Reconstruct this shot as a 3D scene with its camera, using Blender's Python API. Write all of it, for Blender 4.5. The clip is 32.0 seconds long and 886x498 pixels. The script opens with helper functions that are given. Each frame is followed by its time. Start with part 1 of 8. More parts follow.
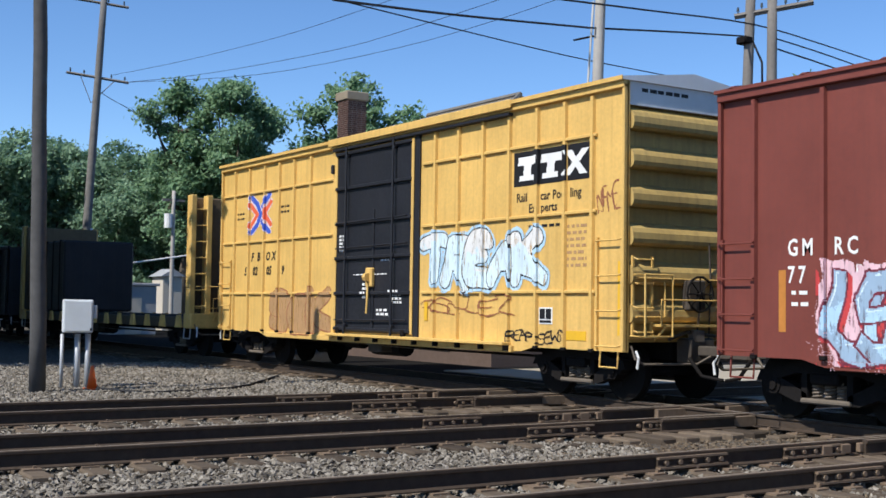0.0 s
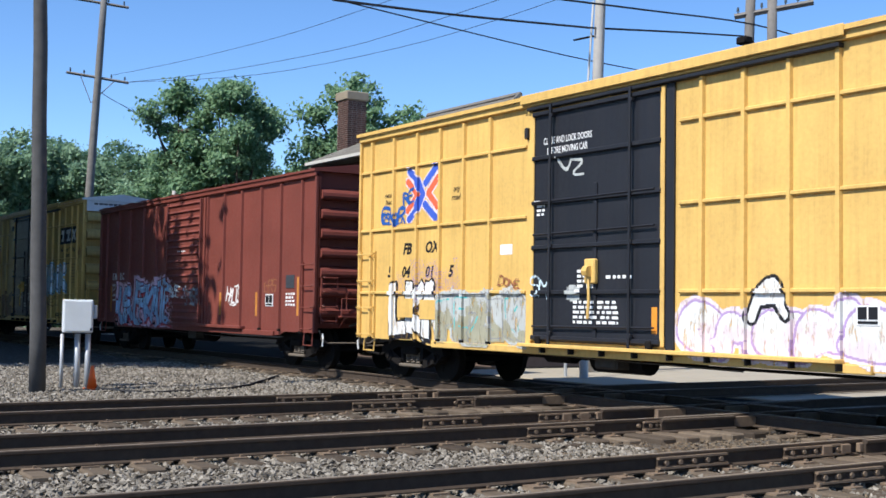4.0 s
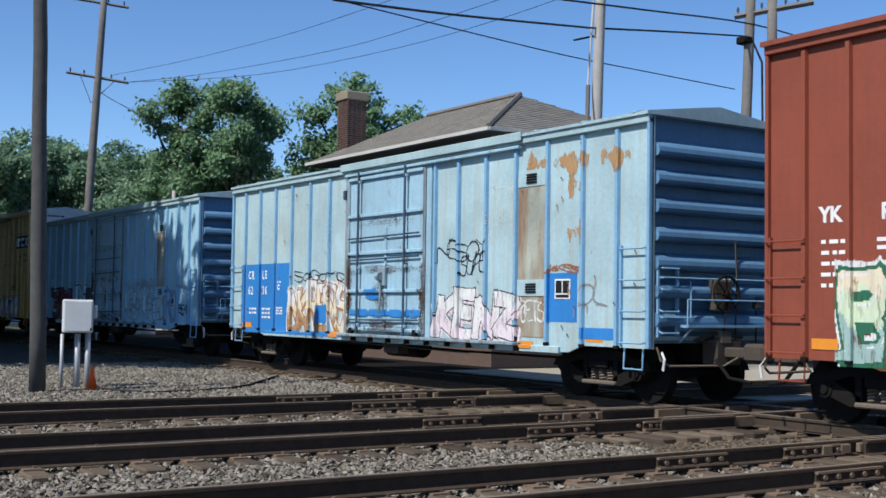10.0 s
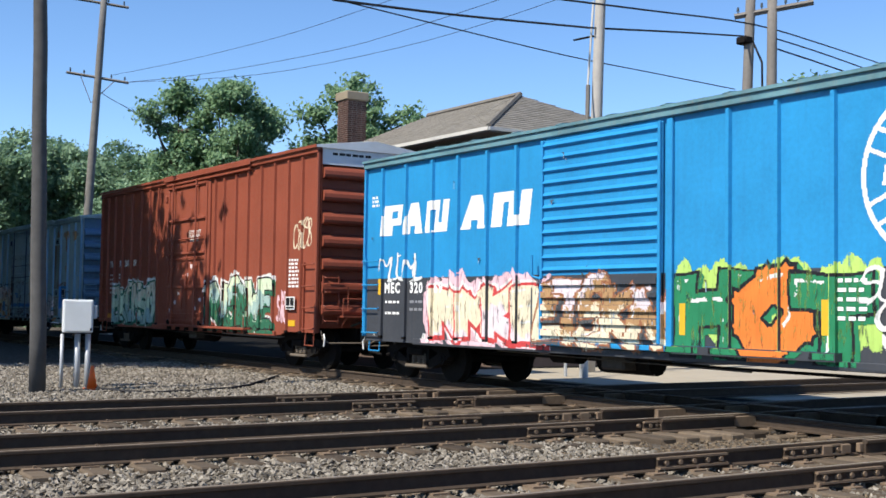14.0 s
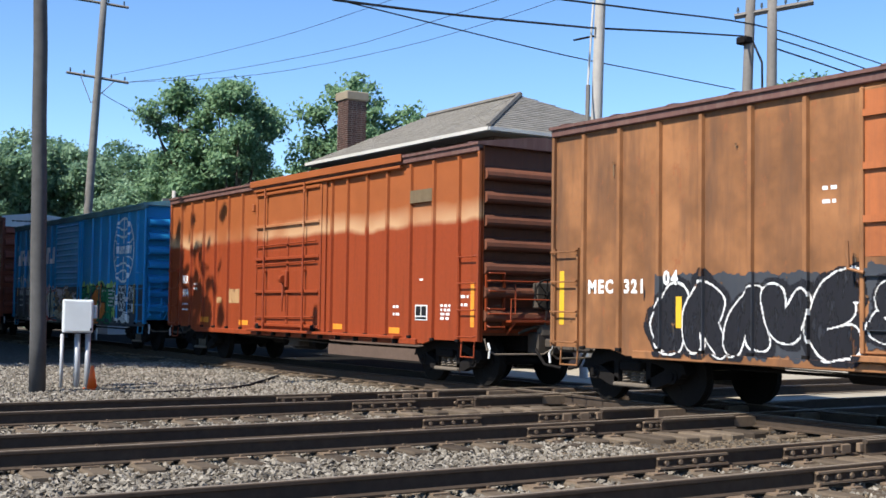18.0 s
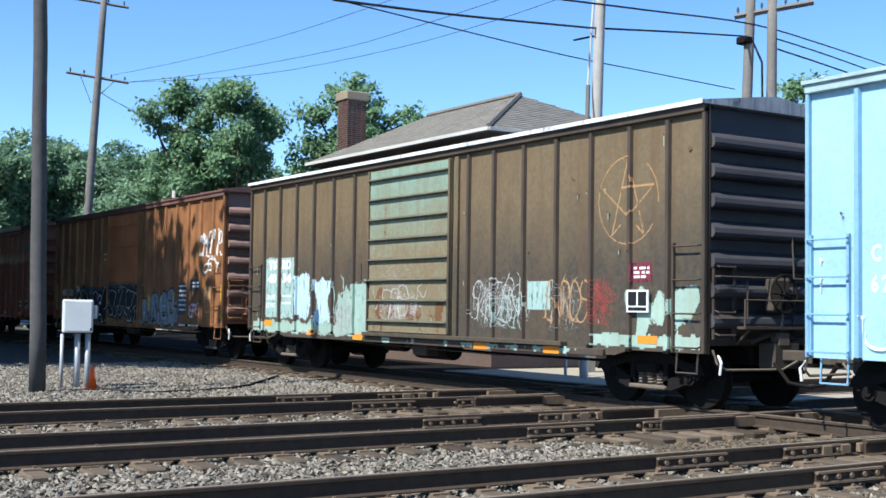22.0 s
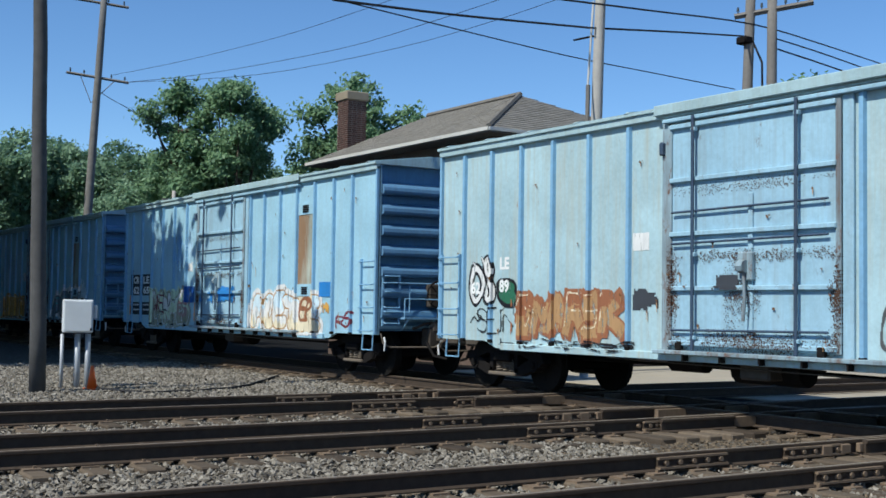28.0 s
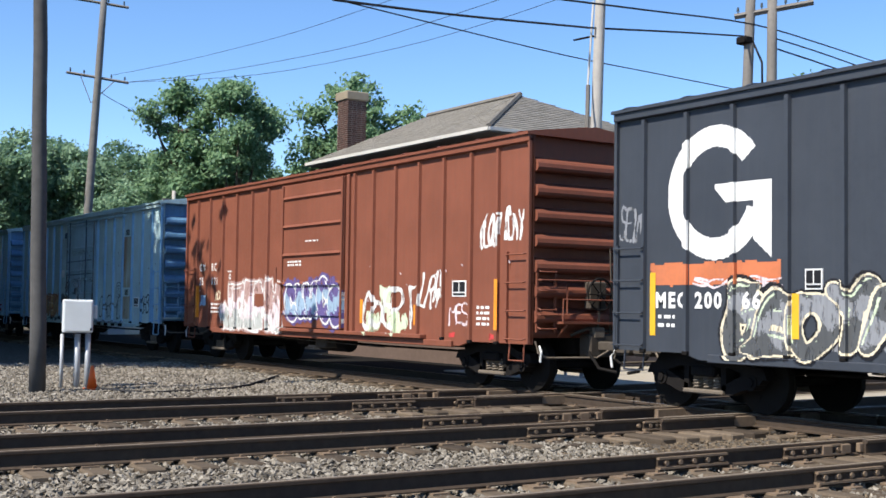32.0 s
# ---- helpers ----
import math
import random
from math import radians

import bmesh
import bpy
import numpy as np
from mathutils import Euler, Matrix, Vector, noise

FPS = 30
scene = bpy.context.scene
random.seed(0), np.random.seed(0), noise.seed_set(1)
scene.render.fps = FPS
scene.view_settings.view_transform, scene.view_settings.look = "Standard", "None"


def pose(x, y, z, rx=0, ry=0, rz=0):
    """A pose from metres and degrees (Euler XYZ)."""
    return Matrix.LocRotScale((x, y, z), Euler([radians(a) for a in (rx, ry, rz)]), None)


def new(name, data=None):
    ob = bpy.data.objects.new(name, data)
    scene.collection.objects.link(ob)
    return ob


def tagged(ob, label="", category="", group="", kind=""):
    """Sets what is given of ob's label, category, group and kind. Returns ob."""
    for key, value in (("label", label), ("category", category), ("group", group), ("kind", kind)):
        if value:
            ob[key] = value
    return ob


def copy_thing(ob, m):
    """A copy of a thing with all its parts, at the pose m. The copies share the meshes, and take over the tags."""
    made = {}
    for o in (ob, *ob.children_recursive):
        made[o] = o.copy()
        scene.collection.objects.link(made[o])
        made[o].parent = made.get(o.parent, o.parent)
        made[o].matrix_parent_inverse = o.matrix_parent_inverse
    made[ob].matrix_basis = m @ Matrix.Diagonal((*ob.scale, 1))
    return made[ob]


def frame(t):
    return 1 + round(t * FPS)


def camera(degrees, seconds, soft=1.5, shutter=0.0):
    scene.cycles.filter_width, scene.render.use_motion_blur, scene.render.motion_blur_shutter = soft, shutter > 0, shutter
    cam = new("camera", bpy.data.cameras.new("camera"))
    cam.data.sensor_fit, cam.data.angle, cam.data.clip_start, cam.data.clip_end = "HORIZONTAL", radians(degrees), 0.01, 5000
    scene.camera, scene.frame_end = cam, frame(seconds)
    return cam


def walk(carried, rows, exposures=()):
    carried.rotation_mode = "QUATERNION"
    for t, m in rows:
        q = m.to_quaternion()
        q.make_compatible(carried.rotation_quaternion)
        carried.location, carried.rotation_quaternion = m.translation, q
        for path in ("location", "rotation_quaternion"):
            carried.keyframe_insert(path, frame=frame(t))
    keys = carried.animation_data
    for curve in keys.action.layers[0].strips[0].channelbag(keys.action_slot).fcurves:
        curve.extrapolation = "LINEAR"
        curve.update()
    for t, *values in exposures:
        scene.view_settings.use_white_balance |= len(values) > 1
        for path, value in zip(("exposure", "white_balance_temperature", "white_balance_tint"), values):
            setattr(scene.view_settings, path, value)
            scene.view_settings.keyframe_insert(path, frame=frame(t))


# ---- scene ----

# The camera stands on the near side of a level crossing of railway tracks. x runs along the train's track,
# y away from the camera, z = 0 is the top of the rails.
cam = camera(39.98, 32.0, soft=1.6)
STAND = Matrix.Translation((0, 0, 1.43)) @ pose(0, 0, 0, 90, 0, 56.85) @ pose(0, 0, 0, 2.81, 0, 0) @ pose(0, 0, 0, 0, 0, 0.849)
GAIN = ((0, 0.36), (1, 0.34), (2, 0.58), (3.5, 0.62), (6, 0.5), (7, 0.24), (9, 0.12), (10.5, 0.24), (11, 0.26), (12, 0.54), (13, 0.76), (14, 0.66), (17, 0.68), (18, 0.84), (20, 0.82), (22, 0.88), (23, 0.66), (25, 0.26), (28, 0.18), (30, 0.27), (31, 0.42), (32, 0.78))
BALANCE = ((0, 6450, 10), (3, 6380, 10), (9, 6330, 10), (12, 6650, 10), (14, 6850, 10), (17, 6800, 10), (20, 6500, 9), (22, 6280, 7), (25, 6200, 4), (28, 6350, 5), (30, 6550, 9), (32, 6780, 10))


def between(rows, t, k):
    """The k-th value of the rows at time t, drawn straight from row to row."""
    for a, b in zip(rows[:-1], rows[1:]):
        if a[0] <= t <= b[0]:
            return a[k] + (b[k] - a[k]) * (t - a[0]) / (b[0] - a[0])
    return rows[-1][k]


walk(cam, [(0.0, STAND), (32.0, STAND)], [(t, g, between(BALANCE, t, 1), between(BALANCE, t, 2)) for t, g in GAIN])

# ---- light ----
SUN_TRAVEL = Vector((-0.15, 0.87, -1.0)).normalized()
world = bpy.data.worlds.new("world")
scene.world = world
world.use_nodes = True
wn = world.node_tree.nodes
sky = wn.new("ShaderNodeTexSky")
sky.sky_type = 'NISHITA'
sky.sun_disc = False
sky.sun_elevation = math.asin(-SUN_TRAVEL.z)
sky.sun_rotation = math.atan2(-SUN_TRAVEL.x, -SUN_TRAVEL.y)
sky.altitude = 2000.0
sky.air_density = 1.0
sky.dust_density = 0.0
sky.ozone_density = 4.0
wn["Background"].inputs[1].default_value = 0.128
tone = wn.new("ShaderNodeHueSaturation")
tone.inputs["Saturation"].default_value = 1.13
tone.inputs["Hue"].default_value = 0.503
world.node_tree.links.new(sky.outputs[0], tone.inputs["Color"])
world.node_tree.links.new(tone.outputs[0], wn["Background"].inputs[0])
sun = new("sun", bpy.data.lights.new("sun", 'SUN'))
sun.data.energy = 4.5
sun.data.angle = radians(0.53)
sun.data.color = (1.0, 0.955, 0.88)
sun.matrix_world = Matrix.Translation((-20, -20, 30)) @ SUN_TRAVEL.to_track_quat("-Z", "Y").to_matrix().to_4x4()


# ---- mesh helpers ----
class Shape:
    """Collects boxes, tubes and prisms into one mesh."""

    def __init__(self):
        self.v, self.f, self.m = [], [], []

    def add(self, verts, faces, mi=0):
        n = len(self.v)
        self.v.extend([tuple(p) for p in verts])
        self.f.extend([tuple(i + n for i in f) for f in faces])
        self.m.extend([mi] * len(faces))
        return self

    def box(self, x0, x1, y0, y1, z0, z1, mi=0):
        v = [(x, y, z) for z in (z0, z1) for y in (y0, y1) for x in (x0, x1)]
        return self.add(v, [(0, 2, 3, 1), (4, 5, 7, 6), (0, 1, 5, 4), (2, 6, 7, 3), (0, 4, 6, 2), (1, 3, 7, 5)], mi)

    def cbox(self, x0, x1, y0, y1, z0, z1, b=0.01, mi=0):
        """A box with chamfered edges."""
        b = min(b, (x1 - x0) * 0.45, (y1 - y0) * 0.45, (z1 - z0) * 0.45)
        c = ((x0 + x1) / 2, (y0 + y1) / 2, (z0 + z1) / 2)
        h = ((x1 - x0) / 2, (y1 - y0) / 2, (z1 - z0) / 2)
        v, ix = [], {}
        for s in [(i, j, k) for i in (-1, 1) for j in (-1, 1) for k in (-1, 1)]:
            for a in range(3):
                ix[s, a] = len(v)
                v.append(tuple(c[d] + s[d] * (h[d] - (0 if d == a else b)) for d in range(3)))
        f = []
        for a in range(3):
            o, p = [d for d in range(3) if d != a]
            for sa in (-1, 1):
                def key(so, sp, sa=sa, a=a, o=o, p=p):
                    s = [0, 0, 0]
                    s[a], s[o], s[p] = sa, so, sp
                    return tuple(s)
                q = [ix[key(-1, -1), a], ix[key(1, -1), a], ix[key(1, 1), a], ix[key(-1, 1), a]]
                f.append(q if (sa > 0) == (a != 1) else q[::-1])
            for so in (-1, 1):
                for sp in (-1, 1):
                    lo, hi = [0, 0, 0], [0, 0, 0]
                    lo[a], hi[a] = -1, 1
                    lo[o] = hi[o] = so
                    lo[p] = hi[p] = sp
                    lo, hi = tuple(lo), tuple(hi)
                    q = [ix[lo, o], ix[hi, o], ix[hi, p], ix[lo, p]]
                    f.append(q)
        for s in [(i, j, k) for i in (-1, 1) for j in (-1, 1) for k in (-1, 1)]:
            f.append([ix[s, 0], ix[s, 1], ix[s, 2]])
        return self.add(v, f, mi)

    def tube(self, path, r, n=6, mi=0, r1=None):
        path = [Vector(p) for p in path]
        rings = []
        for i, p in enumerate(path):
            d = (path[min(i + 1, len(path) - 1)] - path[max(i - 1, 0)]).normalized()
            a = d.orthogonal().normalized() if abs(d.z) > 0.9 else d.cross(Vector((0, 0, 1))).normalized()
            b = d.cross(a)
            rr = r if r1 is None else r + (r1 - r) * i / (len(path) - 1)
            rings.append([p + rr * (math.cos(k * math.tau / n) * a + math.sin(k * math.tau / n) * b) for k in range(n)])
        v = [q for ring in rings for q in ring]
        f = []
        for i in range(len(path) - 1):
            for k in range(n):
                k2 = (k + 1) % n
                f.append((i * n + k, i * n + k2, (i + 1) * n + k2, (i + 1) * n + k))
        f.append(tuple(range(n - 1, -1, -1)))
        f.append(tuple((len(path) - 1) * n + k for k in range(n)))
        return self.add(v, f, mi)

    def prism(self, poly, axis, a, b, mi=0):
        """poly: points in the two other axes, in order; drawn out along axis from a to b."""
        def at(p, t):
            q = list(p)
            q.insert(axis, t)
            return tuple(q)
        n = len(poly)
        v = [at(p, a) for p in poly] + [at(p, b) for p in poly]
        f = [(i, (i + 1) % n, n + (i + 1) % n, n + i) for i in range(n)]
        f += [tuple(range(n - 1, -1, -1)), tuple(range(n, 2 * n))]
        return self.add(v, f, mi)

    def mesh(self, name, *mats, smooth=False):
        me = bpy.data.meshes.new(name)
        me.from_pydata(self.v, [], self.f)
        for m in mats:
            me.materials.append(m)
        if any(self.m):
            me.polygons.foreach_set("material_index", self.m)
        if smooth:
            me.polygons.foreach_set("use_smooth", [True] * len(self.f))
        bm = bmesh.new()
        bm.from_mesh(me)
        bmesh.ops.recalc_face_normals(bm, faces=bm.faces)
        bm.to_mesh(me)
        bm.free()
        return me


def part(name, shape, material, parent, label="", at=None, smooth=False):
    """Links a shape or a mesh as one mesh object under a thing or a part."""
    me = shape.mesh(name, material, smooth=smooth) if isinstance(shape, Shape) else shape
    ob = new(name, me)
    ob.parent = parent
    if at is not None:
        ob.location = at
    if label:
        tagged(ob, label)
    return ob


def thing(name, label, category, at=(0, 0, 0), group="", kind="", shape=None, material=None, rz=0.0, smooth=False):
    ob = new(name, shape.mesh(name, material, smooth=smooth) if shape else None)
    ob.location = at
    ob.rotation_euler = (0, 0, rz)
    return tagged(ob, label, category, group, kind)


# ---- materials ----
def nodes_of(name):
    m = bpy.data.materials.new(name)
    m.use_nodes = True
    return m, m.node_tree.nodes, m.node_tree.links, m.node_tree.nodes["Principled BSDF"]


def coords(n, l, scale=(1, 1, 1), source="Object"):
    tc, mp = n.new("ShaderNodeTexCoord"), n.new("ShaderNodeMapping")
    mp.inputs["Scale"].default_value = scale
    l.new(tc.outputs[source], mp.inputs[0])
    return mp.outputs[0]


def noisy(n, l, vec, scale, detail=4.0, rough=0.6):
    t = n.new("ShaderNodeTexNoise")
    t.inputs["Scale"].default_value, t.inputs["Detail"].default_value, t.inputs["Roughness"].default_value = scale, detail, rough
    l.new(vec, t.inputs["Vector"])
    return t.outputs["Fac"]


def ramp(n, l, fac, stops):
    r = n.new("ShaderNodeValToRGB")
    el = r.color_ramp.elements
    while len(el) < len(stops):
        el.new(0.5)
    for e, (p, c) in zip(el, stops):
        e.position, e.color = p, (c, c, c, 1) if isinstance(c, (int, float)) else (*c, 1)
    l.new(fac, r.inputs[0])
    return r.outputs[0]


def blend(n, l, fac, a, b, kind='MIX'):
    mx = n.new("ShaderNodeMix")
    mx.data_type, mx.blend_type = 'RGBA', kind
    for slot, val in ((0, fac), (6, a), (7, b)):
        if isinstance(val, (int, float)):
            mx.inputs[slot].default_value = val
        elif isinstance(val, tuple):
            mx.inputs[slot].default_value = (*val, 1)
        else:
            l.new(val, mx.inputs[slot])
    return mx.outputs[2]


def bumped(n, l, b, height, strength=0.3, distance=0.01):
    bp = n.new("ShaderNodeBump")
    bp.inputs["Strength"].default_value, bp.inputs["Distance"].default_value = strength, distance
    l.new(height, bp.inputs["Height"])
    l.new(bp.outputs[0], b.inputs["Normal"])


def scaled(c, k):
    return tuple(min(1.0, v * k) for v in c)


def paint(name, base, rough=0.55, fade=0.18, streak=0.25, streak_to=(0.08, 0.06, 0.045), rust=0.0, rust_to=(0.13, 0.05, 0.022), spec=0.3, run_scale=(9, 9, 0.45), run_at=(0.46, 0.7)):
    """Weathered vehicle paint: chalky fading, dirt streaks that run down, rust blooms."""
    m, n, l, b = nodes_of(name)
    v = coords(n, l)
    big = noisy(n, l, v, 0.9, 3)
    c = blend(n, l, ramp(n, l, big, [(0.33, 0.0), (0.67, 1.0)]), scaled(base, 1 - fade), scaled(base, 1 + fade))
    fine = noisy(n, l, v, 14, 5)
    c = blend(n, l, 0.22, c, ramp(n, l, fine, [(0.3, scaled(base, 0.55)), (0.7, scaled(base, 1.3))]))
    run = noisy(n, l, coords(n, l, run_scale), 1.0, 4, 0.65)
    c = blend(n, l, ramp(n, l, run, [(run_at[0], 0.0), (run_at[1], streak)]), c, streak_to)
    if rust:
        k = noisy(n, l, coords(n, l, (1.6, 1.6, 0.8)), 3.4, 9, 0.75)
        lo = 0.665 - 0.2 * rust
        c = blend(n, l, ramp(n, l, k, [(lo, 0.0), (lo + 0.09, 0.92)]), c, blend(n, l, fine, rust_to, scaled(rust_to, 2.0)))
    l.new(c, b.inputs["Base Color"])
    l.new(ramp(n, l, fine, [(0.3, rough - 0.1), (0.75, min(1, rough + 0.18))]), b.inputs["Roughness"])
    b.inputs["Specular IOR Level"].default_value = spec
    bumped(n, l, b, noisy(n, l, coords(n, l, (1, 1, 0.45)), 1.9, 5, 0.5), 0.3, 0.03)
    return m


def plain(name, base, rough=0.7, metal=0.0, var=0.3, scale=8.0, bump=0.25, spec=0.3):
    m, n, l, b = nodes_of(name)
    v = coords(n, l)
    a, c2 = noisy(n, l, v, scale, 5, 0.65), noisy(n, l, v, scale * 0.12, 3)
    c = blend(n, l, a, scaled(base, 1 - var), scaled(base, 1 + var))
    c = blend(n, l, ramp(n, l, c2, [(0.35, 0.0), (0.7, 0.35)]), c, scaled(base, 0.6))
    l.new(c, b.inputs["Base Color"])
    b.inputs["Roughness"].default_value, b.inputs["Metallic"].default_value = rough, metal
    b.inputs["Specular IOR Level"].default_value = spec
    bumped(n, l, b, a, bump, 0.01)
    return m


def varied(name, c0, c1, rough=0.85, scale=9.0, how="object", grain=(1, 1, 1), bump=0.5):
    """Pieces that differ one by one: stones, ties, bricks, leaves."""
    m, n, l, b = nodes_of(name)
    if how == "object":
        rnd = n.new("ShaderNodeObjectInfo").outputs["Random"]
    else:
        rnd = n.new("ShaderNodeNewGeometry").outputs["Random Per Island"]
    a = noisy(n, l, coords(n, l, grain), scale, 5, 0.65)
    c = blend(n, l, rnd, c0, c1)
    c = blend(n, l, ramp(n, l, a, [(0.3, 0.0), (0.75, 0.5)]), c, scaled(c0, 0.6))
    l.new(c, b.inputs["Base Color"])
    b.inputs["Roughness"].default_value = rough
    b.inputs["Specular IOR Level"].default_value = 0.2
    bumped(n, l, b, a, bump, 0.01)
    return m

# Trucks: dark steel includes the body's shade, pale dusty steel the sun low down.
STEEL_DARK = plain("dark_truck_steel", (0.014, 0.0125, 0.012), 0.85, 0, 0.4, 12, spec=0.08)
TRUCK_DUST_LIT = plain("pale_dusty_lit_truck_steel", (0.14, 0.115, 0.09), 0.9, 0, 0.4, 12)
STEEL_DUST = plain("dusty_cast_steel", (0.075, 0.062, 0.05), 0.85, 0.1, 0.4, 12)
WHEEL_TREAD = plain("dark_wheel_steel", (0.012, 0.011, 0.01), 0.8, 0, 0.3, 10, spec=0.08)
WHITE = plain("white_lettering", (0.78, 0.78, 0.76), 0.6, 0, 0.1, 10, 0.05)
BLACK = plain("black_lettering", (0.012, 0.012, 0.014), 0.55, 0, 0.3, 10, 0.05)
GALV = plain("galvanised_steel", (0.42, 0.44, 0.46), 0.5, 0.3, 0.15, 9, 0.08)
HOSE_WHITE = plain("white_hose_fitting", (0.7, 0.7, 0.68), 0.5, 0, 0.15, 9)
SAFETY_YELLOW = plain("yellow_reflective_stripe", (0.72, 0.42, 0.03), 0.4, 0, 0.12, 9, 0.05)
STRIPE_DULL = plain("faded_dirty_stripe", (0.5, 0.2, 0.04), 0.7, 0, 0.35, 9, 0.05)
SAFETY_ORANGE = plain("orange_reflective_panel", (0.75, 0.27, 0.03), 0.5, 0, 0.2, 9, 0.05)


def spray(name, base):
    """Sprayed paint, uneven and worn through in flecks and runs."""
    m, n, l, b = nodes_of(name)
    v = coords(n, l)
    a = noisy(n, l, v, 2.2, 4, 0.6)
    c = blend(n, l, a, scaled(base, 0.72), scaled(base, 1.22))
    c = blend(n, l, ramp(n, l, noisy(n, l, coords(n, l, (12, 12, 0.7)), 1.0, 4, 0.6), [(0.5, 0.0), (0.75, 0.35)]), c, scaled(base, 0.5))
    l.new(c, b.inputs["Base Color"])
    b.inputs["Roughness"].default_value = 0.6
    b.inputs["Specular IOR Level"].default_value = 0.25
    worn = noisy(n, l, coords(n, l, (5, 5, 1.2)), 2.4, 7, 0.7)
    l.new(ramp(n, l, worn, [(0.36, 0.25), (0.47, 0.97)]), b.inputs["Alpha"])
    return m


SPRAY = {k: spray("spray_paint_" + k, c) for k, c in {
    "white": (0.72, 0.72, 0.7), "black": (0.014, 0.014, 0.018), "skyblue": (0.42, 0.62, 0.78), "ice": (0.62, 0.76, 0.84),
    "pink": (0.75, 0.5, 0.55), "palepink": (0.72, 0.62, 0.65), "maroon": (0.17, 0.03, 0.05), "red": (0.55, 0.06, 0.06),
    "green": (0.02, 0.2, 0.09), "pine": (0.03, 0.14, 0.08), "lime": (0.42, 0.62, 0.15), "orange": (0.75, 0.2, 0.04),
    "gold": (0.62, 0.34, 0.08), "tan": (0.42, 0.25, 0.12), "grey": (0.24, 0.25, 0.27), "teal": (0.1, 0.45, 0.45),
    "cream": (0.75, 0.66, 0.48), "purple": (0.12, 0.09, 0.24), "mauve": (0.4, 0.28, 0.5), "blue": (0.02, 0.1, 0.36), "khaki": (0.34, 0.33, 0.24), "palebody": (0.4, 0.57, 0.66),
    "bluegrey": (0.3, 0.42, 0.55), "brown": (0.3, 0.12, 0.06), "palegreen": (0.6, 0.7, 0.5), "mint": (0.33, 0.47, 0.44), "splash": (0.45, 0.62, 0.7), "dullpink": (0.42, 0.27, 0.25), "silver": (0.46, 0.48, 0.46), "darkgrey": (0.085, 0.09, 0.095), "overspray": (0.2, 0.42, 0.68)}.items()}

# ---- freight cars ----
TRACK_Y = 14.07
SHEET, RIB = 1.42, 1.48

# letter strokes on a ten by ten grid, for sprayed pieces and tags
STROKES = {"A": "00-49-90 24-74", "B": "00-09-69-87-65-05-75-92-70-00", "C": "87-69-39-16-13-30-60-82", "D": "00-09-59-86-83-50-00",
           "E": "90-00-09-89 05-65", "F": "00-09-89 05-65", "G": "87-69-39-16-13-30-60-83-85-55", "H": "00-09 90-99 05-95", "I": "50-59",
           "J": "89-83-60-30-12", "K": "00-09 89-04-90", "L": "09-00-80", "M": "00-09-54-99-90", "N": "00-09-90-99", "O": "39-69-96-93-60-30-03-06-39",
           "P": "00-09-69-87-65-04", "R": "00-09-69-87-65-05-45-90", "S": "88-69-29-07-15-75-83-60-20-01", "T": "50-59 09-99", "U": "09-02-30-60-92-99",
           "V": "09-50-99", "W": "09-20-56-80-99", "X": "00-99 09-90", "Y": "09-55-99 55-50", "Z": "09-99-00-90", "!": "53-59 50-51",
           "o": "36-66-84-82-60-30-12-14-36", "~": "03-36-63-96", "^": "02-58-92", "2": "08-39-79-86-00-90", "4": "69-03-93 60-69", "8": "55-27-39-69-87-55-22-30-70-82-55"}


def strokes_of(ch, rounds=0):
    """The strokes of a sign as straight pieces; each round cuts the corners once more."""
    out = []
    for line in STROKES[ch].split():
        pts = [(int(p[0]) / 9, int(p[1]) / 9) for p in line.split("-")]
        for _ in range(rounds):
            cut = [pts[0]]
            for a, b in zip(pts[:-1], pts[1:]):
                cut += [(0.75 * a[0] + 0.25 * b[0], 0.75 * a[1] + 0.25 * b[1]), (0.25 * a[0] + 0.75 * b[0], 0.25 * a[1] + 0.75 * b[1])]
            pts = cut + [pts[-1]]
        out += list(zip(pts[:-1], pts[1:]))
    return out


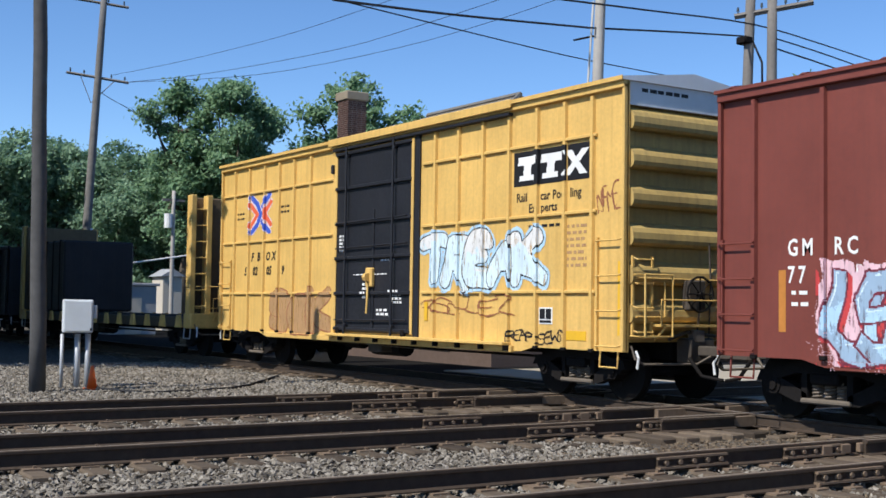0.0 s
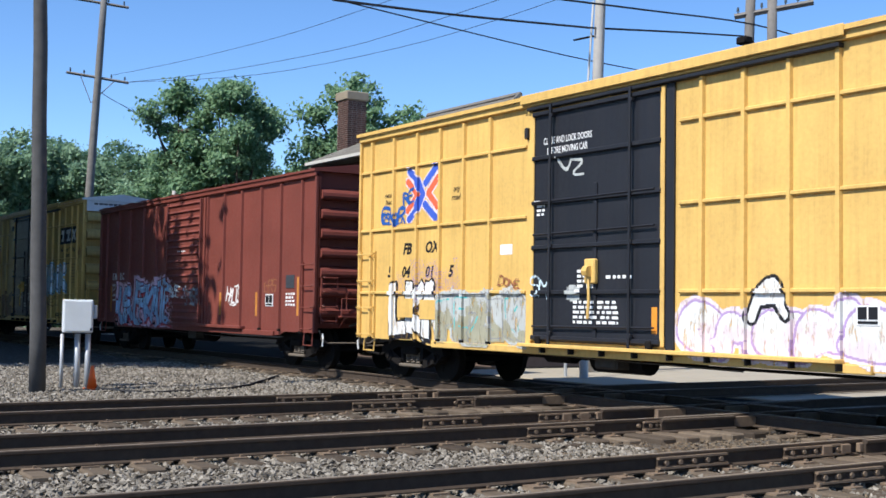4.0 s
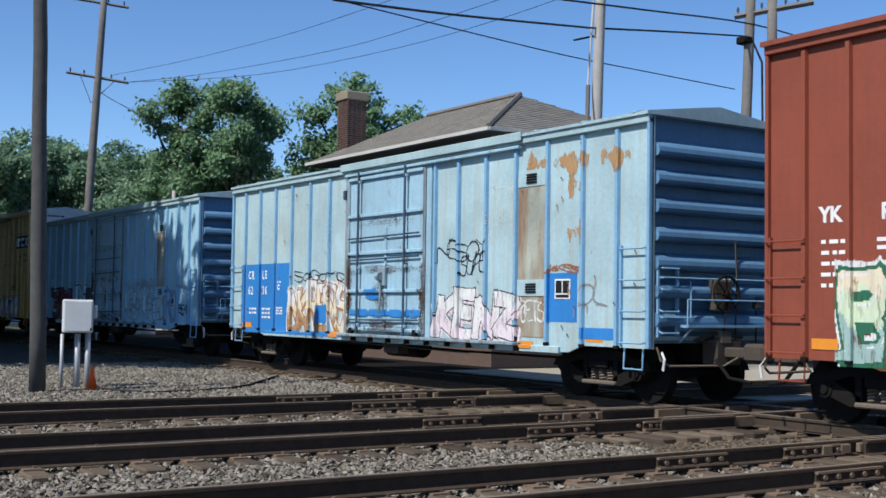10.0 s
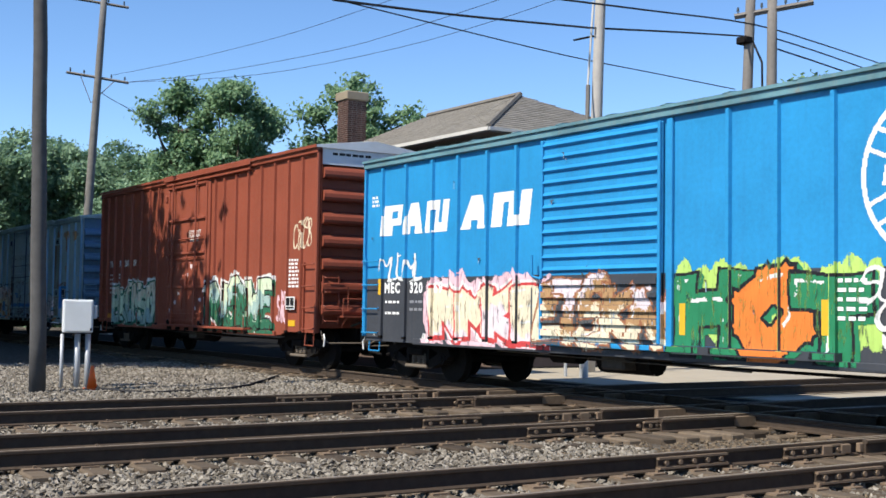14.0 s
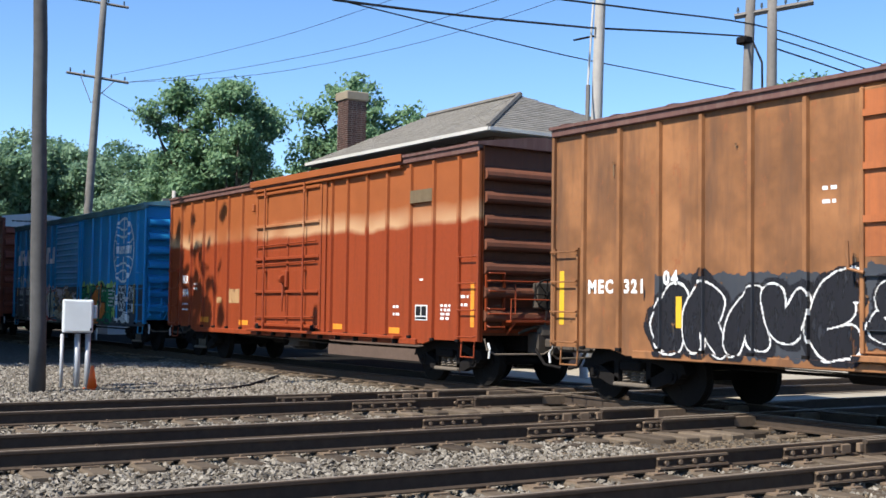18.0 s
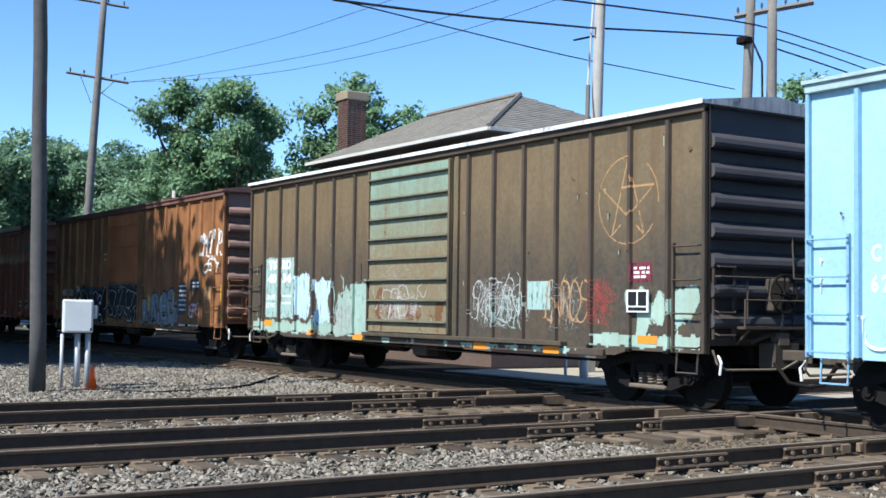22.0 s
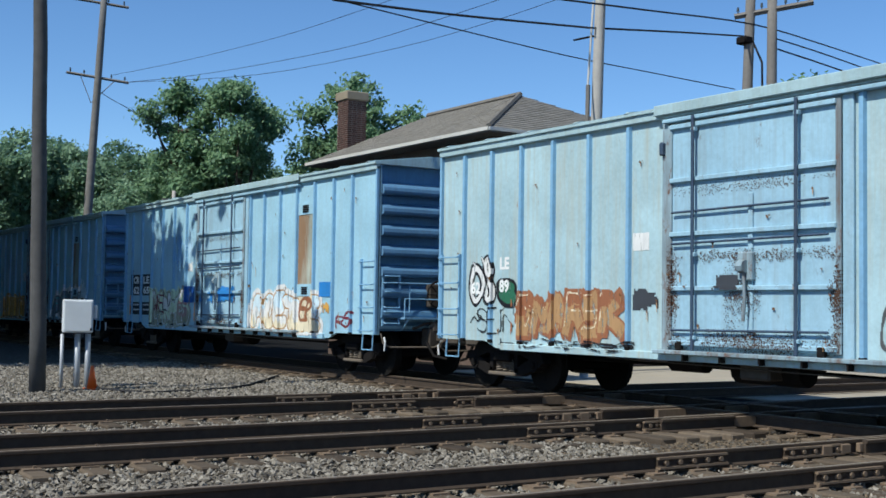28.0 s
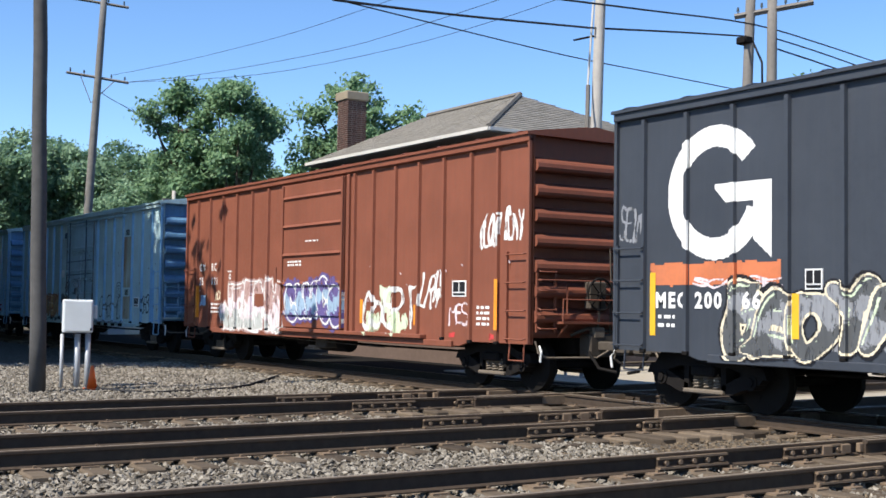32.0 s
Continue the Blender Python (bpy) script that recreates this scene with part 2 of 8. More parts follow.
class Side:
    """The near side of one car: u from its far end, v above the rail; what stands proud of the sheet is kept in relief."""

    def __init__(self, car, length):
        self.car, self.length, self.relief, self.layers = car, length, [], []

    def shift(self, off):
        """Moves the zero of u by off beyond the far end."""
        self.length += 2 * off
        self.relief = [(a + off, b + off, c, d, k) for a, b, c, d, k in self.relief]

    def proud(self, u0, u1, v0, v1, depth):
        self.relief.append((u0, u1, v0, v1, depth))

    def layer(self, u0, u1, v0, v1):
        """How high a new coat lies: each one goes 4 mm over those beneath it."""
        k = 1 + max([q for a, b, c, d, q in self.layers if a < u1 and b > u0 and c < v1 and d > v0], default=0)
        self.layers.append((u0, u1, v0, v1, k))
        return 0.004 * k

    def depth_at(self, u, v):
        d = SHEET
        for u0, u1, v0, v1, k in self.relief:
            if u0 <= u <= u1 and v0 <= v <= v1:
                d = max(d, k)
        return d

    def paint_grid(self, name, grid, u0, v0, cell, mats, label):
        """Lays a grid of paint (0: bare, k: mats[k-1]) on the sheet, the posts and the door."""
        nv, nu = grid.shape
        us = u0 + (np.arange(nu) + 0.5) * cell
        s = Shape()
        half = self.length / 2
        used_v, used_u = np.flatnonzero(grid.any(1)), np.flatnonzero(grid.any(0))
        if not len(used_v):
            return
        lift = self.layer(u0 + used_u[0] * cell, u0 + used_u[-1] * cell + cell, v0 + used_v[0] * cell, v0 + used_v[-1] * cell + cell)
        for j in range(nv):
            row = grid[j]
            if not row.any():
                continue
            v = v0 + (j + 0.5) * cell
            d = np.full(nu, SHEET)
            for a, b, c, e, k in self.relief:
                if c <= v <= e:
                    sel = (us >= a) & (us <= b)
                    d[sel] = np.maximum(d[sel], k)
            cut = np.flatnonzero((np.diff(row) != 0) | (np.diff(d) != 0)) + 1
            edges = [0, *cut.tolist(), nu]
            for a, b in zip(edges[:-1], edges[1:]):
                if row[a]:
                    y = -(d[a] + lift)
                    xa, xb, za, zb = u0 + a * cell - half, u0 + b * cell - half, v0 + j * cell, v0 + (j + 1) * cell
                    s.add([(xa, y, za), (xb, y, za), (xb, y, zb), (xa, y, zb)], [(0, 1, 2, 3)], int(row[a]) - 1)
                    if b < nu and d[b] < d[a] - 0.02:
                        q = -(d[b] + lift)
                        s.add([(xb, y, za), (xb, q, za), (xb, q, zb), (xb, y, zb)], [(0, 1, 2, 3)], int(row[a]) - 1)
        if s.v:
            me = bpy.data.meshes.new(name)
            me.from_pydata(s.v, [], s.f)
            for m in mats:
                me.materials.append(m)
            me.polygons.foreach_set("material_index", s.m)
            ob = part(name, me, None, self.car, label)
            if name == "rust_stain":
                tagged(ob, label, kind="stuff")

    def letters(self, word, u0, u1, v0, v1, uu, vv, fat, overlap, slant, square, flicks, rng):
        """For each letter, how far every spot lies from its strokes, in units of the stroke's half width."""
        n = len(word)
        w = (u1 - u0) / n
        r = min(fat * w, 0.23 * (v1 - v0))
        out = []
        for i, ch in enumerate(word):
            if ch == " ":
                continue
            a0, a1 = u0 + i * w + r * 0.75 - overlap * w * 0.5, u0 + (i + 1) * w - r * 0.75 + overlap * w * 0.5
            b0, b1 = v0 + r + rng.uniform(0, 0.07) * (v1 - v0), v1 - r - rng.uniform(0, 0.2) * (v1 - v0)
            lean = slant + rng.uniform(-0.12, 0.12)
            segs = [(p, q, 1.0, 1.0) for p, q in strokes_of(ch, 0 if square else 2)]
            ends = [p for sg in segs for p in sg[:2] if p[1] < 0.15 or p[1] > 0.85] or [segs[0][0], segs[-1][1]]
            for _ in range(flicks):
                p = ends[rng.randint(len(ends))]
                q = (p[0] + rng.uniform(-0.7, 0.7), p[1] + (0.05 if p[1] > 0.5 else -0.02) + rng.uniform(-0.12, 0.16))
                segs.append((p, q, 0.85, 0.25))
            d = np.full(uu.shape, 9.0)
            for p, q, ra, rb in segs:
                px, py = a0 + p[0] * (a1 - a0), b0 + p[1] * (b1 - b0)
                qx, qy = a0 + q[0] * (a1 - a0), b0 + q[1] * (b1 - b0)
                px, qx = px + lean * (py - v0), qx + lean * (qy - v0)
                dx, dy = qx - px, qy - py
                ln = math.hypot(dx, dy) + 1e-9
                along = ((uu - px) * dx + (vv - py) * dy) / ln
                t = np.clip(along / ln, 0, 1)
                if square:
                    e = np.maximum(np.abs((uu - px) * dy - (vv - py) * dx) / ln, np.maximum(-along, along - ln) + 0.25 * r)
                else:
                    e = np.hypot(uu - px - t * dx, vv - py - t * dy)
                d = np.minimum(d, e / (ra + (rb - ra) * t))
            out.append(d)
        return out, r

    def graffiti(self, word, u0, u1, v0, v1, fills=("white",), line="black", fat=0.28, edge=0.022, halo=None, halo_r=0.05, depth=None, deep=0.08, back=None, back_r=0.16,
                 shine=None, slant=0.0, wobble=0.03, seed=0, overlap=0.3, square=False, flicks=0, by_letter=False, spots=0, label="sprayed graffiti lettering", cell=0.016):
        """A sprayed piece: cloud, halo, block shade, then letter over letter with outline, graded fill and highlights."""
        fat, edge, overlap = fat * 0.84, edge * 1.7, overlap * 0.6
        rng = np.random.RandomState(seed + 7)
        pad = 0.12 + edge + (halo_r * 1.4 if halo else 0) + (back_r if back else 0)
        nu, nv = int((u1 - u0 + 2 * pad) / cell), int((v1 - v0 + 2 * pad) / cell)
        uu, vv = np.meshgrid(u0 - pad + (np.arange(nu) + 0.5) * cell, v0 - pad + (np.arange(nv) + 0.5) * cell)
        ph = rng.rand(10) * 6.28
        wu = uu + wobble * np.sin(vv * 5.1 + ph[0]) + wobble * 0.6 * np.sin(uu * 7.3 + vv * 3 + ph[1])
        wv = vv + wobble * np.sin(uu * 4.3 + ph[2]) + wobble * 0.6 * np.sin(vv * 8.1 - uu * 2 + ph[3])
        drift = 0.5 * np.sin(uu * 3.7 + vv * 2.1 + ph[4]) + 0.3 * np.sin(uu * 9.1 - vv * 6.3 + ph[5]) + 0.25 * np.sin(uu * 19 + vv * 15 + ph[6]) + 0.3 * (rng.rand(nv, nu) - 0.5)
        names = list(dict.fromkeys([k for k in (*fills, line, halo, depth, back, shine) if k]))

        def tone(k):
            return names.index(k) + 1
        ds, r = self.letters(word, u0, u1, v0, v1, wu, wv, fat, overlap, slant, square, flicks, rng)
        grid = np.zeros((nv, nu), int)
        near = np.minimum.reduce(ds)
        if back:
            grid[near < r + edge + back_r * (0.75 + 0.6 * drift)] = tone(back)
        if halo:
            grid[near < r + edge + halo_r * (1 + 0.45 * drift)] = tone(halo)
        if depth:
            for k in range(1, int(deep / cell) + 1):
                grid[np.roll(near, (-k, k), (0, 1)) < r + edge] = tone(depth)
        for i, d in enumerate(ds):
            grid[d < r + edge] = tone(line)
            inside = d < r
            level = ((vv - v0) / (v1 - v0) + rng.uniform(-0.2, 0.2)) * len(fills) + 0.6 * drift
            pick = np.clip(np.floor(level), 0, len(fills) - 1).astype(int)
            if by_letter:
                pick = np.full(pick.shape, i % len(fills))
            for k, fname in enumerate(fills):
                grid[inside & (pick == k)] = tone(fname)
            if shine:
                grid[inside & (d > r * 0.52) & (d < r * 0.72) & (np.roll(d, (3, -3), (0, 1)) < d - cell * 1.6) & (drift > 0.1)] = tone(shine)
        for _ in range(spots):
            cu, cv, rr = rng.uniform(u0, u1), rng.uniform(v0, v1), rng.uniform(0.02, 0.06)
            grid[(np.hypot(uu - cu, vv - cv) < rr) & (grid > 0)] = tone(shine or fills[0])
        grid[vv < self.floor_v] = 0
        self.paint_grid("graffiti", grid, u0 - pad, v0 - pad, cell, [SPRAY[k] for k in names], label)

    def tag(self, word, u0, u1, v0, v1, colour="white", r=0.022, seed=0, slant=0.1, label="sprayed tag", cell=0.013):
        """A quick one-colour signature with a line of uneven width."""
        rng = np.random.RandomState(seed + 7)
        pad = r + 0.03
        nu, nv = int((u1 - u0 + 2 * pad) / cell), int((v1 - v0 + 2 * pad) / cell)
        uu, vv = np.meshgrid(u0 - pad + (np.arange(nu) + 0.5) * cell, v0 - pad + (np.arange(nv) + 0.5) * cell)
        ph = rng.rand(4) * 6.28
        wu = uu + 0.02 * np.sin(vv * 9 + ph[0])
        wv = vv + 0.03 * np.sin(uu * 6 + ph[1])
        w = (u1 - u0) / len(word)
        ds, _ = self.letters(word, u0, u1, v0, v1, wu, wv, r / w, 0.35, slant, False, 1, rng)
        near = np.minimum.reduce(ds)
        grid = np.where(near < r * (1 + 0.3 * np.sin(uu * 11 + vv * 13 + ph[2])), 1, 0)
        grid[vv < self.floor_v] = 0
        self.paint_grid("graffiti", grid, u0 - pad, v0 - pad, cell, [SPRAY[colour]], label)

    def stamp(self, u0, u1, v0, v1, fn, mats, label, name="emblem", cell=0.018):
        """Paint by a rule: fn takes the grids of u and v and gives 0 for bare or the number of a material."""
        nu, nv = int(math.ceil((u1 - u0) / cell)), int(math.ceil((v1 - v0) / cell))
        uu, vv = np.meshgrid(u0 + (np.arange(nu) + 0.5) * cell, v0 + (np.arange(nv) + 0.5) * cell)
        self.paint_grid(name, fn(uu, vv).astype(int), u0, v0, cell, mats, label)

    def mist(self, u0, u1, v0, v1, mat, label, seed=1, dense=0.8, cell=0.01):
        """Thin overspray: fine drops, dense at the heart and thinning outwards."""
        rng = np.random.RandomState(seed)

        def fn(uu, vv):
            x, y = (uu - (u0 + u1) / 2) / (u1 - u0) * 2, (vv - (v0 + v1) / 2) / (v1 - v0) * 2
            fall = dense * np.clip(1.15 - np.hypot(x, y) - 0.18 * np.sin(uu * 9 + seed) - 0.15 * np.sin(vv * 11 + uu * 4), 0, 1)
            return np.where(rng.rand(*uu.shape) < fall, 1, 0)
        self.stamp(u0, u1, v0, v1, fn, [mat], label, "rust_stain", cell)

    def chips(self, count, seed, mats, v0=1.0, v1=4.1, label="small rusty paint chips"):
        """Scattered chips where rust shows, each with a short run below it."""
        rng = np.random.RandomState(seed)
        pts = [(rng.uniform(0.2, self.length - 0.2), rng.uniform(v0, v1) if rng.rand() < 0.6 else rng.uniform(v0, v0 + 1.0), rng.uniform(0.012, 0.028), rng.uniform(0.05, 0.25)) for _ in range(count)]

        def fn(uu, vv):
            g = np.zeros(uu.shape, int)
            for u, v, r, run_down in pts:
                a, b = int((u - 0.2) / 0.016), int((v - v0 + 0.4) / 0.016)
                box = (slice(max(0, b - 30), b + 6), slice(max(0, a - 12), a + 14))
                du, dv = uu[box] - u, vv[box] - v
                g[box][(np.abs(du) < r * 0.35 * (1 + dv / run_down)) & (dv < 0) & (dv > -run_down)] = 2
                g[box][np.hypot(du * 0.8, dv * 1.2) + 0.01 * np.sin(du * 90 + dv * 70) < r] = 1
            return g
        self.stamp(0.2, self.length - 0.2, v0 - 0.4, v1 + 0.1, fn, mats, label, "rust_stain", 0.016)

    def patch(self, u0, u1, v0, v1, mat, label, ragged=0.0, seed=1, cell=0.03, name="paint_patch", soft=0.0):
        """A patch of other paint, with straight or ragged edges, over sheet and posts."""
        p = np.random.RandomState(seed).rand(8) * 6.28

        def fn(uu, vv):
            if soft:
                e = np.minimum(np.minimum(uu - u0, u1 - uu), np.minimum(vv - v0, v1 - vv)) + 0.25 * soft * (np.sin(uu * 6 + p[0]) + np.sin(uu * 17 + p[1]) * 0.6 + np.sin(vv * 8 + p[2]))
                rn = np.random.RandomState(seed + 99)
                fld = np.zeros(uu.shape)
                for n_, wgt in ((1, 0.14), (4, 0.36), (11, 0.5)):
                    q = rn.rand(uu.shape[0] // (n_ * 2) + 2, uu.shape[1] // n_ + 2)
                    q = np.kron(q, np.ones((n_ * 2, n_)))
                    if n_ > 1:
                        q = sum(np.roll(q, k_, 1) for k_ in range(n_)) / n_
                        q = sum(np.roll(q, k_, 0) for k_ in range(n_ * 2)) / (n_ * 2)
                    fld += wgt * q[:uu.shape[0], :uu.shape[1]]
                return e / soft > fld
            if not ragged:
                return np.ones_like(uu)
            e = ragged * (np.sin(uu * 9 + p[0]) + np.sin(vv * 11 + p[1]) + np.sin(uu * 23 + vv * 5 + p[2]) * 0.6 + np.sin(uu * 47 + p[3]) * 0.4 + np.sin(vv * 41 + p[4]) * 0.3) / 2
            return (np.minimum(np.minimum(uu - u0, u1 - uu), np.minimum(vv - v0, v1 - vv)) > ragged + e)
        self.stamp(u0, u1, v0, v1, fn, [mat], label, name, cell)

    def blocks(self, u0, u1, v0, v1, widths, mat, label, slant=0.15):
        """A maker's word mark as plain slanted blocks."""
        tot = sum(widths) + 0.12 * (len(widths) - 1)

        def fn(uu, vv):
            g = np.zeros_like(uu)
            w = (u1 - u0) - slant * (v1 - v0)
            x = (uu - u0 - slant * (vv - v0)) / w * tot
            y = (vv - v0) / (v1 - v0)
            a = 0.0
            for i, k in enumerate(widths):
                c = (x - a) / k
                inside = (c > 0) & (c < 1)
                if i % 3 == 0:
                    cut = (np.abs(c - 0.62) < 0.16) & (np.abs(y - 0.68) < 0.12) | (c > 0.55) & (y < 0.34)
                elif i % 3 == 1:
                    cut = (c < 0.3 * y) | (1 - c < 0.3 * y) | (np.abs(c - 0.5) < 0.12) & (y < 0.28)
                else:
                    cut = (np.abs(c - 0.36) < 0.07) & (y < 0.72) | (np.abs(c - 0.66) < 0.07) & (y > 0.3)
                g[inside & ~cut] = 1
                a += k + 0.12
            return g
        self.stamp(u0, u1, v0, v1, fn, [mat], label)

    def plate(self, name, u0, u1, v0, v1, mat, label="", lift=0.006, extra=0.0):
        """A thin painted or fixed panel, flush on what lies beneath."""
        d = max(self.depth_at(u, (v0 + v1) / 2) for u in (u0, (u0 + u1) / 2, u1)) if extra == 0 else extra
        lift = lift + self.layer(u0, u1, v0, v1)
        return part(name, Shape().box(u0 - self.length / 2, u1 - self.length / 2, -d - lift, -d + 0.001, v0, v1), mat, self.car, label)

    def bars(self, u0, u1, v0, v1, rows, mat, seed=0, label="small stencilled data"):
        """Stencilled data too small to read: rows of broken bars."""
        rng = random.Random(seed)
        s = Shape()
        lift = self.layer(u0, u1, v0, v1)
        step = (v1 - v0) / rows
        for i in range(rows):
            u = u0
            while u < u1 - 0.03:
                w = min(rng.uniform(0.06, 0.16), u1 - u)
                d = self.depth_at(u + w / 2, v1 - i * step - step / 2) + lift
                s.add([(u - self.length / 2, -d, v1 - i * step - 0.1 * step - min(0.58 * step, 0.05)), (u + w - self.length / 2, -d, v1 - i * step - 0.1 * step - min(0.58 * step, 0.05)),
                       (u + w - self.length / 2, -d, v1 - (i + 0.1) * step), (u - self.length / 2, -d, v1 - (i + 0.1) * step)], [(0, 1, 2, 3)])
                u += w + rng.uniform(0.03, 0.06)
        tagged(part("stencil", s, mat, self.car, label), kind="stuff")

    def text(self, body, u, v, height, mat, width=None, slant=0.0, label="stencilled lettering", bold=0.012, spread=1.0, squeeze=1.0):
        c = bpy.data.curves.new("lettering", 'FONT')
        c.body, c.size, c.offset, c.resolution_u, c.shear, c.space_character = body, height / 0.7, bold, 2, slant, spread
        ob = bpy.data.objects.new("lettering", c)
        me = bpy.data.meshes.new_from_object(ob)
        bpy.data.objects.remove(ob)
        co = np.empty(len(me.vertices) * 3)
        me.vertices.foreach_get("co", co)
        co = co.reshape(-1, 3)
        x, z = co[:, 0] - co[:, 0].min(), co[:, 1].copy()
        x *= squeeze
        if width:
            x *= width / x.max()
        d = max(self.depth_at(u + k * x.max(), v + height / 2) for k in (0, 0.5, 1))
        d = d if d < RIB else SHEET
        lift = self.layer(u, u + float(x.max()), v, v + height)
        co[:, 0], co[:, 1], co[:, 2] = x + u - self.length / 2, -(d + lift), z + v
        me.vertices.foreach_set("co", co.ravel())
        me.materials.append(mat)
        part("lettering", me, None, self.car, label)

    def data_panel(self, u0, u1, v0, v1):
        """The white-framed black data panel."""
        p = self.plate("data_panel", u0, u1, v0, v1, WHITE, "black data panel with white frame")
        d = -min(q.co.y for q in p.data.vertices) + 0.004
        h, w = self.length / 2, u1 - u0
        for a, b, lo in ((0.08, 0.46, 0.3), (0.54, 0.92, 0.3), (0.08, 0.92, 0.08)):
            hi = 0.92 if lo > 0.2 else 0.22
            part("data_box", Shape().box(u0 + a * w - h, u0 + b * w - h, -d - 0.003, -d + 0.004, v0 + lo * (v1 - v0), v0 + hi * (v1 - v0)), BLACK, p)


def make_truck_meshes():
    """Cast side frame, bolster, springs and a wheelset, shared by all trucks."""
    sf = Shape()
    sf.prism([(-1.2, 0.5), (-1.12, 0.66), (-0.8, 0.69), (-0.5, 0.8), (0.5, 0.8), (0.8, 0.69), (1.12, 0.66), (1.2, 0.5), (0.8, 0.55), (0.5, 0.64),
              (-0.5, 0.64), (-0.8, 0.55)], 1, -0.09, 0.09)
    for s in (-1, 1):
        k = len(sf.f)
        sf.prism([(s * 1.05, 0.44), (s * 1.15, 0.56), (s * 0.8, 0.58), (s * 0.33, 0.37), (s * 0.33, 0.25), (s * 0.5, 0.25)], 1, -0.08, 0.08)
        sf.box(min(s * 0.32, s * 0.42), max(s * 0.32, s * 0.42), -0.08, 0.08, 0.31, 0.66)
    # The bottom pan gets the pale steel, as if the sun reached it.
    k = len(sf.f)
    sf.cbox(-0.4, 0.4, -0.14, 0.14, 0.245, 0.315, 0.02)
    sf.m[k:] = [1] * (len(sf.f) - k)
    spring = Shape()
    coil = [(0.07 * math.cos(k * 0.9), 0.07 * math.sin(k * 0.9), 0.31 + 0.22 * k / 34) for k in range(35)]
    spring.tube(coil, 0.019, 4)
    bol = Shape().cbox(-0.24, 0.24, -1.15, 1.15, 0.5, 0.66, 0.03)
    wh = Shape()
    wh.tube([(0, -1.1, 0), (0, 1.1, 0)], 0.08, 8, 0)
    for s in (-1, 1):
        y0, y1 = s * 0.685, s * 0.82
        wh.tube([(0, y0, 0), (0, y0 + s * 0.03, 0)], 0.485, 24, 1)
        wh.tube([(0, y0 + s * 0.03, 0), (0, y1, 0)], 0.46, 24, 1)
        for k in range(3):
            a = k * math.tau / 3
            wh.box(0.24 * math.cos(a) - 0.05, 0.24 * math.cos(a) + 0.05, min(y1, y1 + s * 0.012), max(y1, y1 + s * 0.012), 0.24 * math.sin(a) - 0.05, 0.24 * math.sin(a) + 0.05, 0)
    cap = Shape().tube([(0, -0.1, 0), (0, 0.1, 0)], 0.12, 12).tube([(0, -0.13, 0), (0, 0.13, 0)], 0.07, 8)
    return (sf.mesh("side_frame", STEEL_DARK, TRUCK_DUST_LIT), spring.mesh("spring", TRUCK_DUST_LIT), bol.mesh("bolster", STEEL_DARK),
            wh.mesh("wheelset", STEEL_DARK, WHEEL_TREAD), cap.mesh("bearing_cap", STEEL_DARK))


TRUCK = make_truck_meshes()
WHEELSETS = []


def add_truck(car, x, name="truck"):
    sf, spring, bol, wh, cap = TRUCK
    t = part(name, bol, None, car, at=(x, 0, 0))
    for s in (-1, 1):
        part("side_frame", sf, None, t, at=(0, s * 1.0, 0))
        for a in (-0.2, 0.0, 0.2):
            part("spring", spring, None, t, at=(a, s * 1.0, 0))
        for a in (-0.89, 0.89):
            part("bearing_cap", cap, None, t, at=(a, s * 1.0, 0.46))
    for a in (-0.89, 0.89):
        w = part("wheelset", wh, None, t, at=(a, 0, 0.46))
        WHEELSETS.append((w, a))


def ladder(car, x0, x1, y, z0, z1, n, mat, name="ladder", axis="x", hang=0.1):
    """Two stiles and bowed rungs, standing off the wall at y (side) or on the end face."""
    st = Shape()
    for x in (x0, x1):
        if axis == "x":
            st.box(x - 0.02, x + 0.02, y - 0.05, y, z0, z1)
        else:
            st.box(y, y + 0.05, x - 0.02, x + 0.02, z0, z1)
    lad = part(name, st, mat, car)
    for i in range(n):
        z = z0 + 0.06 + (z1 - z0 - 0.12) * i / (n - 1)
        if axis == "x":
            path = [(x0, y - 0.03, z + 0.03), (x0 + 0.03, y - hang, z), (x1 - 0.03, y - hang, z), (x1, y - 0.03, z + 0.03)]
        else:
            path = [(y + 0.03, x0, z + 0.03), (y + hang, x0 + 0.03, z), (y + hang, x1 - 0.03, z), (y + 0.03, x1, z + 0.03)]
        part("rung", Shape().tube(path, 0.014, 5), mat, lad)
    return lad


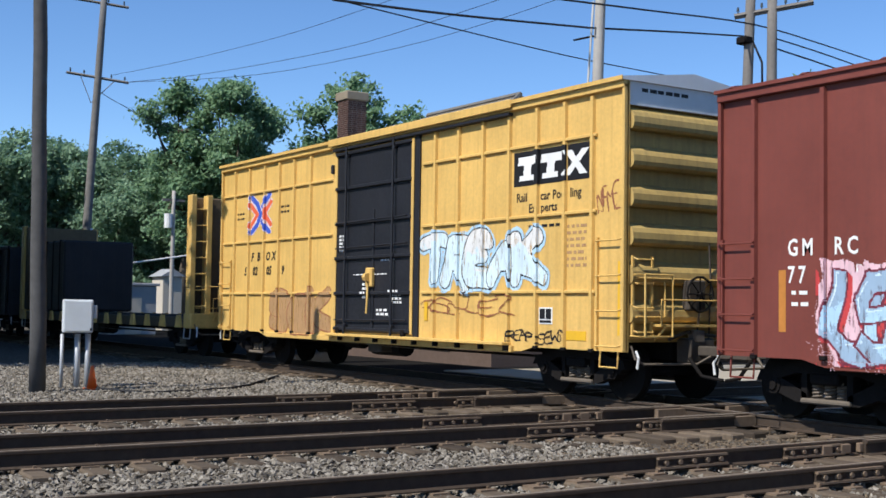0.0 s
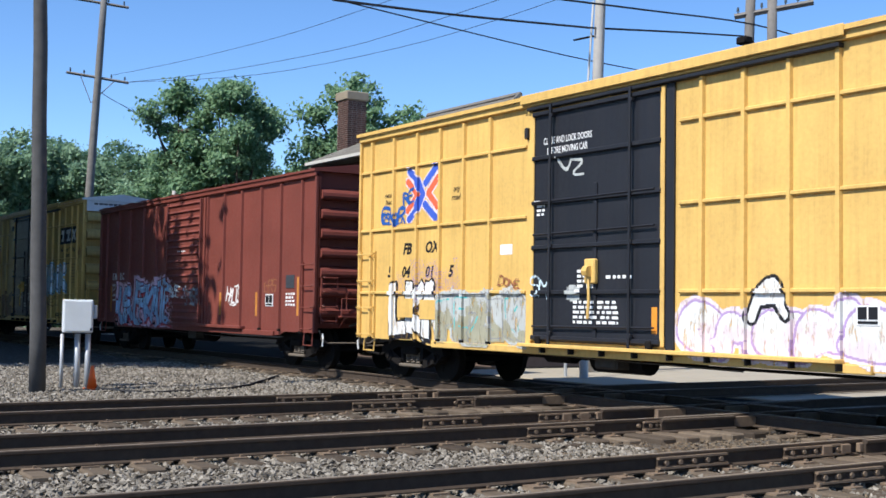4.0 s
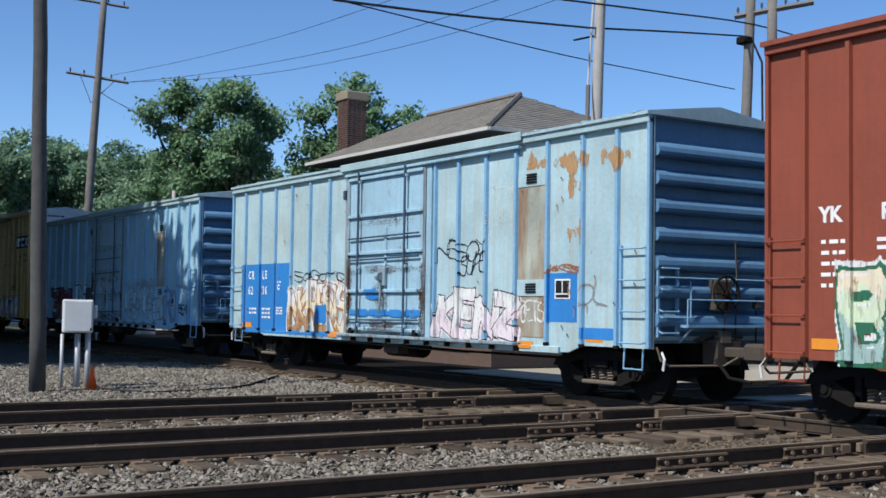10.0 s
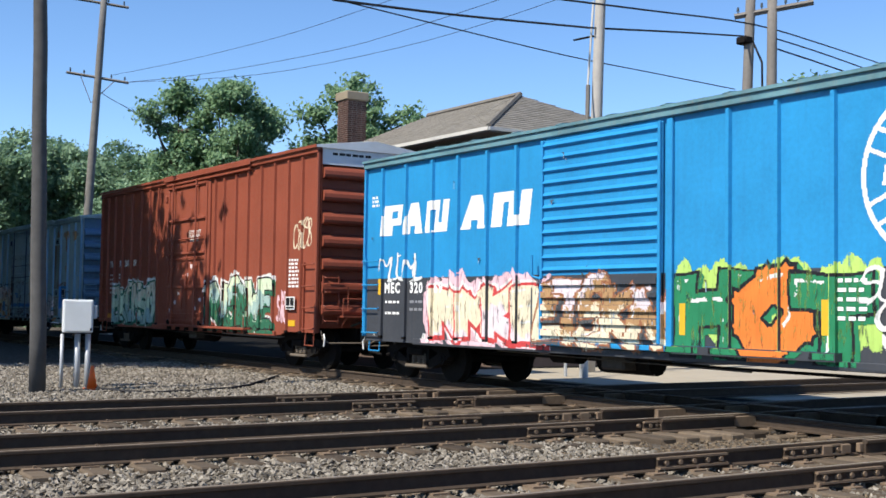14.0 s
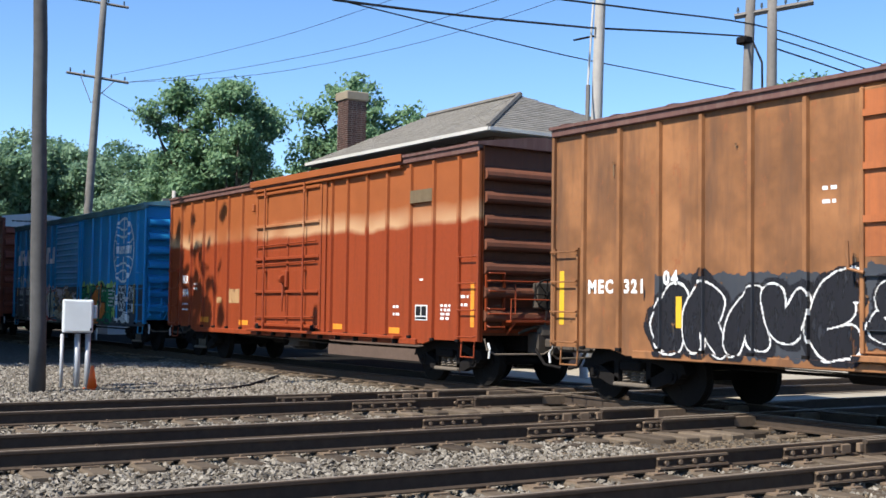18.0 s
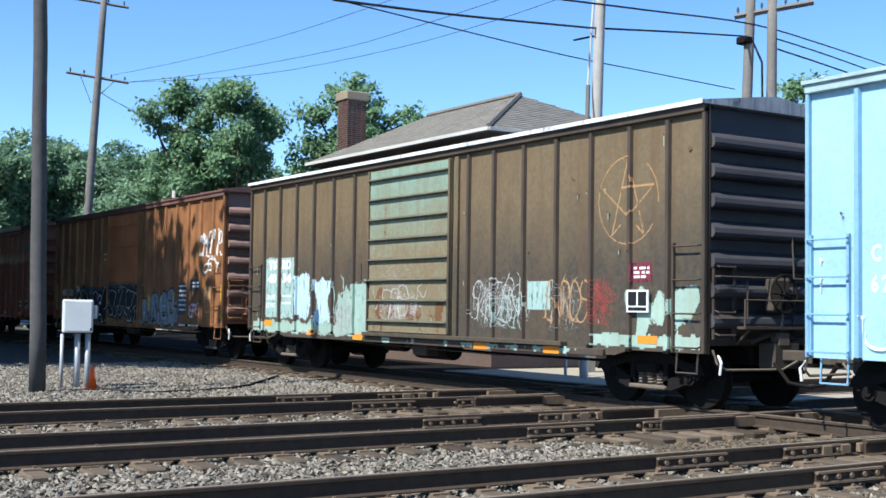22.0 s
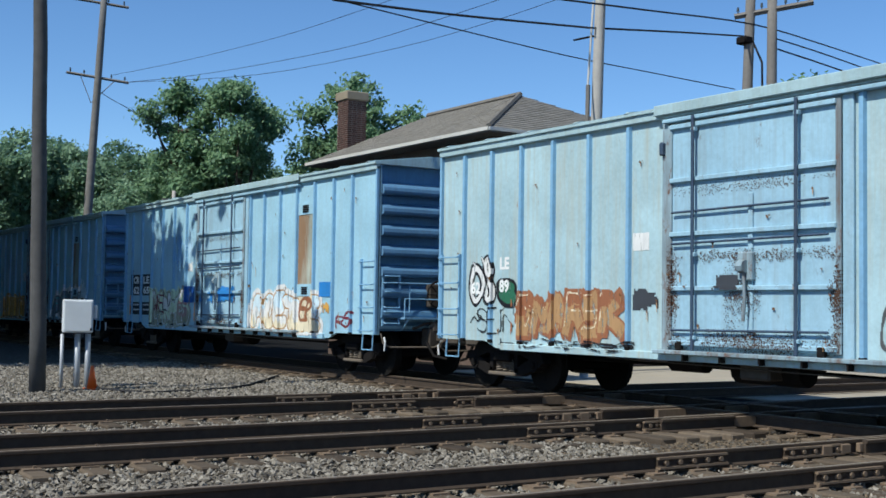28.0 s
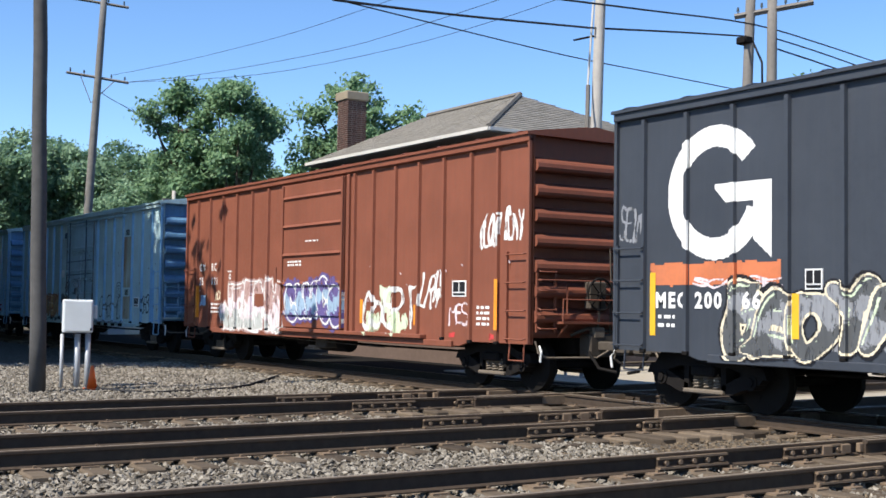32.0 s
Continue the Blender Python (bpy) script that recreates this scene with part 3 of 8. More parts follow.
def boxcar(label, far, length, top, body, rib_mat=None, roof=None, end=None, ribs=(), door=(6.1, 9.3), sill=(0.86, 0.75), end_ridges=7, gable=None,
           ladders=(0.95, 2.45), plate=None, belly=(1.7, 13.75), sill_mat=None, trim=None):
    """A 50-foot boxcar without its door. Returns its Side. far: x of its far end at the start."""
    car = thing("boxcar", label, "boxcar", (far + length / 2, TRACK_Y, 0), "cars of the freight train")
    car.rotation_mode = 'QUATERNION'
    h = length / 2
    rib_mat, roof, end = rib_mat or body, roof or body, end or body
    plate = plate or roof
    sd = Side(car, length)
    zb, zm = sill
    sd.floor_v = zm + 0.02
    b0, b1 = belly
    side = [(-h, top - 0.06), (-h, zb), (b0 - h - 0.25, zb), (b0 - h + 0.1, zm), (b1 - h - 0.1, zm), (b1 - h + 0.25, zb), (h, zb), (h, top - 0.06)]
    shell = Shape()
    shell.prism(side, 1, -SHEET, -SHEET + 0.05).prism(side, 1, SHEET - 0.05, SHEET)
    shell.box(-h + 0.05, h - 0.05, -SHEET + 0.05, SHEET - 0.05, 1.0, 1.06)
    part("body", shell, body, car)
    # side posts
    pm = {}
    foot = Shape().cbox(-0.05, 0.05, -0.066, -0.002, -0.05, 0.012, 0.01).mesh("post_foot", STEEL_DARK)
    for u in ribs:
        v0 = (zb if u < b0 or u > b1 else zm + 0.12) + 0.02
        key = round(v0, 2)
        if key not in pm:
            s = Shape().prism([(-0.045, 0.0), (-0.032, -0.06), (0.032, -0.06), (0.045, 0.0)], 2, v0, top - 0.2)
            pm[key] = s.mesh("side_post", rib_mat)
        part("side_post", pm[key], None, car, at=(u - h, -SHEET, 0))
        q = part("side_post", pm[key], None, car, at=(u - h, SHEET, 0))
        q.rotation_euler = (0, 0, math.pi)
        sd.proud(u - 0.047, u + 0.047, v0, top - 0.2, RIB)
        part("post_foot", foot, None, car, at=(u - h, -SHEET, v0))
    for u in (0.03, length - 0.03):
        for s in (-1, 1):
            part("corner_post", Shape().cbox(u - h - 0.03, u - h + 0.03, min(s * 1.38, s * 1.49), max(s * 1.38, s * 1.49), zb, top - 0.1, 0.012), rib_mat, car)
    # top chord and roof
    for s in (-1, 1):
        part("side_plate", Shape().cbox(-h, h, min(s * 1.38, s * 1.505), max(s * 1.38, s * 1.505), top - 0.17, top - 0.03, 0.012), plate, car)
        part("side_sill", Shape().cbox(b0 + 0.3 - h, b1 - 0.3 - h, min(s * 1.38, s * 1.48), max(s * 1.38, s * 1.48), zm - 0.03, zm + 0.09, 0.012), sill_mat or rib_mat, car)
    sd.proud(b0 + 0.3, b1 - 0.3, zm - 0.03, zm + 0.09, 1.481)
    rf = Shape().prism([(-1.54, top - 0.05), (-1.54, top), (0, top + 0.2), (1.54, top), (1.54, top - 0.05)], 0, -h - 0.02, h + 0.02)
    rp = part("roof", rf, roof, car)
    if plate is not roof:
        part("eave_trim", Shape().box(-h - 0.022, h + 0.022, -1.558, -1.541, top - 0.055, top + 0.012), trim or plate, car)
    seam = Shape().prism([(-1.55, top + 0.0), (-1.48, top + 0.035), (0, top + 0.235), (1.48, top + 0.035), (1.55, top + 0.0)], 0, -0.04, 0.04).mesh("roof_seam", roof)
    for k in range(13):
        part("roof_seam", seam, None, rp, at=(-h + 0.3 + k * (length - 0.6) / 12, 0, 0))
    # ends with pressed ridges
    for s in (-1, 1):
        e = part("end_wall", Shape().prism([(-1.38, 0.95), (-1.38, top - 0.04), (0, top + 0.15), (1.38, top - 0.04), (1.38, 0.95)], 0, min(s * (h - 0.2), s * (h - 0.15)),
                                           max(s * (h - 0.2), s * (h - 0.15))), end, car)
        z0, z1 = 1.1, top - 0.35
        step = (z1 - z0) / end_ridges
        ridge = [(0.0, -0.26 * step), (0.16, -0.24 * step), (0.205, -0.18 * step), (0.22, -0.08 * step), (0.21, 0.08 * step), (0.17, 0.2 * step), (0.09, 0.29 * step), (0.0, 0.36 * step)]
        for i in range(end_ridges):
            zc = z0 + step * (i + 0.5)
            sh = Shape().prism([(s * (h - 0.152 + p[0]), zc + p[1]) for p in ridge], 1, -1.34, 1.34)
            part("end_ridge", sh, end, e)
        if gable:
            part("gable_panel", Shape().prism([(-1.38, top - 0.42), (-1.38, top - 0.045), (0, top + 0.145), (1.38, top - 0.045), (1.38, top - 0.42)], 0,
                                              min(s * (h - 0.06), s * (h - 0.03)), max(s * (h - 0.06), s * (h - 0.03))), gable, e, "pale gable panel")
            if s > 0:
                marks = Shape()
                for k in range(6):
                    marks.box(h - 0.031, h - 0.027, -1.1 + k * 0.17, -0.97 + k * 0.17 + 0.02 * (k % 2), top - 0.2, top - 0.14)
                tagged(part("stencil", marks, BLACK, e), kind="stuff")
    # ladders, steps and grab irons
    for s in (-1, 1):
        ladder(car, s * (h - 0.66), s * (h - 0.07), -SHEET, zb + 0.02, ladders[1], 4, rib_mat)
        ladder(car, -1.3, -0.9, h - 0.02 if s > 0 else -h + 0.02 - 0.12, 1.05, ladders[1] - 0.3, 4, rib_mat, "end_ladder", "y") if s > 0 else None
        st = Shape().tube([(s * (h - 0.62), -1.4, zb), (s * (h - 0.62), -1.42, 0.55), (s * (h - 0.2), -1.42, 0.55), (s * (h - 0.2), -1.4, zb)], 0.018, 5)
        part("sill_step", st, rib_mat, car)
    return car, sd


def running_gear(car, length, tint):
    """Centre sill, brake gear, trucks, couplers, hoses and the end platform."""
    h = length / 2
    part("centre_sill", Shape().cbox(-h + 0.2, h - 0.2, -0.3, 0.3, 0.66, 1.0, 0.02), STEEL_DARK, car)
    for k in range(7):
        x = -h + 2.6 + k * (length - 5.2) / 6
        part("cross_bearer", Shape().prism([(-1.35, 0.98), (-1.35, 0.86), (-0.3, 0.7), (0.3, 0.7), (1.35, 0.86), (1.35, 0.98)], 0, x - 0.05, x + 0.05), STEEL_DARK, car)
    part("brake_reservoir", Shape().tube([(-0.9, -0.75, 0.62), (-0.85, -0.75, 0.62), (0.3, -0.75, 0.62), (0.35, -0.75, 0.62)], 0.2, 12), STEEL_DARK, car)
    part("brake_cylinder", Shape().tube([(-2.4, -0.6, 0.66), (-1.7, -0.6, 0.66)], 0.15, 10).tube([(-1.7, -0.6, 0.66), (1.5, -0.4, 0.6)], 0.02, 5), STEEL_DARK, car)
    part("valve_box", Shape().cbox(-0.5, 0.05, -1.2, -0.85, 0.5, 0.92, 0.03), STEEL_DUST, car)
    part("release_rod", Shape().tube([(0.6, -1.38, 0.72), (0.6, -0.7, 0.66)], 0.012, 5).tube([(-3.2, -1.3, 0.7), (2.8, -1.3, 0.62)], 0.012, 5), STEEL_DUST, car)
    part("brake_pipe", Shape().tube([(-h + 0.3, -0.45, 0.6), (h - 0.3, -0.45, 0.6)], 0.025, 5), STEEL_DARK, car)
    for x in (-h + 1.57, h - 1.57):
        add_truck(car, x)
    for s in (-1, 1):
        c = Shape().cbox(min(s * (h - 0.3), s * (h + 0.72)), max(s * (h - 0.3), s * (h + 0.72)), -0.1, 0.1, 0.74, 0.9, 0.02)
        c.cbox(min(s * (h + 0.62), s * (h + 1.04)), max(s * (h + 0.62), s * (h + 1.04)), -0.16, 0.16, 0.68, 0.97, 0.05)
        part("coupler", c, STEEL_DUST, car)
        part("striker", Shape().cbox(min(s * (h - 0.1), s * (h + 0.22)), max(s * (h - 0.1), s * (h + 0.22)), -0.28, 0.28, 0.62, 1.02, 0.03), STEEL_DUST, car)
        part("uncoupling_rod", Shape().tube([(s * (h + 0.05), -1.36, 0.9), (s * (h + 0.12), -1.34, 0.7), (s * (h + 0.16), -1.2, 0.62), (s * (h + 0.3), -0.2, 0.62), (s * (h + 0.5), -0.1, 0.75)],
                                            0.02, 5), TRUCK_DUST_LIT, car)
        part("air_hose", Shape().tube([(s * (h + 0.35), -0.42, 0.72), (s * (h + 0.6), -0.4, 0.45), (s * (h + 0.95), -0.3, 0.4)], 0.03, 6), STEEL_DARK, car)
        part("hose_fitting", Shape().tube([(s * (h + 0.12), -1.32, 0.82), (s * (h + 0.2), -1.34, 0.72), (s * (h + 0.17), -1.34, 0.55)], 0.02, 6), HOSE_WHITE, car, "white angle fitting")
    # crossover platform, brake wheel and end grab irons on the camera's end
    x = h - 0.05
    part("crossover_platform", Shape().box(x, x + 0.3, -0.9, 1.2, 1.2, 1.24).box(x, x + 0.06, -0.9, 1.2, 1.14, 1.2), tint, car)
    part("gear_box", Shape().cbox(x + 0.04, x + 0.2, -0.25, 0.15, 1.45, 1.95, 0.03), STEEL_DUST, car)
    w = Shape()
    ring = [(x + 0.26, -0.05 + 0.28 * math.cos(k * math.tau / 14), 1.72 + 0.28 * math.sin(k * math.tau / 14)) for k in range(15)]
    w.tube(ring, 0.02, 5)
    for k in range(4):
        a = k * math.pi / 4
        w.tube([(x + 0.26, -0.05 - 0.28 * math.cos(a), 1.72 - 0.28 * math.sin(a)), (x + 0.26, -0.05 + 0.28 * math.cos(a), 1.72 + 0.28 * math.sin(a))], 0.012, 4)
    w.tube([(x + 0.1, -0.05, 1.72), (x + 0.3, -0.05, 1.72)], 0.04, 6)
    part("brake_wheel", w, STEEL_DARK, car)
    part("brake_chain", Shape().tube([(x + 0.24, -0.05, 1.45), (x + 0.22, -0.05, 1.25), (x + 0.2, -0.1, 0.95)], 0.018, 5).cbox(x + 0.12, x + 0.28, -0.2, 0.05, 0.95, 1.15, 0.02), TRUCK_DUST_LIT, car)
    part("brake_rod", Shape().tube([(x + 0.1, 0.3, 0.95), (x + 0.14, 0.3, 1.9), (x + 0.1, 0.3, 2.6)], 0.016, 5), STEEL_DUST, car)
    part("brake_lever", Shape().tube([(x + 0.12, -0.6, 1.0), (x + 0.2, -0.3, 1.12), (x + 0.2, 0.35, 1.05)], 0.03, 5), STEEL_DUST, car)
    part("retaining_valve", Shape().cbox(x + 0.02, x + 0.12, 0.75, 0.9, 1.5, 1.7, 0.02).tube([(x + 0.06, 0.82, 1.5), (x + 0.06, 0.82, 0.95)], 0.014, 5), STEEL_DUST, car)
    part("platform_rail", Shape().tube([(x + 0.28, -0.9, 1.22), (x + 0.28, -0.9, 1.62), (x + 0.28, 1.2, 1.62), (x + 0.28, 1.2, 1.22)], 0.014, 5), tint, car)
    part("platform_bracket", Shape().tube([(x + 0.02, -0.8, 0.98), (x + 0.28, -0.8, 1.2)], 0.02, 5).tube([(x + 0.02, 1.1, 0.98), (x + 0.28, 1.1, 1.2)], 0.02, 5), tint, car)
    part("end_grab_iron", Shape().tube([(x, -1.3, 1.95), (x + 0.16, -1.28, 1.95), (x + 0.16, 1.28, 1.95), (x, 1.3, 1.95)], 0.014, 5), tint, car)
    part("end_grab_iron", Shape().tube([(x, -1.3, 1.35), (x + 0.14, -1.28, 1.35), (x + 0.14, -0.7, 1.35), (x + 0.14, -0.7, 1.9)], 0.014, 5), tint, car)


def plug_door(sd, u0, u1, top, zm, mat, rod_mat, rail_mat, label="", panels=3, hood=None):
    """A plug door with four locking rods, cross members, a crank and its lower rail."""
    h = sd.length / 2
    car = sd.car
    v0, v1 = zm + 0.17, top - 0.28
    dr = part("door", Shape().cbox(u0 - h, u1 - h, -SHEET - 0.045, -SHEET + 0.01, v0, v1, 0.012), mat, car, label or "plug door")
    sd.proud(u0, u1, v0, v1, SHEET + 0.045)
    d = SHEET + 0.045
    w = u1 - u0
    for z in np.linspace(v0 + 0.03, v1 - 0.08, panels + 2):
        part("door_rib", Shape().cbox(u0 - h + 0.04, u1 - h - 0.04, -d - 0.06, -d, z, z + 0.07, 0.01), mat, dr)
        sd.proud(u0 + 0.04, u1 - 0.04, z, z + 0.07, d + 0.06)
    for u in (u0 + 0.02, u1 - 0.02, (u0 + u1) / 2 + 0.05):
        lo = v0 if u != (u0 + u1) / 2 + 0.05 else v0 + 0.1
        hi = v1 if u != (u0 + u1) / 2 + 0.05 else v0 + 0.66 * (v1 - v0)
        part("door_stile", Shape().cbox(u - 0.045 - h, u + 0.045 - h, -d - 0.03, -d, lo, hi, 0.01), rail_mat if u < (u0 + u1) / 2 or u == u1 - 0.02 else mat, dr)
        sd.proud(u - 0.045, u + 0.045, lo, hi, d + 0.03)
    for u in (u0 + 0.18 * w, u0 + 0.79 * w):
        part("locking_rod", Shape().tube([(u - h, -d - 0.09, v0 - 0.1), (u - h, -d - 0.09, v1 + 0.08)], 0.026, 6), rod_mat, dr)
        for z in (v0 + 0.12, v0 + 0.4 * (v1 - v0), v1 - 0.15):
            part("rod_bracket", Shape().cbox(u - h - 0.045, u - h + 0.045, -d - 0.1, -d - 0.03, z, z + 0.06, 0.01), mat, dr)
    for z in (v0 + 0.25, v0 + 0.46 * (v1 - v0), v0 + 0.6 * (v1 - v0)):
        part("cross_rod", Shape().tube([(u0 - h + 0.1, -d - 0.06, z), (u1 - h - 0.15, -d - 0.06, z + 0.03)], 0.018, 5), rod_mat, dr)
    c = (u0 + u1) / 2 - h
    g = Shape().cbox(c - 0.13, c + 0.13, -d - 0.09, -d, v0 + 0.95, v0 + 1.35, 0.02).tube([(c, -d - 0.1, v0 + 1.1), (c + 0.05, -d - 0.13, v0 + 0.7), (c + 0.02, -d - 0.13, v0 + 0.4)], 0.025, 6)
    g.tube([(c - 0.06, -d - 0.12, v0 + 1.15), (c + 0.06, -d - 0.12, v0 + 1.15)], 0.09, 8)
    part("door_crank", g, rail_mat, dr)
    part("door_rail", Shape().cbox(u0 - h - 0.2, min(u1 + w, sd.length - 2.6) - h, -SHEET - 0.2, -SHEET, zm + 0.07, zm + 0.13, 0.01), rail_mat, car)
    part("rail_hood", Shape().cbox(u0 - h - 0.25, min(u1 + w + 0.1, sd.length - 2.5) - h, -SHEET - 0.155, -SHEET - 0.122, top - 0.13, top + 0.03, 0.012), hood or mat, car)
    for z in np.linspace(u0 + 0.4, min(u1 + w, sd.length - 2.8), 9):
        part("rail_bracket", Shape().cbox(z - h - 0.014, z - h + 0.014, -SHEET - 0.18, -SHEET, zm - 0.02, zm + 0.07, 0.005), STEEL_DARK, car)
    part("upper_rail", Shape().cbox(u0 - h - 0.1, min(u1 + w, sd.length - 2.6) - h, -SHEET - 0.12, -SHEET, top - 0.25, top - 0.19, 0.01), mat, car)
    part("door_post", Shape().cbox(u0 - h - 0.16, u0 - h - 0.03, -SHEET - 0.05, -SHEET, zm + 0.1, top - 0.2, 0.01), rail_mat, car)
    part("door_post", Shape().cbox(u1 - h + 0.03, u1 - h + 0.2, -SHEET - 0.05, -SHEET, zm + 0.1, top - 0.2, 0.01), mat, car)
    part("door_roller", Shape().cbox(u0 - h + 0.2, u0 - h + 0.32, -SHEET - 0.14, -SHEET - 0.05, zm + 0.12, zm + 0.26, 0.02), STEEL_DARK, car)
    part("door_roller", Shape().cbox(u1 - h - 0.32, u1 - h - 0.2, -SHEET - 0.14, -SHEET - 0.05, zm + 0.12, zm + 0.26, 0.02), STEEL_DARK, car)
    part("door_hook", Shape().cbox(u0 - h - 0.17, u0 - h - 0.09, -SHEET - 0.12, -SHEET - 0.03, top - 0.72, top - 0.52, 0.02), rod_mat, car)
    return dr


def sliding_door(sd, u0, u1, top, zm, mat, n, rail_mat, label="", ridge_mat=None):
    """A sliding door pressed into n horizontal ridges, on a rail that runs on towards the near end."""
    h = sd.length / 2
    v0, v1 = zm + 0.2, top - 0.22
    dr = part("door", Shape().cbox(u0 - h, u1 - h, -SHEET - 0.07, -SHEET - 0.02, v0, v1, 0.012), mat, sd.car, label or "sliding door with pressed ridges")
    sd.proud(u0, u1, v0, v1, SHEET + 0.07)
    d = SHEET + 0.07
    for i in range(n):
        z = v0 + (i + 0.5) * (v1 - v0) / n
        t = 0.045 if ridge_mat else min(0.06, 0.3 * (v1 - v0) / n)
        s = Shape().prism([(-d, z - t * 0.6), (-d - (0.08 if ridge_mat else 0.05), z), (-d, z + t)], 0, u0 - h + 0.06, u1 - h - 0.06)
        part("door_ridge", s, ridge_mat or mat, dr)
        if ridge_mat:
            continue
        sd.proud(u0 + 0.06, u1 - 0.06, z - t * 0.6, z + t, d + 0.046)
    for u in (u0 + 0.03, u1 - 0.03):
        part("door_stile", Shape().cbox(u - 0.03 - h, u + 0.03 - h, -d - 0.045, -d, v0, v1, 0.01), mat, dr)
    part("door_handle", Shape().tube([(u0 - h + 0.1, -d - 0.08, v0 + 1.0), (u0 - h - 0.12, -d - 0.1, v0 + 1.05), (u0 - h - 0.14, -d - 0.1, v0 + 1.4)], 0.025, 6), rail_mat, dr)
    part("door_rail", Shape().cbox(u0 - h - 0.1, min(u1 + (u1 - u0) + 0.3, sd.length - 2.4) - h, -SHEET - 0.15, -SHEET, zm + 0.1, zm + 0.18, 0.01), rail_mat, sd.car)
    sd.proud(u0 - 0.1, min(u1 + (u1 - u0) + 0.3, sd.length - 2.4), zm + 0.1, zm + 0.18, SHEET + 0.151)
    part("door_post", Shape().cbox(u1 - h + 0.08, u1 - h + 0.2, -SHEET - 0.06, -SHEET, zm + 0.15, top - 0.2, 0.01), mat, sd.car)
    return dr


# ---- the train, car by car from its head ----
YELLOW = paint("yellow_car_paint", (0.66, 0.42, 0.125), 0.5, 0.1, 0.25, (0.3, 0.17, 0.05))
EMBLEM_BLUE = plain("emblem_blue_paint", (0.05, 0.11, 0.5), 0.55, 0, 0.12, 6, 0.05)
EMBLEM_RED = plain("emblem_red_paint", (0.72, 0.13, 0.06), 0.55, 0, 0.12, 6, 0.05)
# Darker copy of the side yellow: the end wall's shade is in the colour.
YELLOW_END_SHADED = paint("shaded_yellow_end_paint", (0.46, 0.32, 0.11), 0.6, 0.15, 0.3, (0.14, 0.09, 0.04))
DOOR_BLACK = paint("black_door_paint", (0.016, 0.017, 0.022), 0.45, 0.15, 0.12, (0.05, 0.045, 0.04))
PALE_ROOF = plain("pale_roof_paint", (0.62, 0.64, 0.66), 0.6, 0, 0.12, 5)
RED = paint("red_car_paint", (0.172, 0.045, 0.033), 0.55, 0.12, 0.12, (0.06, 0.03, 0.025))
RED_B = paint("oxide_red_car_paint", (0.245, 0.062, 0.035), 0.55, 0.1, 0.14, (0.08, 0.035, 0.03))
RED_C = paint("faded_red_brown_car_paint", (0.2, 0.066, 0.039), 0.6, 0.12, 0.16, (0.08, 0.04, 0.03), rust=0.05)
ICE = paint("pale_blue_car_paint", (0.31, 0.515, 0.625), 0.55, 0.12, 0.22, (0.3, 0.36, 0.36), rust=0.12, rust_to=(0.12, 0.095, 0.075))
ICE_B = paint("chalky_blue_car_paint", (0.36, 0.505, 0.545), 0.6, 0.15, 0.4, (0.38, 0.32, 0.2), rust=0.17, rust_to=(0.19, 0.125, 0.075))
ICE_RIB = paint("bright_blue_post_paint", (0.2, 0.385, 0.56), 0.5, 0.15, 0.2, (0.1, 0.14, 0.2))
ICE_DOOR = paint("rusting_blue_door_paint", (0.3, 0.475, 0.58), 0.55, 0.12, 0.25, (0.2, 0.17, 0.14), rust=0.33, rust_to=(0.1, 0.07, 0.055))
ICE_ROD = paint("dark_blue_rod_paint", (0.045, 0.075, 0.12), 0.5, 0.2, 0.3, (0.06, 0.04, 0.03), rust=0.3, rust_to=(0.08, 0.05, 0.035))
ICE_RAIL = paint("rusty_rail_paint", (0.22, 0.3, 0.34), 0.75, 0.3, 0.7, (0.1, 0.055, 0.035), rust=0.6, rust_to=(0.09, 0.045, 0.028))
ICE_ROOF = paint("grey_blue_roof_paint", (0.34, 0.47, 0.5), 0.65, 0.15, 0.3, (0.25, 0.25, 0.2), rust=0.15)
# End walls in a deeper blue than the sides, shade included in the colour.
ICE_END_SHADED = paint("shaded_blue_end_paint", (0.105, 0.225, 0.365), 0.5, 0.15, 0.25, (0.08, 0.1, 0.13))
HATCH_RUST = paint("rust_stained_hatch", (0.36, 0.39, 0.33), 0.8, 0.3, 0.8, (0.22, 0.095, 0.03), rust=0.25, rust_to=(0.2, 0.085, 0.03), run_scale=(1.5, 1.5, 0.35), run_at=(0.38, 0.56))
BLUE = paint("strong_blue_car_paint", (0.015, 0.235, 0.49), 0.45, 0.1, 0.12, (0.03, 0.1, 0.25))
BLUE_ROOF = paint("weathered_teal_roof", (0.10, 0.22, 0.26), 0.7, 0.3, 0.3, (0.2, 0.22, 0.2), rust=0.4, rust_to=(0.12, 0.14, 0.13))
RUST_DARK = plain("dark_brown_rust", (0.075, 0.042, 0.028), 0.9, 0, 0.5, 14)
RUST_CHIP = plain("rust_brown_chip", (0.15, 0.075, 0.035), 0.9, 0, 0.4, 12)
SLATE = paint("dark_grey_band_paint", (0.045, 0.05, 0.06), 0.55, 0.15, 0.15, (0.09, 0.08, 0.07))


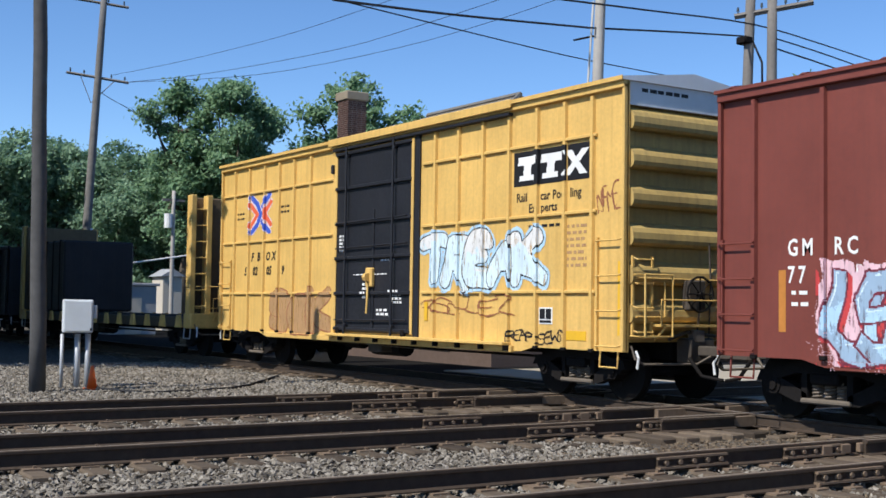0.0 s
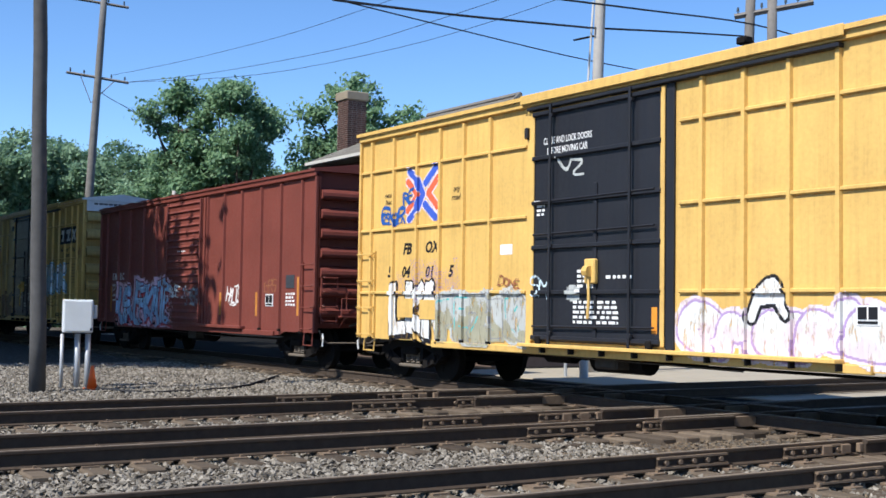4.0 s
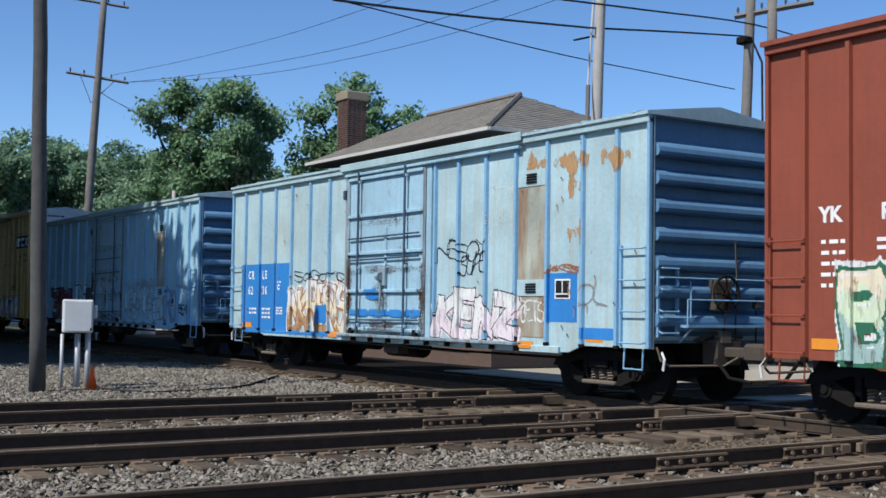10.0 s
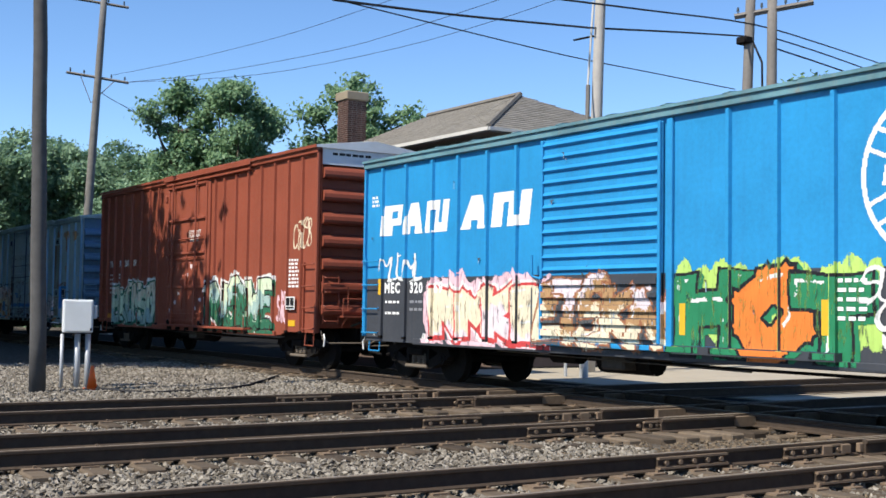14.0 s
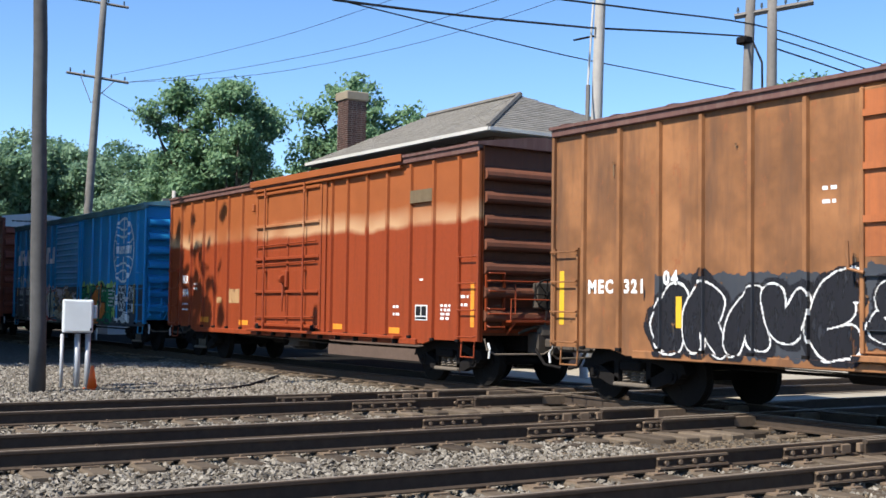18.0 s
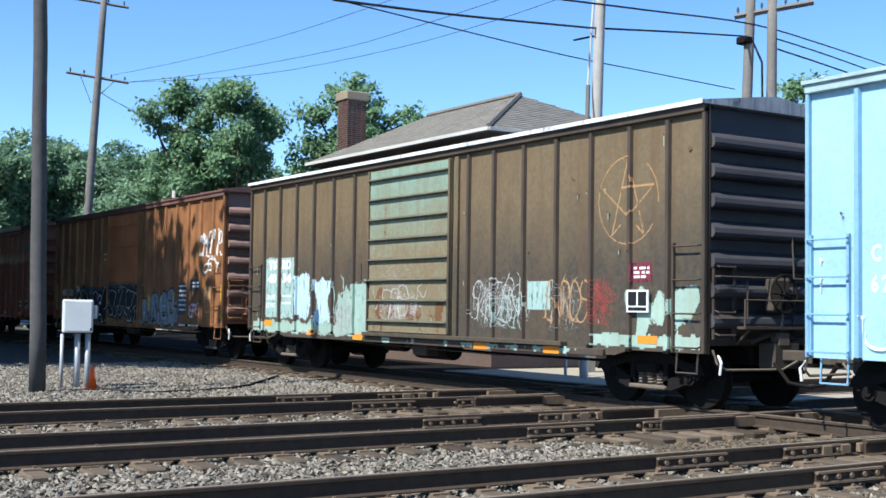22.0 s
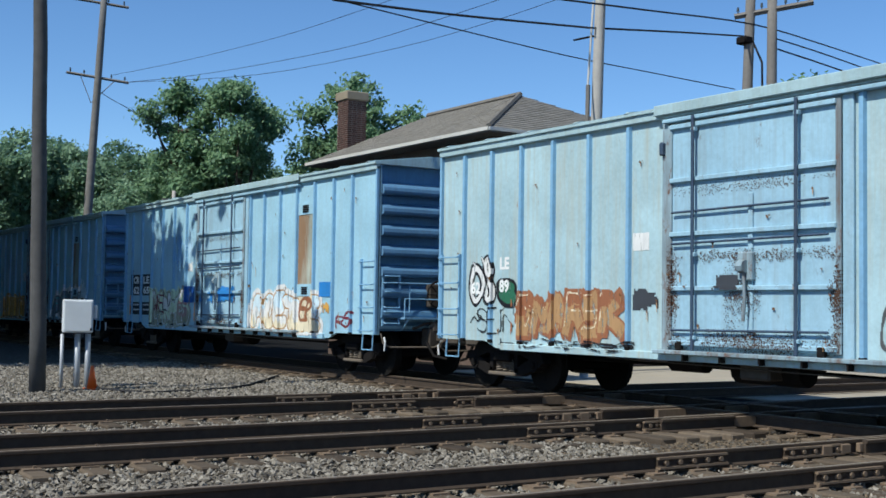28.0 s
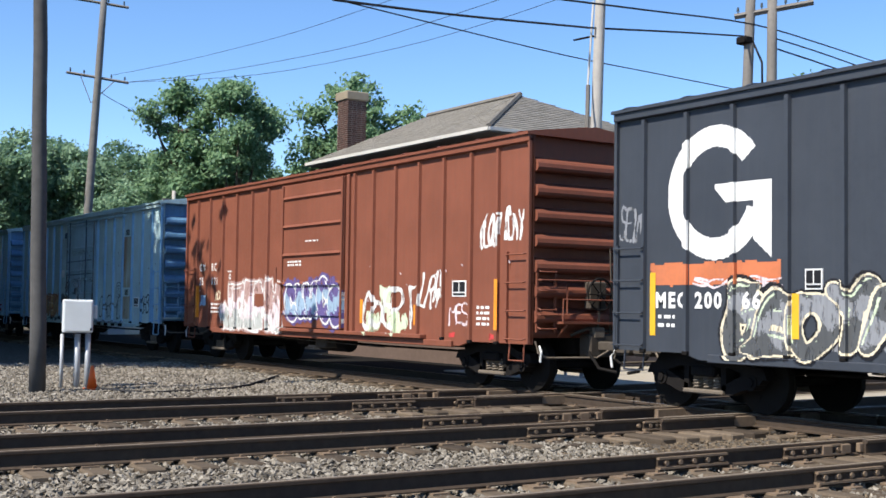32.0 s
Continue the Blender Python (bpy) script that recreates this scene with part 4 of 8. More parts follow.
def chalked_paint(name, low, high, pale, z0):
    """Paint that has chalked and faded above an uneven line."""
    m, n, l, b = nodes_of(name)
    v = coords(n, l)
    sep = n.new("ShaderNodeSeparateXYZ")
    l.new(v, sep.inputs[0])
    wob = n.new("ShaderNodeMath")
    wob.operation = 'MULTIPLY_ADD'
    l.new(noisy(n, l, coords(n, l, (0.5, 0.5, 0.5)), 1.0, 3), wob.inputs[0])
    wob.inputs[1].default_value = 0.5
    l.new(sep.outputs["Z"], wob.inputs[2])
    k = n.new("ShaderNodeMapRange")
    l.new(wob.outputs[0], k.inputs["Value"])
    k.inputs["From Min"].default_value, k.inputs["From Max"].default_value = z0, z0 + 1.6
    fine = noisy(n, l, v, 12, 5)
    lo = blend(n, l, fine, scaled(low, 0.8), scaled(low, 1.2))
    lo = blend(n, l, ramp(n, l, noisy(n, l, coords(n, l, (9, 9, 0.45)), 1.0, 4, 0.65), [(0.5, 0.0), (0.72, 0.35)]), lo, scaled(low, 0.4))
    hi = blend(n, l, noisy(n, l, v, 1.5, 4), scaled(high, 0.75), scaled(high, 1.25))
    c = blend(n, l, ramp(n, l, k.outputs[0], [(0.1, 0.0), (0.2, 0.9)]), lo, hi)
    edge = ramp(n, l, k.outputs[0], [(0.08, 0.0), (0.16, 0.75), (0.24, 0.55), (0.4, 0.0)])
    mask = ramp(n, l, noisy(n, l, coords(n, l, (0.35, 0.35, 0.1)), 1.0, 2), [(0.4, 0.1), (0.6, 1.0)])
    mul = n.new("ShaderNodeMath")
    mul.operation = 'MULTIPLY'
    l.new(edge, mul.inputs[0])
    l.new(mask, mul.inputs[1])
    c = blend(n, l, mul.outputs[0], c, pale)
    l.new(c, b.inputs["Base Color"])
    b.inputs["Roughness"].default_value = 0.55
    b.inputs["Specular IOR Level"].default_value = 0.3
    return m


def graded_paint(name, low, high, z0, z1, streak_to):
    """Paint bleached from the top down, with vertical runs of dirt."""
    m, n, l, b = nodes_of(name)
    v = coords(n, l)
    sep = n.new("ShaderNodeSeparateXYZ")
    l.new(v, sep.inputs[0])
    wob = n.new("ShaderNodeMath")
    wob.operation = 'MULTIPLY_ADD'
    l.new(noisy(n, l, coords(n, l, (1.1, 1.1, 0.5)), 1.0, 4), wob.inputs[0])
    wob.inputs[1].default_value = 1.6
    l.new(sep.outputs["Z"], wob.inputs[2])
    k = n.new("ShaderNodeMapRange")
    l.new(wob.outputs[0], k.inputs["Value"])
    k.inputs["From Min"].default_value, k.inputs["From Max"].default_value = z0 + 0.8, z1 + 0.8
    fine = noisy(n, l, v, 13, 5)
    c = blend(n, l, k.outputs[0], low, high)
    c = blend(n, l, 0.25, c, ramp(n, l, fine, [(0.3, scaled(low, 0.7)), (0.7, scaled(high, 1.2))]))
    run_down = noisy(n, l, coords(n, l, (4, 4, 0.35)), 1.0, 5, 0.65)
    c = blend(n, l, ramp(n, l, run_down, [(0.48, 0.0), (0.7, 0.6)]), c, streak_to)
    l.new(c, b.inputs["Base Color"])
    b.inputs["Roughness"].default_value = 0.65
    b.inputs["Specular IOR Level"].default_value = 0.25
    bumped(n, l, b, fine, 0.15, 0.01)
    return m


ORANGE = chalked_paint("bright_oxide_car_paint", (0.245, 0.043, 0.012), (0.29, 0.085, 0.025), (0.55, 0.36, 0.2), 3.1)
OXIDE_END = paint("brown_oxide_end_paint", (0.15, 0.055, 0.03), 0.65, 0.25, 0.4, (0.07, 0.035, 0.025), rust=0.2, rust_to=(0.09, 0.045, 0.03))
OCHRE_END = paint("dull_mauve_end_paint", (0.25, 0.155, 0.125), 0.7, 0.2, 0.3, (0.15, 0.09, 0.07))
OCHRE = paint("weathered_ochre_car_paint", (0.245, 0.108, 0.044), 0.65, 0.45, 0.85, (0.12, 0.06, 0.032), rust=0.4, rust_to=(0.17, 0.06, 0.024), run_scale=(2.6, 2.6, 0.4))
OCHRE_DOOR = paint("oxide_orange_door", (0.36, 0.112, 0.038), 0.6, 0.25, 0.45, (0.2, 0.075, 0.035))
BROWN = graded_paint("dark_brown_car_paint", (0.05, 0.045, 0.038), (0.16, 0.118, 0.068), 2.1, 3.4, (0.115, 0.07, 0.038))
BROWN_POST = paint("dark_brown_post_paint", (0.06, 0.046, 0.036), 0.65, 0.3, 0.4, (0.1, 0.07, 0.05))
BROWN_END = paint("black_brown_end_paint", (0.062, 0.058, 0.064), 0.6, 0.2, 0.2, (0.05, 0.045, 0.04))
WORN_WHITE = paint("worn_white_roof_edge_paint", (0.72, 0.74, 0.75), 0.6, 0.3, 0.5, (0.25, 0.22, 0.2), rust=0.5, rust_to=(0.07, 0.06, 0.055))
DOOR_RIDGE = paint("rusty_green_ridge_paint", (0.1, 0.1, 0.07), 0.75, 0.3, 0.5, (0.06, 0.04, 0.025), rust=0.4, rust_to=(0.09, 0.045, 0.022))
MINT = paint("faded_mint_paint", (0.30, 0.42, 0.36), 0.65, 0.2, 0.3, (0.3, 0.25, 0.15), rust=0.2, rust_to=(0.16, 0.12, 0.07))
MINT_DOOR = graded_paint("rusted_mint_door", (0.19, 0.135, 0.075), (0.21, 0.33, 0.265), 2.5, 4.3, (0.19, 0.115, 0.055))
COAL = paint("near_black_car_paint", (0.04, 0.047, 0.06), 0.5, 0.12, 0.1, (0.08, 0.08, 0.08))
ROOF_PATCHY = paint("patchy_grey_roof_paint", (0.34, 0.35, 0.36), 0.7, 0.4, 0.7, (0.06, 0.06, 0.065), rust=0.6, rust_to=(0.05, 0.048, 0.05))
ROOF_MAUVE = paint("dull_mauve_roof_paint", (0.13, 0.065, 0.055), 0.7, 0.2, 0.4, (0.22, 0.15, 0.12))
HOPPER_DARK = paint("dark_hopper_paint", (0.02, 0.021, 0.025), 0.6, 0.2, 0.1)
PANEL_BLUE = paint("bright_blue_panel_paint", (0.03, 0.2, 0.52), 0.5, 0.12, 0.15, (0.1, 0.25, 0.4))
LOGO_ORANGE = paint("faded_orange_band", (0.52, 0.16, 0.07), 0.6, 0.15, 0.2, (0.3, 0.14, 0.1))
RIBS50 = (0.80, 1.66, 2.54, 3.42, 4.35, 5.30, 9.62, 10.42, 11.31, 12.21, 13.10, 14.02, 14.86)

# distance run after t seconds: the train gathers speed slowly
RUN = (222.822, 2.135, 24.463, -29.897, 13.656)


def run(t):
    k = t / 32.0
    return sum(c * k ** (i + 1) for i, c in enumerate(RUN))


CARS = []


def couple(car, far, length):
    CARS.append((car, far + length / 2))


def yellow_car(label, far, length, seed, off=0.0):
    """off: how far the side's layout starts beyond the far end."""
    ribs = (0.84, 1.73, 2.62, 3.45, 4.25, 5.1, 10.35, 11.15, 11.95, 12.75, 13.55, 14.3, 15.0)
    car, sd = boxcar(label, far, length, 5.08, YELLOW, YELLOW, PALE_ROOF, YELLOW_END_SHADED, tuple(u - off for u in ribs), plate=YELLOW, sill=(0.80, 0.72), end_ridges=6, gable=PALE_ROOF,
                     ladders=(0.9, 2.6), belly=(2.6, 13.2))
    h = length / 2
    sd.shift(off)
    for v in (1.74, 3.03, 4.25):
        for a, b in ((0.1, 6.18), (9.9, 15.1)):
            part("side_rail", Shape().cbox(max(a - h - off, -h + 0.06), min(b - h - off, h - 0.06), -SHEET - 0.05, -SHEET, v - 0.03, v + 0.03, 0.012), YELLOW, car)
            sd.proud(a, b, v - 0.03, v + 0.03, SHEET + 0.05)
    plug_door(sd, 6.38, 9.6, 5.08, 0.74, DOOR_BLACK, DOOR_BLACK, YELLOW, "black plug door", panels=4, hood=YELLOW)
    running_gear(car, length, YELLOW)
    for s in (-1, 1):
        part("end_cage", Shape().tube([(h - 0.02, s * 1.32, 1.05), (h + 0.32, s * 1.32, 1.05), (h + 0.32, s * 1.32, 2.0), (h - 0.02, s * 1.32, 2.0)], 0.02, 5)
             .tube([(h + 0.32, s * 1.32, 2.0), (h + 0.32, s * 0.75, 2.0), (h + 0.32, s * 0.75, 1.05), (h + 0.32, s * 1.32, 1.05)], 0.02, 5), YELLOW, car)
    couple(car, far, length)
    return car, sd


def blue_car(label, far, length, mat, seed, off=0.0):
    car, sd = boxcar(label, far, length, 4.47, mat, ICE_RIB, ICE_ROOF, ICE_END_SHADED, tuple(u - off for u in RIBS50), sill=(0.87, 0.75), end_ridges=7, sill_mat=mat)
    sd.shift(off)
    plug_door(sd, 6.22, 9.3, 4.47, 0.75, ICE_DOOR, ICE_ROD, ICE_RAIL, "rust-stained plug door with locking rods", panels=3, hood=ICE_ROOF)
    sd.plate("hatch", 12.27, 13.05, 1.95, 3.55, HATCH_RUST, "rust-stained hatch panel")
    sd.plate("hatch", 12.27, 13.05, 0.97, 1.7, HATCH_RUST, "rust-stained hatch panel")
    for v in (1.8, 3.68):
        p = sd.plate("vent", 12.27, 13.05, v - 0.13, v + 0.15, mat, "pale plate with a louvred vent", 0.02)
        for q in range(4):
            part("louvre", Shape().box(12.52 - sd.length / 2, 12.8 - sd.length / 2, -SHEET - 0.045, -SHEET - 0.01, v - 0.08 + q * 0.045, v - 0.05 + q * 0.045), STEEL_DARK, p)
    for a, b, c, d, k in ((6.12, 6.42, 0.9, 2.6, 0.9), (6.3, 9.3, 0.85, 1.2, 0.55), (9.1, 9.45, 0.9, 2.3, 0.7), (6.4, 9.2, 2.12, 2.32, 0.5), (7.3, 8.0, 1.2, 2.2, 0.4), (6.3, 9.2, 3.1, 3.3, 0.25)):
        sd.mist(a, b, c, d, RUST_DARK, "rust eating through the door paint", seed * 7 + int(a * 10), k, 0.013)
    running_gear(car, length, ICE_RIB)
    couple(car, far, length)
    return car, sd


def red_car(label, far, length, top, mat, door, ribs, kind, n, roof=None, end=None, gable=None, plate=None, sill_mat=None, post=None, trim=None, ridge_mat=None):
    car, sd = boxcar(label, far, length, top, mat, post or mat, roof or mat, end or mat, ribs, sill=(0.84, 0.75), end_ridges=7, gable=gable, plate=plate, sill_mat=sill_mat, trim=trim)
    if kind == "plug":
        plug_door(sd, door[0], door[1], top, 0.75, mat, mat, mat, "plug door with locking rods", panels=3)
    else:
        sliding_door(sd, door[0], door[1], top, 0.75, mat, n, mat, ridge_mat=ridge_mat)
    running_gear(car, length, mat)
    couple(car, far, length)
    return car, sd




def emblem_x(sd, u0, u1, v0, v1):
    """A crossed emblem of two chevrons, blue outside and red inside with pale edges, as plain shapes."""
    lines = ((2, ((-0.85, 0.95), (-0.3, 0.55), (0.02, 0.0), (-0.3, -0.55), (-0.85, -0.95))), (2, ((0.18, 0.42), (0.85, 1.0))), (2, ((0.15, -0.42), (0.85, -1.0))),
             (3, ((-0.95, 0.55), (-0.3, 0.0), (-0.95, -0.6))), (3, ((0.98, 0.6), (0.36, 0.0), (0.98, -0.6))))

    def fn(uu, vv):
        x, y = (uu - u0) / (u1 - u0) * 2.2 - 1.1, (vv - v0) / (v1 - v0) * 2.2 - 1.1
        ds = {}
        for k, pts in lines:
            for (a, b), (c, d) in zip(pts[:-1], pts[1:]):
                t = np.clip(((x - a) * (c - a) + (y - b) * (d - b)) / ((c - a) ** 2 + (d - b) ** 2), 0, 1)
                ds[k] = np.minimum(ds.get(k, 9.0), np.hypot(x - a - t * (c - a), y - b - t * (d - b)))
        g = np.where(np.minimum(ds[2], ds[3]) < 0.2, 1, 0)
        g = np.where(ds[3] < 0.135, 3, g)
        return np.where(ds[2] < 0.145, 2, g)
    sd.stamp(u0, u1, v0, v1, fn, [SPRAY["palepink"], EMBLEM_BLUE, EMBLEM_RED], "red and blue crossed emblem")


def stripes(sd, items, mat=None):
    for u, v0, v1 in items:
        sd.patch(u - 0.055, u + 0.055, v0, v1, mat or SAFETY_YELLOW, "yellow reflective stripe", name="reflector", cell=0.02)


def flat_reflectors(sd, items):
    for u, v in items:
        sd.patch(u, u + 0.42, v, v + 0.12, SAFETY_ORANGE, "orange reflective panel", name="reflector", cell=0.02)


def word_mark(sd, u0, u1, v0, v1):
    """A black panel with a white mark in plain blocks."""
    sd.patch(u0, u1, v0, v1, BLACK, "black panel", name="emblem_panel", cell=0.02)
    p = (v1 - v0) * 0.16
    w = (u1 - u0) * 0.3
    for i in range(3):
        a = u0 + 0.06 + i * (u1 - u0 - 0.12) / 3

        def fn(uu, vv, a=a, i=i):
            x, y = (uu - a - 0.12 * (vv - v0)) / w, (vv - v0 - p) / (v1 - v0 - 2 * p)
            bar = ((y > 0.68) & (x > 0.02) & (x < 0.94)) | (np.abs(x - 0.48) < 0.17) | ((y < 0.22) & (np.abs(x - 0.48) < 0.34))
            if i == 2:
                bar = (np.abs(x - 0.5 - (y - 0.5) * 0.7) < 0.15) | (np.abs(x - 0.5 + (y - 0.5) * 0.7) < 0.15)
            return np.where(bar & (x > 0) & (x < 1) & (y > 0) & (y < 1), 1, 0)
        sd.stamp(a, a + w + 0.1, v0, v1, fn, [WHITE], "white block of a word mark")


def owner_marks(sd, left, right, num_l, num_r, ul, ur, v1, v2, h, mat):
    for t, u, v in ((left, ul, v1), (right, ur, v1), (num_l, ul, v2), (num_r, ur, v2)):
        sd.text(t, u, v, h, mat, spread=1.45, squeeze=0.78, bold=0.006)


# yellow car with pale blue bubbles
C, S = yellow_car("yellow boxcar with black plug door and pale blue bubble graffiti", -29.98, 15.80, 1)
word_mark(S, 12.86, 14.92, 3.57, 4.16)
for t, u, v in (("Rail", 12.95, 3.3), ("car Poo", 13.62, 3.3), ("ling", 14.42, 3.3), ("Ex", 13.3, 3.1), ("perts", 13.64, 3.1)):
    S.text(t, u, v, 0.15, BLACK, bold=0.004)
S.bars(13.3, 14.2, 2.72, 2.9, 1, BLACK, 4)
emblem_x(S, 1.68, 3.0, 3.2, 4.2)
for t, u, v in (("F", 1.85, 2.55), ("B", 2.2, 2.55), ("O", 2.72, 2.55), ("X", 3.0, 2.55), ("5", 1.45, 2.2), ("02", 1.95, 2.2), ("05", 2.75, 2.2), ("9", 3.6, 2.2)):
    S.text(t, u, v, 0.2, BLACK, None, 0.2)
S.bars(0.95, 1.4, 3.55, 3.8, 2, BLACK, 1)
S.bars(3.5, 3.95, 3.6, 3.85, 2, BLACK, 2)
S.graffiti("TREAK", 9.95, 13.75, 1.76, 2.98, ("ice", "ice", "white"), "black", 0.24, 0.014, "skyblue", 0.05, depth="skyblue", deep=0.06, shine="white", wobble=0.05, seed=3, overlap=0.45, label="pale blue bubble graffiti")
S.graffiti("SEK", 3.1, 6.1, 0.8, 1.9, ("tan",), "brown", 0.2, 0.02, seed=4, overlap=0.3, flicks=2, label="faint brown sprayed lettering")
S.tag("RSNJEZ", 9.9, 12.9, 1.32, 1.68, "brown", 0.012, 5)
S.tag("REAP SEWS", 12.75, 14.3, 0.86, 1.1, "black", 0.016, 6)
S.tag("NFME", 15.12, 15.62, 3.0, 3.5, "brown", 0.014, 7, 0)
S.data_panel(13.62, 13.98, 1.2, 1.48)
S.bars(14.32, 14.85, 2.1, 2.85, 7, SPRAY["tan"], 8)
S.plate("placard", 14.35, 14.85, 0.95, 1.1, SAFETY_YELLOW, "yellow placard")
stripes(S, ((15.66, 1.05, 2.2), (10.05, 1.2, 1.55)))
for a, b, c, d in ((8.35, 8.9, 2.38, 2.43), (7.2, 8.6, 2.1, 2.14), (8.75, 9.2, 1.5, 1.8), (8.2, 8.7, 1.25, 1.42), (6.55, 6.75, 2.6, 3.0), (7.6, 7.8, 1.6, 1.95)):
    S.bars(a, b, c, d, max(1, int((d - c) / 0.07)), WHITE, int(a * 10))

# red car with louvred door
C, S = red_car("oxide-red boxcar with louvred sliding door and bright graffiti", -12.22, 15.6, 4.56, RED, (6.3, 8.85), (0.65, 1.82, 2.9, 4.11, 5.25, 9.2, 10.33, 11.44, 12.62, 13.73, 14.85), "slide", 17)
owner_marks(S, "GM", "RC", "77", "115", 1.22, 1.98, 2.2, 1.84, 0.22, WHITE)
S.bars(1.28, 1.6, 1.45, 1.75, 2, WHITE, 1)
S.bars(1.95, 2.3, 1.35, 1.75, 3, WHITE, 2)
S.mist(1.5, 6.9, 0.7, 1.8, SPRAY["pink"], "pink and red overspray", 19, 0.5, 0.013)
S.graffiti("USJERKATE", 2.0, 6.45, 0.82, 2.2, ("bluegrey", "skyblue", "bluegrey"), "maroon", 0.25, 0.02, "pink", 0.03, depth="red", deep=0.07, back="pink", back_r=0.12, shine="ice", slant=0.05, wobble=0.05, seed=9, overlap=0.9, square=True, flicks=2, label="pale blue and red wildstyle graffiti")
S.tag("ACE !", 6.6, 7.85, 1.6, 2.05, "white", 0.032, 3, 0.2)
S.tag("MEK", 7.95, 8.85, 1.4, 2.0, "grey", 0.035, 4, 0.1)
S.tag("HALTS", 10.5, 11.4, 1.5, 2.0, "white", 0.03, 5, 0.1)
S.tag("V", 10.75, 11.1, 1.36, 1.5, "white", 0.02, 6)
S.tag("MRS", 12.85, 13.5, 1.75, 2.15, "brown", 0.016, 7)
S.data_panel(12.9, 13.33, 1.43, 1.72)
stripes(S, ((10.1, 1.19, 1.75), (12.36, 1.19, 1.75), (14.66, 1.22, 2.1), (1.12, 1.19, 2.0)), STRIPE_DULL)
S.plate("dark_plate", 14.02, 14.46, 1.86, 2.17, SLATE, "dark data plate")
S.bars(14.02, 14.5, 1.42, 1.76, 4, WHITE, 8)
S.bars(7.1, 7.7, 2.9, 2.96, 1, WHITE, 9)

# second yellow car
C, S = yellow_car("yellow boxcar with black plug door and white graffiti", 5.37, 15.72, 2, 0.35)
word_mark(S, 13.95, 15.85, 3.62, 4.12)
for t, u, v in (("Railcar", 14.42, 3.25), ("Pooling", 15.12, 3.3), ("Experts", 14.42, 3.02)):
    S.text(t, u, v, 0.12, BLACK, 0.5, bold=0.002)
S.bars(15.15, 15.6, 3.05, 3.14, 1, BLACK, 1)
emblem_x(S, 2.15, 3.42, 3.12, 4.22)
S.tag("ENR", 1.22, 2.1, 3.1, 3.5, "blue", 0.032, 2)
S.tag("WVM", 1.25, 2.0, 3.15, 3.4, "blue", 0.02, 22)
S.tag("RE", 2.08, 2.45, 3.5, 3.82, "blue", 0.028, 8)
for t, u, v in (("next", 1.34, 3.68), ("load", 1.36, 3.54), ("any", 3.88, 3.64), ("road", 3.82, 3.48)):
    S.text(t, u, v, 0.11, BLACK, None, 0.25, bold=0.002)
for t, u, v in (("FB", 2.09, 2.51), ("OX", 2.93, 2.52), ("5", 1.5, 2.06), ("04", 2.06, 2.05), ("01", 2.94, 2.04), ("5", 3.74, 2.04)):
    S.text(t, u, v, 0.21, BLACK, None, 0.25)
S.mist(1.85, 4.3, 1.2, 2.4, SPRAY["mauve"], "thin lilac overspray", 13, 0.3)
S.graffiti("LKA", 1.72, 3.5, 0.82, 1.98, ("white", "white"), "black", 0.27, 0.022, depth="black", deep=0.06, shine="silver", seed=12, overlap=0.3, square=True, flicks=1, label="white angular lettering with black edges")
S.graffiti("PEZIM", 3.4, 6.1, 0.82, 1.78, ("khaki", "silver"), "grey", 0.34, 0.01, depth="khaki", deep=0.06, back="silver", back_r=0.08, shine="teal", slant=0.1, seed=17, overlap=0.3, square=True, flicks=1, label="silver lettering with teal shading")
S.plate("data_patch", 2.02, 2.6, 1.25, 1.62, YELLOW, "yellow patch with stencilled data")
S.plate("data_patch", 2.76, 3.36, 1.22, 1.6, YELLOW, "yellow patch with stencilled data")
S.bars(2.15, 2.55, 1.3, 1.58, 2, BLACK, 21)
S.bars(2.82, 3.3, 1.28, 1.56, 2, BLACK, 22)
S.text("CLOSE AND LOCK DOORS", 6.68, 4.22, 0.11, WHITE, 1.25, 0.0, bold=0.002)
S.text("BEFORE MOVING CAR", 6.78, 4.05, 0.11, WHITE, 1.05, 0.0, bold=0.002)
S.bars(6.51, 6.73, 3.0, 3.28, 4, WHITE, 23)
S.patch(7.3, 7.68, 1.58, 1.85, SPRAY["silver"], "crumpled silver sticker", 0.03, 24)
S.patch(7.83, 8.03, 1.79, 1.99, WHITE, "white label", 0.0, 25, 0.02)
S.tag("DONE", 5.37, 5.97, 1.82, 2.02, "brown", 0.014, 18)
S.tag("SM", 6.4, 6.77, 1.6, 2.0, "ice", 0.014, 19)
S.patch(5.4, 5.75, 2.4, 2.56, WHITE, "white label", 0.0, 26, 0.02)
S.graffiti("OMENSU", 9.95, 14.4, 0.82, 1.6, ("palepink", "white"), "mauve", 0.3, 0.022, "palepink", 0.06, seed=13, overlap=0.35, flicks=1, label="white and lilac graffiti")
S.graffiti("A", 11.3, 11.9, 1.3, 2.0, ("white",), "black", 0.16, 0.03, seed=14)
S.bars(13.5, 14.2, 2.0, 2.6, 6, SPRAY["brown"], 5)
S.tag("XBX", 13.55, 14.1, 1.9, 2.15, "brown", 0.02, 15)
S.data_panel(13.0, 13.35, 1.3, 1.55)
for a, b, c, d in ((8.3, 8.9, 1.9, 2.0), (7.6, 7.8, 1.7, 2.1), (7.5, 8.6, 1.2, 1.6)):
    S.bars(a, b, c, d, max(1, int((d - c) / 0.07)), WHITE, int(a * 10))
S.tag("VZ", 7.1, 7.7, 3.65, 4.0, "silver", 0.022, 16)
stripes(S, ((9.4, 1.1, 1.5),), SAFETY_ORANGE)

